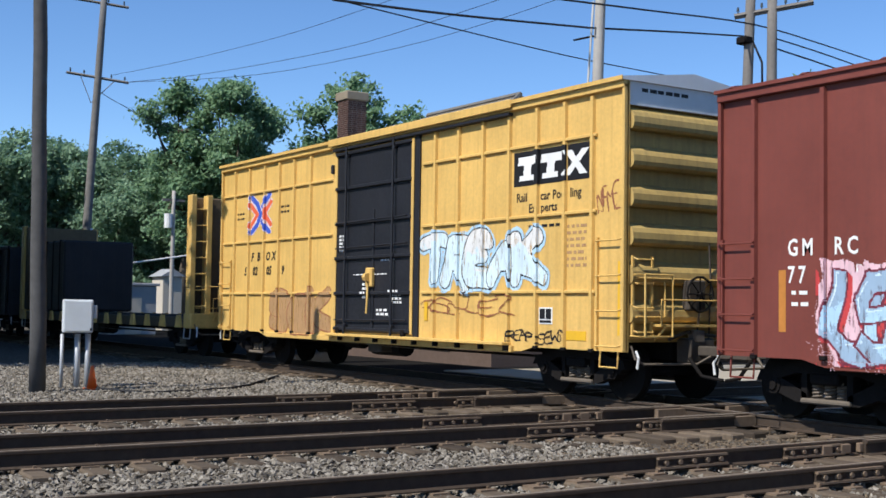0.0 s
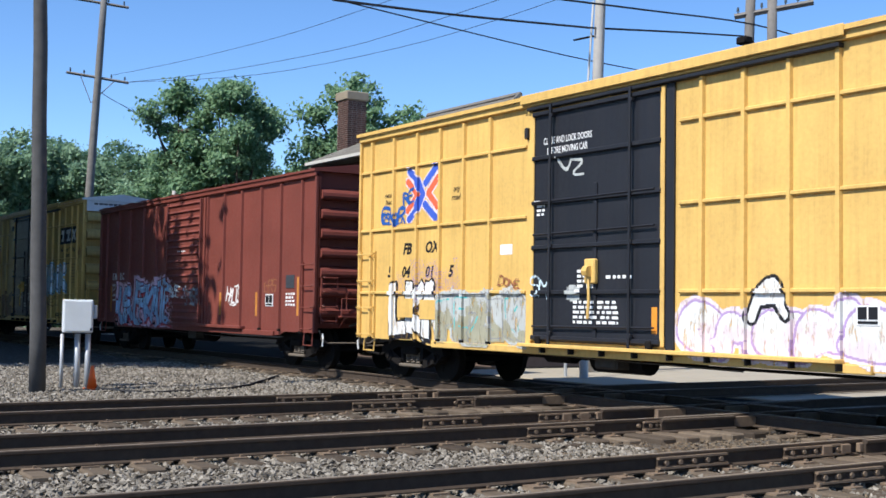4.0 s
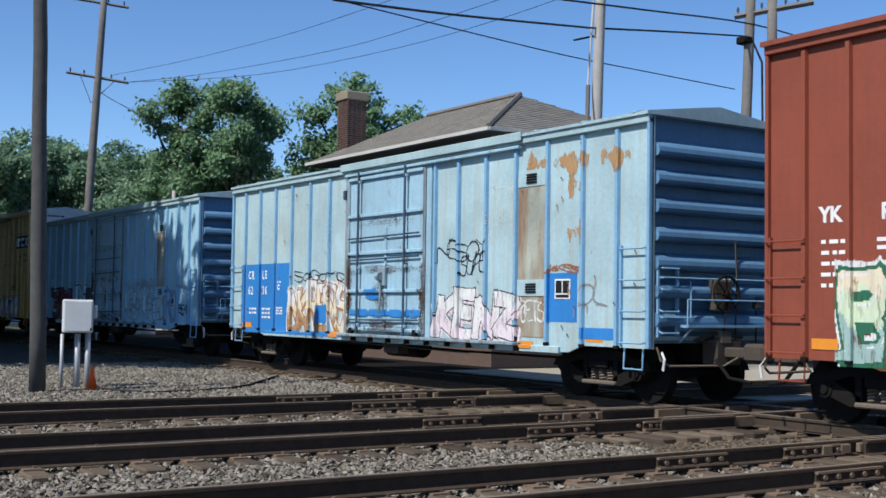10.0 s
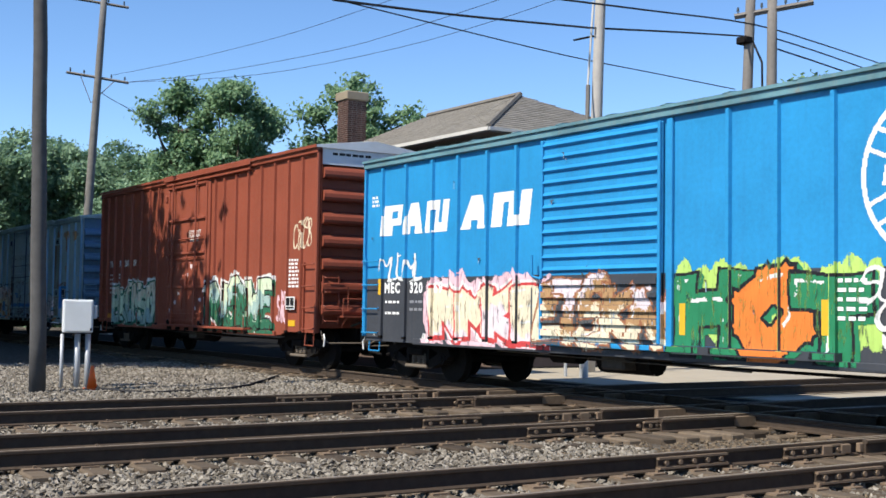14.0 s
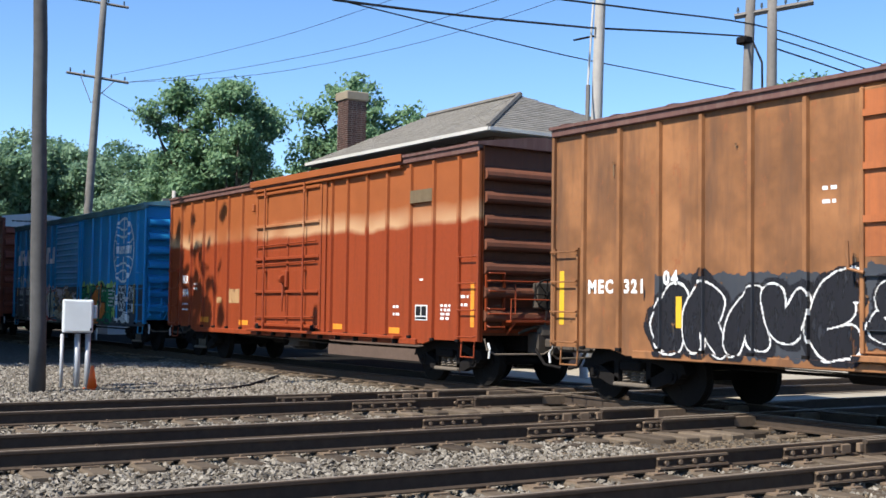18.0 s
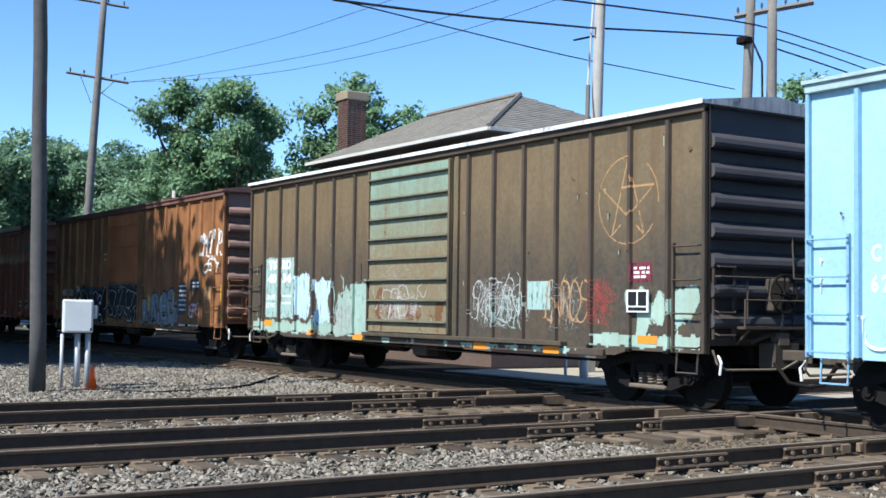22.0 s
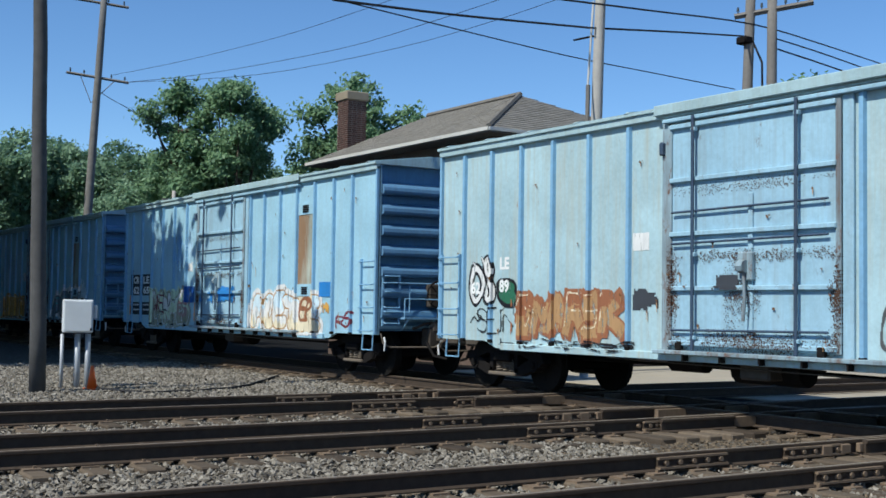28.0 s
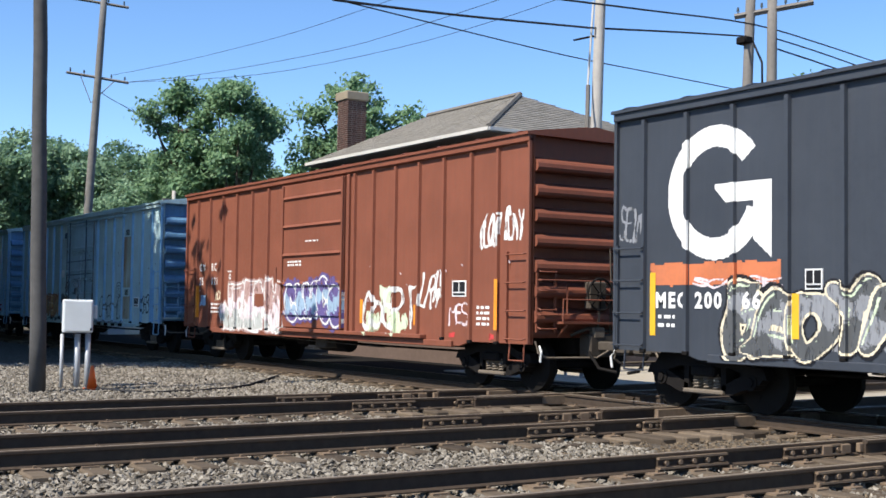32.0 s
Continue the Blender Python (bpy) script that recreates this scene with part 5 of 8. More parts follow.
# pale blue cars
C, S = blue_car("pale blue boxcar with rusty plug door and maroon graffiti", 23.22, 15.63, ICE, 1)
S.graffiti("SNRODPS", 1.5, 5.6, 0.82, 2.12, ("maroon", "maroon", "maroon", "maroon", "skyblue", "skyblue", "skyblue"), "black", 0.3, 0.018, "skyblue", 0.025, depth="maroon", deep=0.05, shine="skyblue", slant=0.05, wobble=0.05, seed=21, overlap=0.8, flicks=1, by_letter=True, label="maroon and blue wildstyle graffiti")
S.tag("RSEM", 4.2, 5.4, 0.85, 1.4, "maroon", 0.022, 28)
S.patch(0.95, 2.4, 1.15, 1.6, SPRAY["cream"], "cream overspray", 0, 4, 0.016, soft=0.3)
for u in (1.1, 1.98):
    S.stamp(u - 0.2, u + 0.62, 1.62, 2.02, lambda a, b, u=u: np.where(((a - u - 0.2) / 0.36) ** 2 + ((b - 1.82) / 0.19) ** 2 < 1, 1, 0), [BLACK], "black sprayed disc")
owner_marks(S, "CR", "LE", "63", "12", 0.98, 1.85, 2.1, 1.72, 0.2, WHITE)
S.patch(5.36, 6.0, 1.55, 1.96, SLATE, "dark slate patch", 0.0, 5)
S.patch(5.0, 6.0, 0.8, 1.1, SPRAY["white"], "white overspray", 0, 6, 0.016, soft=0.3)
S.graffiti("BOOODB", 9.75, 12.75, 0.98, 2.0, ("palebody",), "grey", 0.34, 0.012, seed=22, overlap=0.5, wobble=0.05, label="outlined pale bubble graffiti")
S.tag("SGoSE", 9.9, 12.5, 1.2, 1.65, "grey", 0.014, 29)
S.mist(9.6, 13.1, 1.85, 2.2, SPRAY["grey"], "grey sprayed top edge", 23, 0.55)
S.data_panel(13.36, 13.74, 1.37, 1.64)
S.graffiti("RO", 13.2, 13.95, 0.9, 2.0, ("bluegrey",), "blue", 0.08, 0.015, seed=24, overlap=0.4, flicks=2, label="blue sprayed scribble")
S.tag("BEAR", 14.1, 14.85, 1.15, 1.5, "black", 0.022, 25)
S.tag("PRIVE", 14.1, 14.8, 1.85, 2.0, "grey", 0.01, 26)
S.tag("GY", 8.1, 8.8, 1.5, 2.0, "black", 0.02, 27)

S.chips(46, 201, [STEEL_DUST, SPRAY["silver"]])
S.chips(40, 211, [BLACK, STEEL_DUST], 3.2, 3.9, "dark flecks of worn door paint")
C, S = blue_car("chalky blue boxcar with bright blue panel and pink graffiti", 41.11, 15.62, ICE_B, 2)
S.patch(0.72, 3.28, 0.78, 2.44, PANEL_BLUE, "bright blue painted panel")
owner_marks(S, "CR", "LE", "62", "36", 0.98, 1.8, 2.1, 1.72, 0.2, WHITE)
S.bars(1.05, 1.5, 1.2, 1.4, 2, WHITE, 1)
S.bars(1.8, 2.3, 1.1, 1.4, 3, WHITE, 2)
S.text("C", 2.64, 1.83, 0.12, WHITE)
S.bars(2.62, 2.84, 1.98, 2.03, 1, WHITE, 3)
S.bars(2.6, 2.95, 1.22, 1.42, 3, WHITE, 4)
S.graffiti("NKRENS", 3.35, 6.1, 0.82, 2.05, ("tan", "cream", "white"), "brown", 0.21, 0.016, "white", 0.05, depth="tan", deep=0.05, shine="white", seed=31, overlap=0.5, square=True, flicks=1, label="white and brown graffiti")
S.tag("SoGoMo", 3.6, 6.0, 2.0, 2.3, "black", 0.012, 38)
S.patch(4.6, 5.3, 1.05, 1.5, PANEL_BLUE, "bright blue patch", 0.02)
S.patch(3.3, 6.1, 0.76, 0.9, PANEL_BLUE, "bright blue strip", 0.02, 3)
S.patch(6.3, 9.2, 1.25, 1.42, PANEL_BLUE, "bright blue strip", 0.03, 4)
S.patch(7.0, 7.6, 1.6, 1.85, PANEL_BLUE, "bright blue patch", 0.03, 5)
S.graffiti("KENZ", 9.62, 12.25, 0.86, 1.84, ("palepink", "white"), "black", 0.215, 0.013, depth="palepink", deep=0.07, shine="white", slant=0.08, seed=32, overlap=0.15, square=True, label="pale pink block graffiti with black outline")
S.tag("NESOY", 9.7, 11.3, 2.3, 2.75, "black", 0.014, 33)
S.tag("SUPE", 10.5, 11.3, 2.05, 2.5, "black", 0.014, 34)
S.patch(13.12, 13.86, 1.24, 2.02, PANEL_BLUE, "bright blue painted panel")
S.data_panel(13.3, 13.7, 1.62, 1.95)
S.tag("JAKES", 13.0, 13.9, 2.05, 2.2, "brown", 0.014, 35)
S.tag("GETS", 12.35, 13.0, 1.2, 1.6, "white", 0.016, 36)
flat_reflectors(S, ((0.8, 0.9), (5.4, 0.78), (12.3, 0.78), (14.1, 0.93)))
S.patch(14.0, 14.8, 0.98, 1.15, PANEL_BLUE, "bright blue strip")
S.tag("DL", 14.0, 14.6, 1.5, 1.9, "grey", 0.016, 37)
S.patch(13.5, 14.0, 2.5, 4.2, SPRAY["tan"], "rust stain", 0, 6, 0.016, soft=0.6)
S.patch(12.3, 15.4, 3.6, 4.28, SPRAY["tan"], "rust stain below the roof", 0, 66, 0.016, soft=0.9)
S.chips(50, 202, [RUST_CHIP, SPRAY["tan"]])
S.mist(2.6, 3.4, 2.4, 4.2, SPRAY["gold"], "thin rust bloom", 301, 0.1)
S.mist(4.7, 5.6, 2.5, 3.6, SPRAY["skyblue"], "faded blue bloom", 302, 0.25)
S.mist(11.2, 12.2, 2.6, 3.9, SPRAY["cream"], "thin rust bloom", 303, 0.12)

# tall red car
C, S = red_car("tall oxide-red boxcar with plug door and green graffiti", 58.99, 15.60, 5.09, RED_B, (6.25, 9.1), (0.65, 1.35, 2.14, 2.97, 3.8, 4.57, 5.32, 9.62, 10.22, 10.99, 11.74, 12.52, 13.28, 14.04, 14.77), "plug", 0, gable=PALE_ROOF, roof=PALE_ROOF, plate=RED_B)
for t, u in (("YK", 0.85), ("R", 1.82), ("201", 2.32), ("09", 3.12)):
    S.text(t, u, 2.62, 0.19, WHITE)
S.bars(0.9, 1.3, 1.7, 2.4, 5, WHITE, 1)
S.bars(1.75, 2.0, 2.2, 2.4, 2, WHITE, 2)
S.graffiti("BKOMSG", 1.35, 5.05, 0.82, 2.16, ("mint", "palegreen", "cream"), "pine", 0.25, 0.026, "white", 0.05, depth="pine", deep=0.08, shine="white", slant=0.05, seed=41, overlap=0.5, square=True, flicks=2, label="cream and green wildstyle graffiti")
S.graffiti("RISMWE", 9.3, 13.15, 0.84, 2.2, ("pine", "pine", "mint", "palegreen"), "black", 0.24, 0.02, "white", 0.06, depth="pine", deep=0.13, shine="palegreen", slant=0.03, seed=42, overlap=0.5, square=True, flicks=2, label="green and white wildstyle graffiti")
S.tag("CoO8", 14.25, 15.2, 2.75, 3.5, "cream", 0.018, 43, 0.2)
S.tag("~o", 14.5, 15.1, 3.2, 3.6, "cream", 0.016, 46)
S.data_panel(14.08, 14.55, 1.36, 1.66)
S.bars(14.08, 14.6, 1.85, 2.55, 8, WHITE, 3)
S.plate("placard", 14.12, 14.46, 0.97, 1.11, SAFETY_YELLOW, "yellow placard")
S.tag("SIGZE", 13.5, 14.05, 1.05, 1.85, "pink", 0.03, 44)
for t, u, v, w in (("CLOSE AND LOCK", 7.78, 3.42, 0.9), ("DOORS BEFORE", 7.84, 3.3, 0.78), ("MOVING CAR", 7.92, 3.18, 0.62)):
    S.text(t, u, v, 0.085, WHITE, w, bold=0.002)
S.patch(6.6, 9.0, 0.92, 1.0, SPRAY["white"], "white overspray", 0, 7, 0.016, soft=0.3)
for i in range(9):
    S.patch(6.4 + i * 0.31, 6.62 + i * 0.31, 1.2 + (i * 37 % 17) * 0.08, 1.32 + (i * 37 % 17) * 0.085, SPRAY["palepink"], "chipped paint", 0.03, 50 + i, 0.02)
flat_reflectors(S, ((0.75, 0.98),))

# strong blue car
C, S = red_car("strong blue boxcar with louvred sliding door and white emblem", 76.73, 15.60, 4.50, BLUE, (6.1, 9.0), (0.71, 1.63, 2.61, 3.49, 4.43, 5.32, 10.29, 11.17, 12.1, 12.99, 13.99, 14.82), "slide", 16, roof=BLUE_ROOF, sill_mat=SLATE)
S.patch(0.05, 6.05, 0.75, 2.02, SLATE, "dark grey lower band", cell=0.04)
S.patch(9.3, 15.55, 0.75, 2.0, SLATE, "dark grey lower band", cell=0.04)
S.patch(6.1, 9.0, 0.95, 2.0, SLATE, "dark grey lower band", cell=0.02)
S.blocks(0.68, 3.18, 2.9, 3.5, (1.0, 1.05, 1.1), WHITE, "white word mark in plain blocks")
S.blocks(3.45, 5.75, 2.9, 3.5, (0.0001, 1.05, 1.35), WHITE, "white word mark in plain blocks")


def globe(uu, vv):
    x, y = (uu - 13.5) / 1.0, (vv - 3.14) / 1.05
    r = np.hypot(x, y)
    g = np.abs(r - 0.96) < 0.035
    band = (np.abs(y) < 0.2)
    g |= (np.abs(x) < 0.035) & ~band & (r < 0.95)
    for k, b in ((0.3, 0.28), (0.62, 0.33), (0.93, 0.42)):
        for s in (-1, 1):
            arc = np.abs(y * s - (k - b * (1 - np.minimum(1, x * x)) * (1 if s > 0 else 1) + 0.1)) < 0.03
            g |= arc & (r < 0.95) & ~band
    for i, c in enumerate((-0.56, -0.3, -0.04, 0.3, 0.6)):
        w = 0.11 if i < 4 else 0.14
        g |= (np.abs(y) < 0.12) & (np.abs(x - c - y * 0.2) < w) & ~((np.abs(x - c - y * 0.2) < 0.03) & (y * (1 if i % 2 else -1) > -0.02))
    return np.where(g, 1, 0)


S.stamp(12.45, 14.55, 2.05, 4.22, globe, [WHITE], "white globe emblem")
S.tag("MLLML", 0.65, 2.25, 1.95, 2.6, "white", 0.03, 51, 0.15)
S.bars(0.85, 1.4, 1.15, 1.6, 2, WHITE, 1)
S.bars(1.8, 2.3, 1.3, 1.6, 2, SPRAY["grey"], 2)
S.graffiti("RMKE", 2.75, 6.1, 0.82, 2.0, ("palepink", "cream", "cream"), "red", 0.27, 0.028, "white", 0.05, depth="red", deep=0.06, back="pink", back_r=0.2, shine="white", seed=52, overlap=0.4, square=True, flicks=1, label="cream and red graffiti with a pink halo")
S.graffiti("ETSKN", 5.9, 9.0, 0.85, 2.0, ("cream", "tan", "palepink"), "brown", 0.25, 0.022, depth="darkgrey", deep=0.06, shine="white", slant=0.1, seed=53, overlap=0.5, square=True, flicks=2, label="tan and cream wildstyle graffiti")
S.patch(9.15, 13.0, 0.76, 2.3, SPRAY["lime"], "lime overspray", 0, 27, 0.016, soft=0.5)
S.graffiti("HOT", 9.35, 12.6, 0.72, 2.1, ("green", "orange", "green"), "black", 0.26, 0.03, depth="green", deep=0.08, shine="white", slant=0.1, seed=54, overlap=0.25, square=True, flicks=1, by_letter=True, label="green and orange block graffiti on lime")
S.tag("SLRS2U", 12.5, 14.2, 1.55, 2.05, "white", 0.025, 55)
S.tag("OMOOR", 12.75, 13.9, 1.2, 1.6, "white", 0.03, 56)
S.tag("WS", 12.9, 14.2, 0.8, 1.2, "white", 0.05, 57)
S.tag("RMK", 14.05, 14.7, 1.5, 2.0, "white", 0.02, 58)
S.data_panel(14.08, 14.5, 1.18, 1.44)
S.patch(0.05, 3.2, 0.78, 0.95, SPRAY["white"], "white overspray", 0, 8, 0.016, soft=0.3)
for t, u in (("MEC", 0.82), ("320", 1.8), ("69", 2.68)):
    S.text(t, u, 1.74, 0.2, WHITE, spread=1.25, squeeze=0.95)
stripes(S, ((9.38, 1.1, 1.56), (11.95, 1.16, 1.61), (14.66, 1.13, 2.04), (0.7, 1.7, 2.0)))
S.bars(0.25, 0.55, 3.5, 3.75, 3, WHITE, 9)
S.bars(12.15, 12.6, 1.3, 1.9, 5, WHITE, 4)
S.chips(24, 203, [STEEL_DUST, SPRAY["bluegrey"]])

# bright oxide car with faded patches
C, S = red_car("bright oxide boxcar with plug door and faded orange patches", 94.46, 15.58, 4.48, ORANGE, (5.95, 9.4), (0.82, 1.59, 2.47, 3.28, 4.14, 5.02, 9.86, 10.57, 11.42, 12.26, 13.17, 14.01, 14.88), "plug", 0, roof=ROOF_MAUVE, end=OXIDE_END)
S.patch(4.2, 4.85, 1.5, 1.85, SPRAY["tan"], "tan square patch", 0.0)
S.patch(3.4, 3.7, 1.5, 1.65, SPRAY["tan"], "tan square patch", 0.0)
S.text("BLR", 0.95, 2.05, 0.2, WHITE, 0.42)
S.text("904", 0.95, 1.68, 0.2, WHITE, 0.42)
S.bars(0.95, 1.35, 1.2, 1.5, 2, WHITE, 1)
S.bars(1.75, 2.0, 1.8, 2.05, 2, WHITE, 2)
S.data_panel(13.36, 13.8, 1.2, 1.5)
S.bars(14.26, 14.6, 1.2, 1.52, 4, WHITE, 3)
S.bars(12.5, 12.75, 1.2, 1.5, 2, WHITE, 4)
S.bars(13.5, 13.65, 1.95, 2.02, 1, WHITE, 5)
S.bars(14.95, 15.2, 1.4, 1.7, 2, WHITE, 6)
stripes(S, ((15.32, 1.1, 1.92),), SAFETY_ORANGE)
flat_reflectors(S, ((2.45, 0.98), (5.0, 0.95), (9.95, 0.95), (12.35, 0.92)))
S.plate("tack_board", 13.2, 14.0, 3.5, 3.75, BROWN, "dark tack board")

# weathered ochre car
C, S = red_car("weathered ochre boxcar with orange door and silver graffiti", 112.16, 15.62, 4.48, OCHRE, (6.2, 9.2), RIBS50, "slide", 5, roof=ROOF_MAUVE, end=OCHRE_END)
S.patch(6.2, 9.2, 2.15, 4.22, OCHRE_DOOR, "orange oxide door paint", 0.0, 1, 0.03)
S.patch(2.45, 6.0, 0.78, 2.02, SLATE, "charcoal sprayed background", 0.05, 17, 0.016)
S.graffiti("GRAVE", 2.45, 6.05, 0.82, 2.0, ("black",), "white", 0.3, 0.017, depth="black", deep=0.08, back="black", back_r=0.1, slant=0.04, seed=61, overlap=0.1, wobble=0.05, label="white outline graffiti on charcoal")
S.patch(6.25, 9.4, 0.95, 2.12, SLATE, "charcoal sprayed background", 0.05, 18, 0.016)
S.graffiti("SMREN", 6.4, 9.3, 1.0, 2.05, ("black",), "white", 0.28, 0.013, depth="black", deep=0.08, back="black", back_r=0.12, slant=0.1, seed=62, overlap=0.3, wobble=0.06, flicks=2, label="white outline graffiti on charcoal")
S.graffiti("MCGB", 9.7, 12.25, 0.82, 1.85, ("grey",), "black", 0.25, 0.022, depth="grey", deep=0.06, shine="silver", seed=63, overlap=0.4, wobble=0.05, label="silver bubble graffiti with black outline")
S.patch(12.37, 13.03, 1.16, 2.03, SLATE, "black data panel", cell=0.02)
S.bars(12.45, 12.98, 1.2, 2.0, 6, WHITE, 1)
S.patch(13.2, 13.92, 1.82, 2.13, SLATE, "black data panel", cell=0.02)
S.bars(13.4, 13.85, 1.88, 2.08, 2, WHITE, 2)
S.tag("SMEWLIPS", 13.95, 15.5, 2.7, 3.5, "white", 0.026, 64, 0.15)
S.tag("oSY", 14.1, 15.2, 2.3, 2.75, "white", 0.022, 65, 0.2)
S.tag("EPG", 13.2, 13.9, 1.1, 1.5, "pink", 0.02, 66)
S.patch(14.29, 14.71, 1.22, 1.94, SPRAY["tan"], "tan painted square")
S.patch(14.35, 14.65, 1.28, 1.55, OCHRE, "ochre square")
S.bars(5.55, 5.85, 2.75, 3.1, 2, WHITE, 3)
for t, u in (("MEC", 0.9), ("321", 1.75), ("04", 2.62)):
    S.text(t, u, 1.72 if u < 2.5 else 1.84, 0.2, WHITE, spread=1.25, squeeze=0.95)
stripes(S, ((0.22, 1.2, 2.07), (2.95, 1.2, 1.66), (9.98, 1.25, 1.71), (12.13, 1.26, 1.75), (15.42, 1.08, 1.95)))
S.bars(12.3, 14.0, 0.82, 0.9, 1, WHITE, 5)
S.chips(40, 204, [RUST_CHIP, BROWN])

# dark brown car with mint patches
C, S = red_car("dark brown boxcar with mint patches and pale ridged door", 129.46, 15.64, 4.48, BROWN, (6.0, 9.1), RIBS50, "slide", 8, end=BROWN_END, roof=ROOF_PATCHY, plate=BROWN_POST, post=BROWN_POST, trim=WORN_WHITE, ridge_mat=DOOR_RIDGE)
S.patch(6.0, 9.1, 0.95, 4.24, MINT_DOOR, "faded mint door paint", 0.0, 1, 0.03)
S.patch(0.85, 1.6, 1.14, 2.6, SPRAY["mint"], "pale mint panel", 0.02, 21)
S.patch(1.72, 2.4, 1.14, 2.6, SPRAY["mint"], "pale mint panel", 0.02, 22)
S.patch(2.45, 3.3, 1.12, 2.2, SPRAY["splash"], "pale splashed paint", 0.06, 23)
S.patch(3.35, 4.3, 1.0, 2.1, SPRAY["splash"], "pale splashed paint", 0, 23, 0.016, soft=0.3)
for t, u, v in (("TS", 1.02, 2.32), ("RD", 1.78, 2.32), ("40", 1.0, 2.0), ("34", 1.8, 2.0)):
    S.text(t, u, v, 0.2, WHITE, 0.46)
for t, u, v in (("LD LMT", 0.93, 1.6), ("LT WT", 0.93, 1.4)):
    S.text(t, u, v, 0.11, WHITE, 0.5, bold=0.004)
S.bars(1.8, 2.3, 1.38, 1.72, 2, WHITE, 3)
S.patch(0.1, 6.0, 0.76, 1.12, MINT, "mint lower strip", 0.05, 24)
S.patch(9.2, 13.0, 0.73, 0.86, MINT, "mint lower strip", 0.06, 25)
S.patch(13.1, 15.55, 0.86, 1.12, MINT, "mint lower strip", 0.03, 26)
S.patch(4.4, 6.0, 0.8, 1.9, MINT, "mint worn paint", 0, 27, 0.016, soft=0.25)
S.patch(6.0, 9.4, 0.73, 0.84, MINT, "pale scraped sill paint", 0, 52, 0.016, soft=0.6)
S.patch(13.9, 15.55, 0.9, 1.9, MINT, "mint worn paint", 0, 28, 0.016, soft=0.5)
S.patch(11.41, 12.02, 1.44, 1.92, SPRAY["mint"], "pale mint square", 0.0, 29)
S.mist(9.65, 11.5, 1.1, 2.0, SPRAY["silver"], "pale scuffed overspray", 77, 0.25)
S.tag("SKREBNA", 9.7, 11.4, 1.2, 2.05, "silver", 0.01, 71)
S.tag("MWSER", 10.2, 11.3, 1.1, 1.7, "mint", 0.01, 78)
S.tag("WVNRS", 9.8, 11.2, 1.3, 1.9, "silver", 0.007, 76)
S.tag("ENROS", 11.9, 13.0, 1.2, 2.0, "tan", 0.014, 72)
S.mist(12.0, 12.9, 1.1, 2.0, SPRAY["silver"], "pale scuffed overspray", 79, 0.15)
S.patch(6.05, 6.75, 0.97, 2.0, RUST_CHIP, "rust breaking through the door paint", 0, 45, 0.016, soft=0.5)
S.patch(6.7, 9.0, 0.97, 1.6, RUST_CHIP, "rust breaking through the door paint", 0, 46, 0.016, soft=0.35)
S.mist(6.5, 8.2, 1.15, 1.75, SPRAY["white"], "white scuffed overspray on the door", 47, 0.3)
S.mist(6.5, 7.7, 1.75, 2.3, SPRAY["silver"], "white scuffed overspray on the door", 48, 0.2)
S.tag("WSRSVM", 6.3, 8.3, 1.2, 1.95, "silver", 0.01, 73)
S.mist(5.8, 6.3, 2.3, 3.25, SPRAY["silver"], "white scuff by the door latch", 49, 0.12)
S.patch(5.3, 5.95, 1.3, 1.95, MINT, "mint square", 0.02, 51)
S.tag("WNMS", 4.4, 5.9, 1.0, 2.1, "mint", 0.016, 74)
S.tag("VNSW", 4.45, 5.3, 0.9, 1.6, "silver", 0.01, 75)
S.mist(4.3, 5.3, 0.8, 1.6, SPRAY["silver"], "pale scuffed overspray", 50, 0.3)
S.data_panel(14.02, 14.5, 1.42, 1.76)
S.patch(14.05, 14.5, 1.88, 2.15, SPRAY["maroon"], "dark red data plate")
S.bars(14.1, 14.45, 1.92, 2.12, 3, WHITE, 1)
S.mist(13.0, 13.75, 1.2, 1.95, SPRAY["red"], "red overspray", 30, 0.3)


def star(uu, vv):
    x, y = (uu - 13.95), (vv - 3.15)
    g = np.zeros_like(uu)
    pts = [(0.62 * math.sin(k * 4 * math.pi / 5), 0.66 * math.cos(k * 4 * math.pi / 5)) for k in range(6)]
    for (a, b), (c, d) in zip(pts[:-1], pts[1:]):
        t = np.clip(((x - a) * (c - a) + (y - b) * (d - b)) / ((c - a) ** 2 + (d - b) ** 2), 0, 1)
        g[np.hypot(x - a - t * (c - a), y - b - t * (d - b)) < 0.011] = 1
    g[np.abs(np.hypot(x, y) - 0.68) < 0.009] = 1
    g[np.sin(uu * 9.1 + vv * 4.7) + np.sin(vv * 7.3 - uu * 3.1) > 0.75] = 0
    return g


S.stamp(13.2, 14.7, 2.4, 3.9, star, [SPRAY["tan"]], "chalked star in a ring")
flat_reflectors(S, ((0.85, 0.96), (3.2, 0.8), (5.4, 0.75), (9.9, 0.72), (11.95, 0.72), (14.2, 0.95)))
S.chips(40, 205, [RUST_CHIP, MINT])

# three more pale blue cars
C, S = blue_car("pale blue boxcar with grey and orange graffiti", 146.9, 15.62, ICE, 3)
owner_marks(S, "CR", "LE", "62", "67", 0.98, 1.85, 2.1, 1.72, 0.2, WHITE)
S.patch(2.35, 5.65, 0.78, 1.62, SPRAY["gold"], "orange sprayed background", 0.07, 31, 0.016)
S.graffiti("LEAVIN", 2.4, 5.6, 0.78, 1.72, ("gold", "gold"), "cream", 0.29, 0.016, depth="brown", deep=0.05, back="gold", back_r=0.1, seed=81, overlap=0.35, square=True, label="orange block graffiti")
S.patch(5.45, 5.85, 2.29, 2.6, SPRAY["white"], "white square patch")
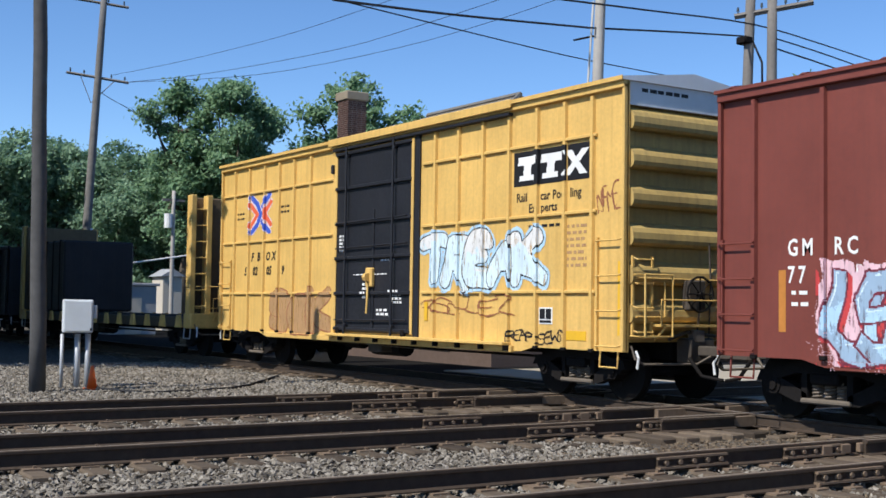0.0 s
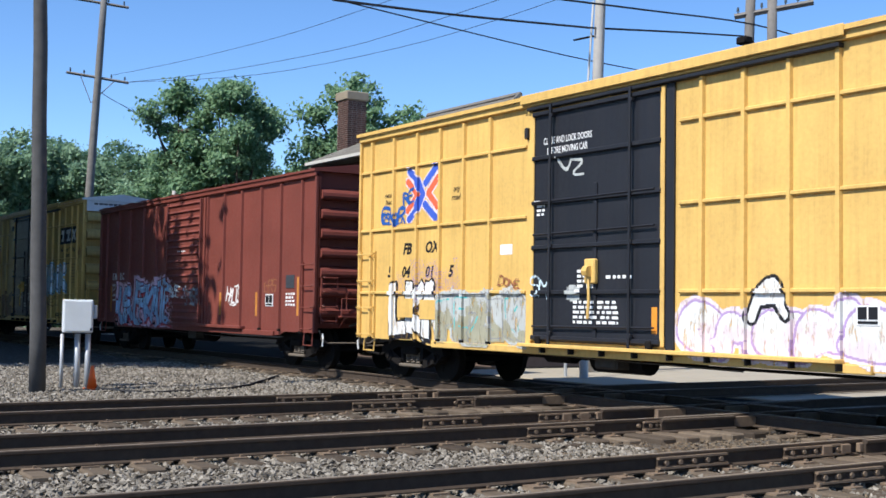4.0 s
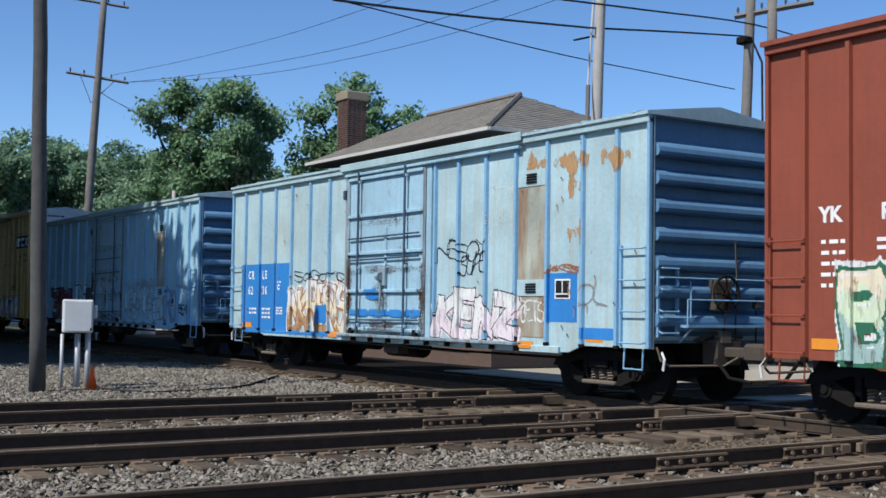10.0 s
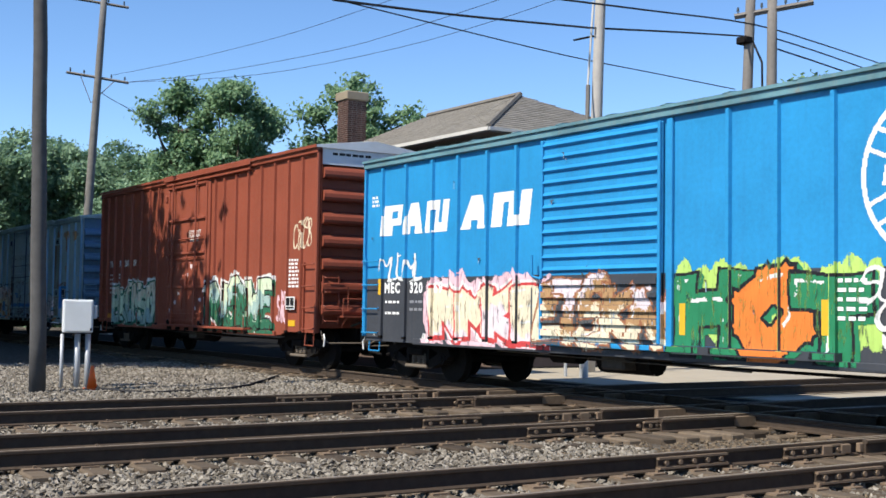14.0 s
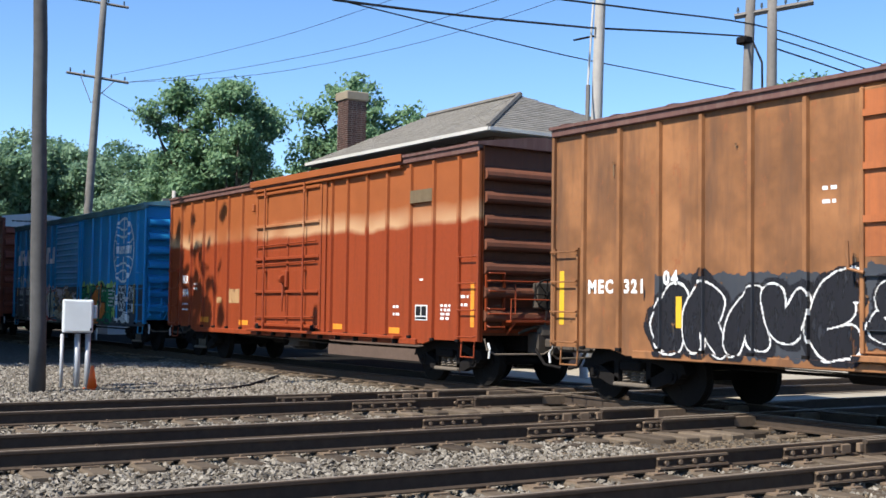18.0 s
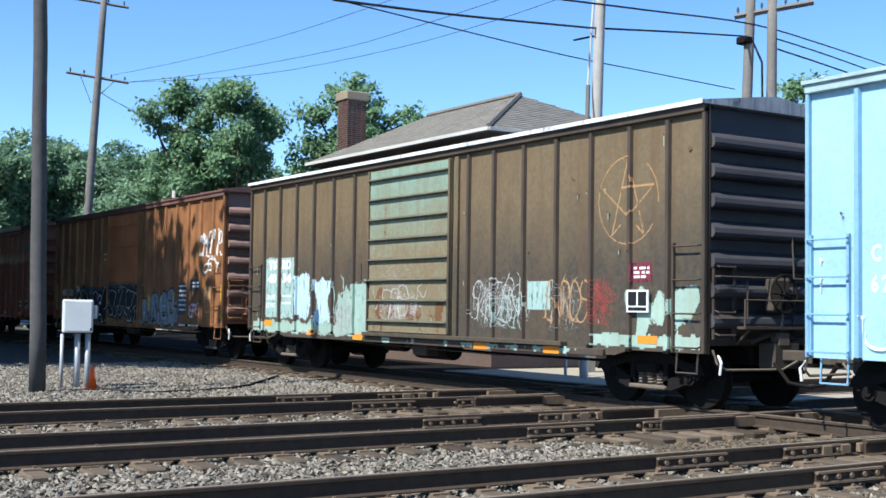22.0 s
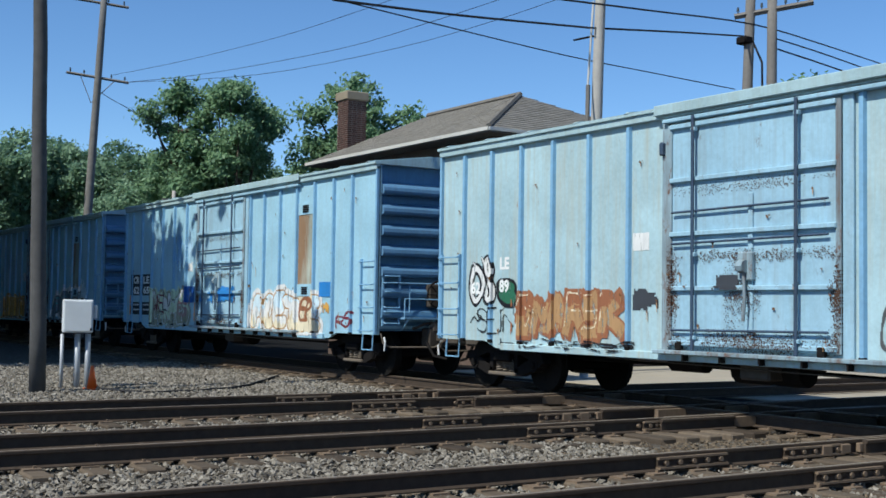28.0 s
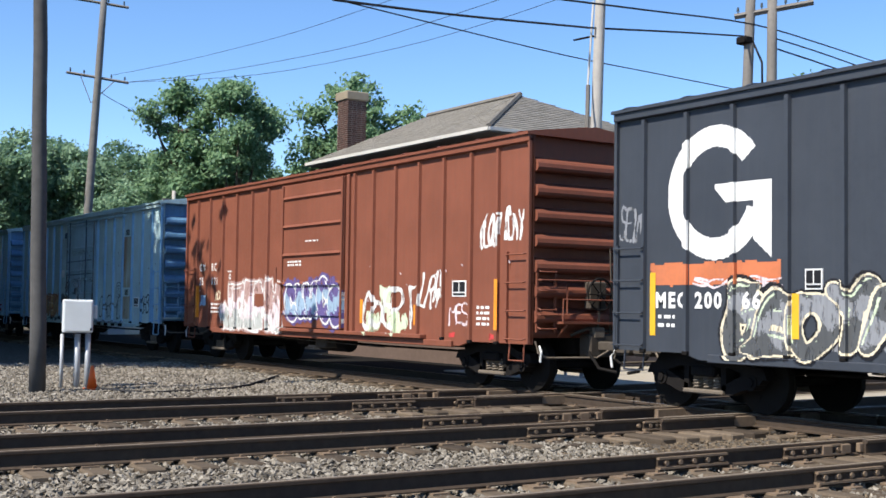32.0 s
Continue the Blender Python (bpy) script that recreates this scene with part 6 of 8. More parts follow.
S.graffiti("PECK", 9.8, 13.15, 0.84, 1.9, ("grey",), "darkgrey", 0.235, 0.018, "white", 0.15, depth="darkgrey", deep=0.04, shine="teal", slant=0.25, seed=82, overlap=0.12, spots=14, label="grey graffiti with white cloud edge")
S.chips(30, 212, [SPRAY["white"], SPRAY["white"]], 1.3, 2.3, "white drops of spray paint")
S.patch(12.75, 13.75, 0.8, 1.3, SPRAY["white"], "white cloud of spray paint", 0, 85, 0.016, soft=0.15)
S.tag("RS", 12.85, 13.3, 0.85, 1.25, "darkgrey", 0.03, 83)
S.tag("LEX", 12.8, 13.6, 0.82, 1.15, "darkgrey", 0.016, 86)
S.data_panel(13.32, 13.7, 1.38, 1.64)
S.patch(6.9, 7.6, 1.6, 1.95, PANEL_BLUE, "bright blue patch", 0.04, 34)
S.tag("LS", 0.95, 2.2, 1.0, 1.5, "white", 0.016, 84)
S.patch(13.25, 14.2, 1.5, 2.3, SPRAY["ice"], "pale chipped paint", 0, 35, 0.016, soft=0.3)
S.patch(5.9, 6.15, 0.95, 2.6, ICE_RAIL, "rusted door edge", 0.06, 36)

S.chips(46, 206, [STEEL_DUST, SPRAY["silver"]])
C, S = blue_car("pale blue boxcar with black number panels and green graffiti", 164.88, 15.78, ICE, 4, 0.18)
for u0, a, b in ((0.83, "CR", "62"), (1.7, "LE", "65")):
    S.patch(u0, u0 + 0.7, 1.7, 2.33, BLACK, "black number panel", cell=0.02)
    S.patch(u0, u0 + 0.7, 1.12, 1.5, BLACK, "black data panel", cell=0.02)
    S.text(a, u0 + 0.08, 2.07, 0.2, WHITE, 0.52)
    S.text(b, u0 + 0.08, 1.76, 0.2, WHITE, 0.52)
    S.bars(u0 + 0.1, u0 + 0.6, 1.16, 1.46, 2, WHITE, 1)
S.patch(2.3, 5.7, 0.8, 2.05, SPRAY["palegreen"], "pale green overspray", 0, 28, 0.016, soft=0.4)
S.graffiti("LUNMES", 2.62, 5.55, 0.82, 1.9, ("khaki", "palegreen", "white"), "white", 0.26, 0.016, depth="khaki", deep=0.05, back="khaki", back_r=0.1, slant=0.03, seed=91, overlap=0.3, flicks=1, label="white and pale green graffiti")
S.tag("WKE", 2.75, 3.6, 1.15, 1.8, "maroon", 0.03, 95)
S.tag("LV", 3.5, 4.1, 1.2, 1.85, "darkgrey", 0.025, 96)
S.tag("ES", 4.7, 5.4, 1.1, 1.6, "dullpink", 0.045, 97)
S.mist(4.3, 5.05, 2.1, 3.5, SPRAY["overspray"], "blue overspray", 37, 0.9)
S.mist(5.3, 5.9, 2.4, 3.6, SPRAY["skyblue"], "blue overspray", 38, 0.9)
S.patch(5.42, 5.75, 2.35, 2.62, SPRAY["white"], "white square patch", 0.02, 39)
S.patch(5.3, 5.9, 1.5, 1.95, SPRAY["blue"], "dark blue patch")
S.patch(6.4, 9.1, 1.5, 2.0, PANEL_BLUE, "bright blue patches", 0.24, 40)
S.patch(7.8, 8.8, 1.55, 1.95, PANEL_BLUE, "bright blue patch", 0.03, 41)
S.graffiti("PCETLE", 9.85, 13.3, 0.85, 1.85, ("cream", "white", "ice"), "tan", 0.28, 0.022, "white", 0.1, seed=92, overlap=0.45, flicks=1, label="white and cream graffiti")
S.patch(12.3, 13.2, 0.82, 1.9, SPRAY["cream"], "cream painted square", 0.06, 42)
S.tag("EP", 12.4, 13.1, 1.1, 1.7, "brown", 0.05, 93)
S.patch(13.36, 13.93, 1.66, 1.97, PANEL_BLUE, "bright blue square")
S.patch(13.36, 13.9, 1.3, 1.6, SPRAY["gold"], "orange patch", 0.08, 43)
S.tag("RS", 14.2, 14.9, 0.95, 1.35, "maroon", 0.03, 94)
stripes(S, ((5.95, 1.0, 1.5), (0.76, 1.1, 1.7)), SAFETY_ORANGE)

S.chips(60, 207, [RUST_CHIP, SPRAY["tan"]])
C, S = blue_car("pale blue boxcar with tan graffiti and white patch", 183.06, 15.68, ICE_B, 5)
S.graffiti("O8", 1.0, 1.75, 1.5, 2.35, ("white",), "black", 0.14, 0.03, seed=101, overlap=0.3, flicks=2, label="black and white scribble")
S.graffiti("8", 1.8, 2.4, 1.55, 2.05, ("pine",), "black", 0.15, 0.04, seed=102, flicks=2, label="black scribble on old numbers")
S.text("62", 1.02, 1.72, 0.2, WHITE)
S.text("LE", 1.9, 2.15, 0.2, WHITE)
S.text("89", 1.9, 1.75, 0.2, WHITE)
S.tag("~SEIN", 1.0, 2.3, 1.0, 1.5, "black", 0.014, 103)
S.graffiti("GMARSK", 2.4, 5.1, 0.98, 1.82, ("tan", "tan", "brown"), "brown", 0.27, 0.018, depth="brown", deep=0.06, shine="cream", slant=0.08, seed=104, overlap=0.5, square=True, flicks=2, label="tan wildstyle graffiti")
S.tag("LILYWNERS", 2.0, 5.4, 0.8, 0.95, "black", 0.014, 105)
S.patch(5.38, 5.73, 2.36, 2.6, SPRAY["white"], "white square patch")
S.patch(5.35, 6.0, 1.45, 1.85, SLATE, "dark smeared patch", 0.07, 44)
S.patch(7.15, 7.6, 1.75, 1.98, SLATE, "dark patch", 0.02, 45)
S.tag("CARMO", 9.8, 12.1, 0.95, 1.75, "darkgrey", 0.022, 106)


def spiral(uu, vv):
    """A sprayed spiral."""
    x, y = uu - 11.85, vv - 1.85
    r, a = np.hypot(x, y), np.arctan2(y, x)
    return np.where((np.abs((r / 0.1 - a / math.tau) % 1 - 0.5) < 0.13) & (r < 0.34), 1, 0)


S.stamp(11.45, 12.25, 1.45, 2.25, spiral, [SPRAY["darkgrey"]], "sprayed spiral", "graffiti", 0.014)
S.data_panel(13.31, 13.74, 1.34, 1.64)
S.tag("GFB", 14.0, 14.65, 1.15, 1.75, "black", 0.022, 108)
S.patch(10.2, 10.6, 2.0, 4.1, SPRAY["tan"], "rust stain", 0, 46, 0.016, soft=0.6)
S.chips(50, 208, [RUST_CHIP, SPRAY["tan"]])

# red-brown car
C, S = red_car("red-brown boxcar with sliding door and pale pink graffiti", 200.76, 15.82, 4.50, RED_C, (6.2, 9.2), RIBS50, "slide", 5)
owner_marks(S, "GM", "RC", "25", "021", 0.92, 1.75, 2.35, 1.98, 0.2, WHITE)
S.patch(0.98, 1.42, 1.4, 1.76, SPRAY["bluegrey"], "smeared blue-grey square", 0.03, 63, 0.016)
S.text("C", 2.9, 2.12, 0.12, WHITE)
S.bars(2.82, 3.06, 2.28, 2.34, 1, WHITE, 7)
S.tag("KOS", 2.05, 2.45, 1.55, 1.85, "cream", 0.016, 64)
S.bars(1.75, 2.3, 1.2, 1.5, 3, WHITE, 2)
S.graffiti("JDEMW", 2.6, 6.15, 0.82, 2.1, ("silver", "palepink", "dullpink"), "white", 0.33, 0.024, halo="dullpink", halo_r=0.04, shine="white", seed=111, overlap=0.5, square=True, flicks=2, label="pale pink and white graffiti")
S.patch(4.5, 5.1, 1.4, 1.75, RED_C, "red-brown patch", 0.02, 52)
S.patch(6.4, 9.3, 1.02, 2.1, SPRAY["purple"], "purple background", 0, 53, 0.016, soft=0.3)
S.graffiti("CWWCG", 6.5, 9.2, 1.02, 2.12, ("purple", "bluegrey", "purple"), "white", 0.31, 0.016, back="purple", back_r=0.1, halo="white", halo_r=0.02, seed=112, overlap=0.4, flicks=1, label="purple and white graffiti")
S.patch(9.95, 12.0, 0.8, 1.35, SPRAY["palegreen"], "pale green overspray", 0, 58, 0.016, soft=0.3)
S.patch(10.7, 11.25, 1.2, 1.9, SPRAY["palegreen"], "pale green overspray", 0, 59, 0.016, soft=0.2)
S.tag("CoEPI", 9.95, 12.15, 0.95, 2.0, "white", 0.045, 113, 0.05)
S.tag("LRWN", 12.2, 13.05, 1.4, 2.2, "white", 0.03, 114, 0.3)
S.tag("CLOUT", 14.25, 14.9, 2.5, 3.15, "white", 0.03, 115, 0.2)
S.tag("CLAY", 14.98, 15.55, 2.6, 3.3, "white", 0.03, 116, 0.1)
S.data_panel(13.4, 13.86, 1.66, 1.96)
S.tag("MES", 13.3, 13.9, 1.1, 1.55, "palepink", 0.018, 117)
S.bars(14.2, 14.6, 1.1, 1.5, 4, WHITE, 3)
stripes(S, ((0.85, 1.1, 1.95), (14.85, 1.07, 1.97), (9.95, 1.1, 1.6), (12.1, 1.1, 1.5)), SAFETY_ORANGE)
S.bars(6.5, 7.2, 2.35, 2.5, 2, WHITE, 4)
S.bars(7.4, 8.1, 2.9, 2.95, 1, WHITE, 5)
S.patch(3.5, 6.8, 4.33, 4.45, SPRAY["white"], "chalked top edge", 0.06, 54, 0.02)
for u in (13.3, 14.6):
    S.patch(u, u + 0.2, 0.88, 1.0, SPRAY["red"], "red square mark", 0.01, 55, 0.02)
S.chips(14, 209, [SPRAY["palepink"], RED_C], 1.0, 2.4)

# near-black car with ring emblem
C, S = red_car("near-black boxcar with white ring emblem and orange band", 218.76, 15.7, 4.55, COAL, (6.2, 9.2), (0.65, 1.55, 2.46, 3.43, 4.34, 5.3, 9.62, 10.42, 11.31, 12.21, 13.10, 14.02, 14.86), "slide", 5)


def ring(uu, vv):
    x, y = uu - 2.1, vv - 3.14
    r = np.hypot(x / 0.97, y / 0.98)
    a = np.degrees(np.arctan2(y, x))
    g = (r < 0.98) & (r > 0.66) & ((a > 38) | (a < -20))
    g |= (x > 0.0) & (x < 1.04) & (y < 0.12) & (y > -0.16) & (x > 0.05 - y)
    g |= (x > 0.72) & (x < 1.04) & (y < 0.12) & (y > -0.95 + (1.04 - x) * 0.8)
    return np.where(g, 1, 0)


S.stamp(1.05, 3.2, 2.1, 4.2, ring, [WHITE], "white ring emblem with an arrow")
S.patch(0.78, 3.31, 1.8, 2.16, LOGO_ORANGE, "faded orange band", 0.02, 61)
S.bars(0.95, 1.3, 1.15, 1.4, 2, WHITE, 1)
S.tag("SCALPE", 1.7, 3.3, 1.8, 1.95, "palepink", 0.014, 121)
S.patch(2.2, 5.7, 0.8, 1.3, SPRAY["grey"], "grey sprayed background", 0, 62, 0.016, soft=0.3)
S.graffiti("GBOYRM", 2.3, 5.9, 0.82, 1.92, ("darkgrey", "grey", "darkgrey"), "cream", 0.27, 0.02, halo="black", halo_r=0.04, shine="palegreen", slant=0.05, wobble=0.06, seed=122, overlap=0.5, flicks=2, label="grey graffiti with cream outline")
S.graffiti("WESRO", 9.7, 13.2, 0.82, 1.9, ("darkgrey", "grey"), "cream", 0.28, 0.02, slant=0.05, seed=123, overlap=0.4, flicks=1, label="grey graffiti with cream outline")
S.tag("SEIM", 0.1, 0.6, 2.5, 3.1, "grey", 0.02, 124)
S.data_panel(3.72, 4.0, 1.75, 2.02)
for t, u in (("MEC", 0.9), ("200", 1.72), ("66", 2.62)):
    S.text(t, u, 1.5, 0.22, WHITE, spread=1.25, squeeze=0.95)
stripes(S, ((0.83, 1.08, 2.01), (3.55, 1.1, 1.7)))
S.data_panel(13.4, 13.86, 1.66, 1.96)


# head of the visible train: a bulkhead flat car with a covered load, and a dark gondola before it
def flat_car(far, length):
    car = thing("bulkhead_flat_car", "yellow bulkhead flat car with brown end walls", "flat car", (far + length / 2, TRACK_Y, 0), "cars of the freight train")
    h = length / 2
    part("deck", Shape().cbox(-h, h, -1.34, 1.34, 1.02, 1.12, 0.02), STEEL_DARK, car)
    for s in (-1, 1):
        part("side_sill", Shape().cbox(-h, h, s * 1.41 - 0.06, s * 1.41 + 0.06, 0.8, 1.1, 0.02), BROWN, car)
        for i in range(14):
            x = -h + 0.8 + i * (length - 1.6) / 13
            part("stake_pocket", Shape().prism([(x - 0.22, 0.8), (x + 0.22, 0.8), (x + 0.1, 1.14), (x - 0.1, 1.14)], 1, s * 1.5 - 0.03, s * 1.5 + 0.03), YELLOW, car)
        b = part("bulkhead", Shape().cbox(min(s * (h - 0.5), s * (h - 0.34)), max(s * (h - 0.5), s * (h - 0.34)), -1.4, 1.4, 1.12, 4.45, 0.03), BROWN, car)
        for y in (-1.42, -0.95, 0.95, 1.42):
            part("bulkhead_post", Shape().cbox(min(s * (h - 0.34), s * (h - 0.02)), max(s * (h - 0.34), s * (h - 0.02)), y - 0.08, y + 0.08, 1.0, 4.5, 0.02), YELLOW, b)
        for i in range(7):
            part("rung", Shape().tube([(s * (h - 0.05), -1.36, 1.4 + i * 0.45), (s * (h - 0.05), -1.0, 1.4 + i * 0.45)], 0.02, 5), YELLOW, b)
        part("end_sill", Shape().cbox(min(s * (h - 0.5), s * (h + 0.02)), max(s * (h - 0.5), s * (h + 0.02)), -1.48, 1.48, 0.78, 1.2, 0.03), YELLOW, car)
        part("sill_step", Shape().tube([(s * (h - 0.6), -1.4, 0.8), (s * (h - 0.6), -1.42, 0.5), (s * (h - 0.15), -1.42, 0.5), (s * (h - 0.15), -1.4, 0.8)], 0.02, 5), GALV, car)
    part("load", Shape().cbox(-h + 0.7, -h + 5.4, -1.3, 1.3, 1.16, 3.75, 0.06), HOPPER_DARK, car, "dark wrapped load")
    for i in range(5):
        part("strap", Shape().box(-h + 1.2 + i * 0.9, -h + 1.26 + i * 0.9, -1.32, 1.32, 1.14, 3.77), STEEL_DARK, car)
    running_gear(car, length, YELLOW)
    couple(car, far, length)


def gondola(far, length):
    car = thing("gondola_car", "dark high-sided gondola car", "gondola", (far + length / 2, TRACK_Y, 0), "cars of the freight train")
    h = length / 2
    s = Shape()
    for q in (-1, 1):
        s.box(-h, h, q * 1.4 - 0.03, q * 1.4 + 0.03, 0.9, 3.75)
        s.box(q * (h - 0.04) - 0.03, q * (h - 0.04) + 0.03, -1.37, 1.37, 0.9, 3.75)
    s.box(-h + 0.07, h - 0.07, -1.37, 1.37, 1.0, 1.06)
    part("body", s, HOPPER_DARK, car)
    for q in (-1, 1):
        part("top_chord", Shape().cbox(-h, h, q * 1.46 - 0.05, q * 1.46 + 0.05, 3.65, 3.8, 0.02), HOPPER_DARK, car)
        for i in range(14):
            x = -h + 0.3 + i * (length - 0.6) / 13
            part("side_post", Shape().cbox(x - 0.06, x + 0.06, q * 1.46 - 0.05, q * 1.46 + 0.05, 0.92, 3.65, 0.015), HOPPER_DARK, car)
    running_gear(car, length, HOPPER_DARK)
    couple(car, far, length)


flat_car(-50.3, 18.3)
gondola(-68.4, 16.0)

# ---- ground and tracks ----
GZ = -0.255


def stone_ground(name):
    m, n, l, b = nodes_of(name)
    v = coords(n, l)
    vo = n.new("ShaderNodeTexVoronoi")
    vo.inputs["Scale"].default_value = 16
    l.new(v, vo.inputs["Vector"])
    cells = ramp(n, l, vo.outputs["Color"], [(0.1, (0.075, 0.063, 0.05)), (0.5, (0.145, 0.128, 0.105)), (0.9, (0.235, 0.212, 0.18))])
    c = blend(n, l, ramp(n, l, vo.outputs["Distance"], [(0.25, 0.0), (0.7, 0.75)]), cells, (0.04, 0.034, 0.028))
    c = blend(n, l, ramp(n, l, noisy(n, l, v, 0.35, 4), [(0.42, 0.0), (0.66, 0.55)]), c, (0.085, 0.068, 0.048))
    l.new(c, b.inputs["Base Color"])
    b.inputs["Roughness"].default_value = 0.95
    b.inputs["Specular IOR Level"].default_value = 0.1
    bumped(n, l, b, vo.outputs["Distance"], 0.9, 0.04)
    return m


GROUND = stone_ground("crushed_stone_ground")
gs = 1500
gv = Shape().add([(-gs, -gs, GZ), (gs, -gs, GZ), (gs, gs, GZ), (-gs, gs, GZ)], [(0, 1, 2, 3)])
ground = thing("ground", "grey crushed-stone ballast ground", "ground", kind="structure", shape=gv, material=GROUND)

RAIL_SIDE = plain("rusty_rail_side", (0.06, 0.043, 0.031), 0.85, 0.1, 0.6, 9)
RAIL_TOP = plain("worn_rail_top", (0.2, 0.162, 0.122), 0.65, 0.1, 0.5, 5)
BAR_DARK = plain("dark_rust_joint_bar", (0.065, 0.047, 0.034), 0.85, 0.1, 0.35, 12)
PLATE_RUST = plain("rust_brown_joint_plate", (0.2, 0.145, 0.1), 0.85, 0.1, 0.45, 12)
TIE = varied("weathered_tie_wood", (0.055, 0.042, 0.031), (0.175, 0.135, 0.096), 0.9, 7, "object", (1, 6, 1))


def rail_shape(a, b):
    """A flat-bottomed rail along x."""
    prof = [(-0.07, -0.18), (0.07, -0.18), (0.07, -0.168), (0.012, -0.15), (0.012, -0.045), (0.036, -0.035), (0.036, -0.008), (0.028, 0.0), (-0.028, 0.0), (-0.036, -0.008),
            (-0.036, -0.035), (-0.012, -0.045), (-0.012, -0.15), (-0.07, -0.168)]
    s = Shape().prism(prof, 0, a, b)
    s.m[7] = 1
    return s


def joint_bar(t, x0, x1, y, side):
    """A bolted joint bar on the web of a rail."""
    s = Shape().prism([(y + side * 0.014, -0.15), (y + side * 0.085, -0.155), (y + side * 0.085, -0.135), (y + side * 0.045, -0.12), (y + side * 0.045, -0.075),
                       (y + side * 0.07, -0.058), (y + side * 0.07, -0.04), (y + side * 0.014, -0.034)], 0, x0, x1)
    jb = part("joint_bar", s, BAR_DARK, t)
    # Lips in paler rust than the bar, a painted stand-in for sunlit edges.
    for za, zb, w in ((-0.058, -0.036, 0.074), (-0.155, -0.133, 0.09)):
        part("lit_bar_lip", Shape().box(x0 - 0.004, x1 + 0.004, min(y + side * 0.02, y + side * w), max(y + side * 0.02, y + side * w), za, zb), PLATE_RUST, jb)
    n = 5
    for i in range(n):
        x = x0 + (i + 0.5) * (x1 - x0) / n
        part("bolt", Shape().tube([(x, y + side * 0.03, -0.093), (x, y + side * 0.085, -0.093)], 0.028, 6), PLATE_RUST, jb)


def track(name, label, origin, rz, a, b, ties, tie_len=2.6, seed=1):
    t = thing(name, label, "railway track", origin, "crossing railway tracks", "structure", rz=rz)
    for s in (-1, 1):
        part("rail", rail_shape(a, b).mesh("rail", RAIL_SIDE, RAIL_TOP), None, t, at=(0, s * 0.7525, 0))
    tm = Shape().cbox(-0.115, 0.115, -tie_len / 2, tie_len / 2, -0.36, -0.182, 0.02).mesh("tie", TIE)
    spike = Shape().box(-0.09, 0.09, -0.17, 0.17, -0.186, -0.168).box(-0.05, -0.02, 0.075, 0.11, -0.17, -0.145).box(0.02, 0.05, -0.11, -0.075, -0.17, -0.145).mesh("tie_plate", PLATE_RUST)
    rng = random.Random(seed)
    x = ties[0]
    while x < ties[1]:
        o = part("tie", tm, None, t, at=(x + rng.uniform(-0.03, 0.03), rng.uniform(-0.08, 0.08), rng.uniform(-0.03, 0.002)))
        o.rotation_euler = (0, 0, rng.uniform(-0.03, 0.03))
        for s in (-1, 1):
            part("tie_plate", spike, None, o, at=(0, s * 0.7525, 0.004))
        x += 0.53
    return t


train_track = track("train_track", "rusty rails on wooden ties under the train", (0, TRACK_Y, 0), 0, -420, 260, (-58, -6), seed=3)
PHI = radians(90.7)
for nm, c, joints in (("far_crossing_track", 17.95, ((1, 8.82, 9.8), (1, 10.73, 11.7), (-1, 9.37, 10.5), (-1, 11.33, 12.3))),
                      ("middle_crossing_track", 13.64, ((1, 8.85, 9.77), (1, 10.8, 11.8), (1, 12.5, 13.0), (-1, 9.43, 10.49), (-1, 11.38, 12.39))),
                      ("near_crossing_track", 9.09, ((1, 8.71, 9.69), (1, 10.61, 11.57), (-1, 9.28, 10.24)))):
    mid = c - 0.7525
    tr = track(nm, "worn dark rails on weathered wooden ties", (-mid * math.sin(PHI), mid * math.cos(PHI), 0), PHI, -60, 120, (-3, 12.6), seed=len(nm))
    for side, y0, y1 in joints:
        joint_bar(tr, y0, y1, side * 0.7525, -1)
    # guard rails and castings of the diamond
    for s in (-1, 1):
        part("guard_rail", rail_shape(11.9, 16.4).mesh("guard_rail", RAIL_SIDE, RAIL_TOP), None, tr, at=(0, s * 0.64, -0.004))
        for k in range(9):
            x = 11.2 + k * 0.32
            part("filler_block", Shape().cbox(x, x + 0.17, s * 0.696 - 0.03, s * 0.696 + 0.03, -0.15, -0.04, 0.01), PLATE_RUST, tr)
            part("bolt", Shape().tube([(x + 0.085, s * 0.7525 - 0.075, -0.09), (x + 0.085, s * 0.7525 - 0.03, -0.09)], 0.026, 6), PLATE_RUST, tr)
    cx = TRACK_Y
    # heavy timbers and outer wing rails beside the frogs
    for k in range(5):
        part("crossing_timber", Shape().cbox(11.0 + k * 0.42, 11.26 + k * 0.42, -1.55, 1.55, -0.34, -0.176, 0.02), TIE, tr)
    for s in (-1, 1):
        part("wing_rail", rail_shape(11.6, 13.0).mesh("wing_rail", RAIL_SIDE, RAIL_TOP), None, tr, at=(0, s * 0.9, -0.006))
    for s in (-1, 1):
        for q in (-1, 1):
            part("frog_casting", Shape().prism([(cx + q * 0.7525 - 0.42, s * 0.7 - 0.2), (cx + q * 0.7525 + 0.42, s * 0.7 - 0.2), (cx + q * 0.7525 + 0.3, s * 0.7 + 0.2),
                                                (cx + q * 0.7525 - 0.3, s * 0.7 + 0.2)], 2, -0.17, -0.03), PLATE_RUST, tr)
for x0 in (-18.3, -13.98, -9.45):
    for s in (-1, 1):
        part("guard_rail", rail_shape(x0 - 0.9, x0 + 2.8).mesh("guard_rail", RAIL_SIDE, RAIL_TOP), None, train_track, at=(0, s * 0.64, -0.005))


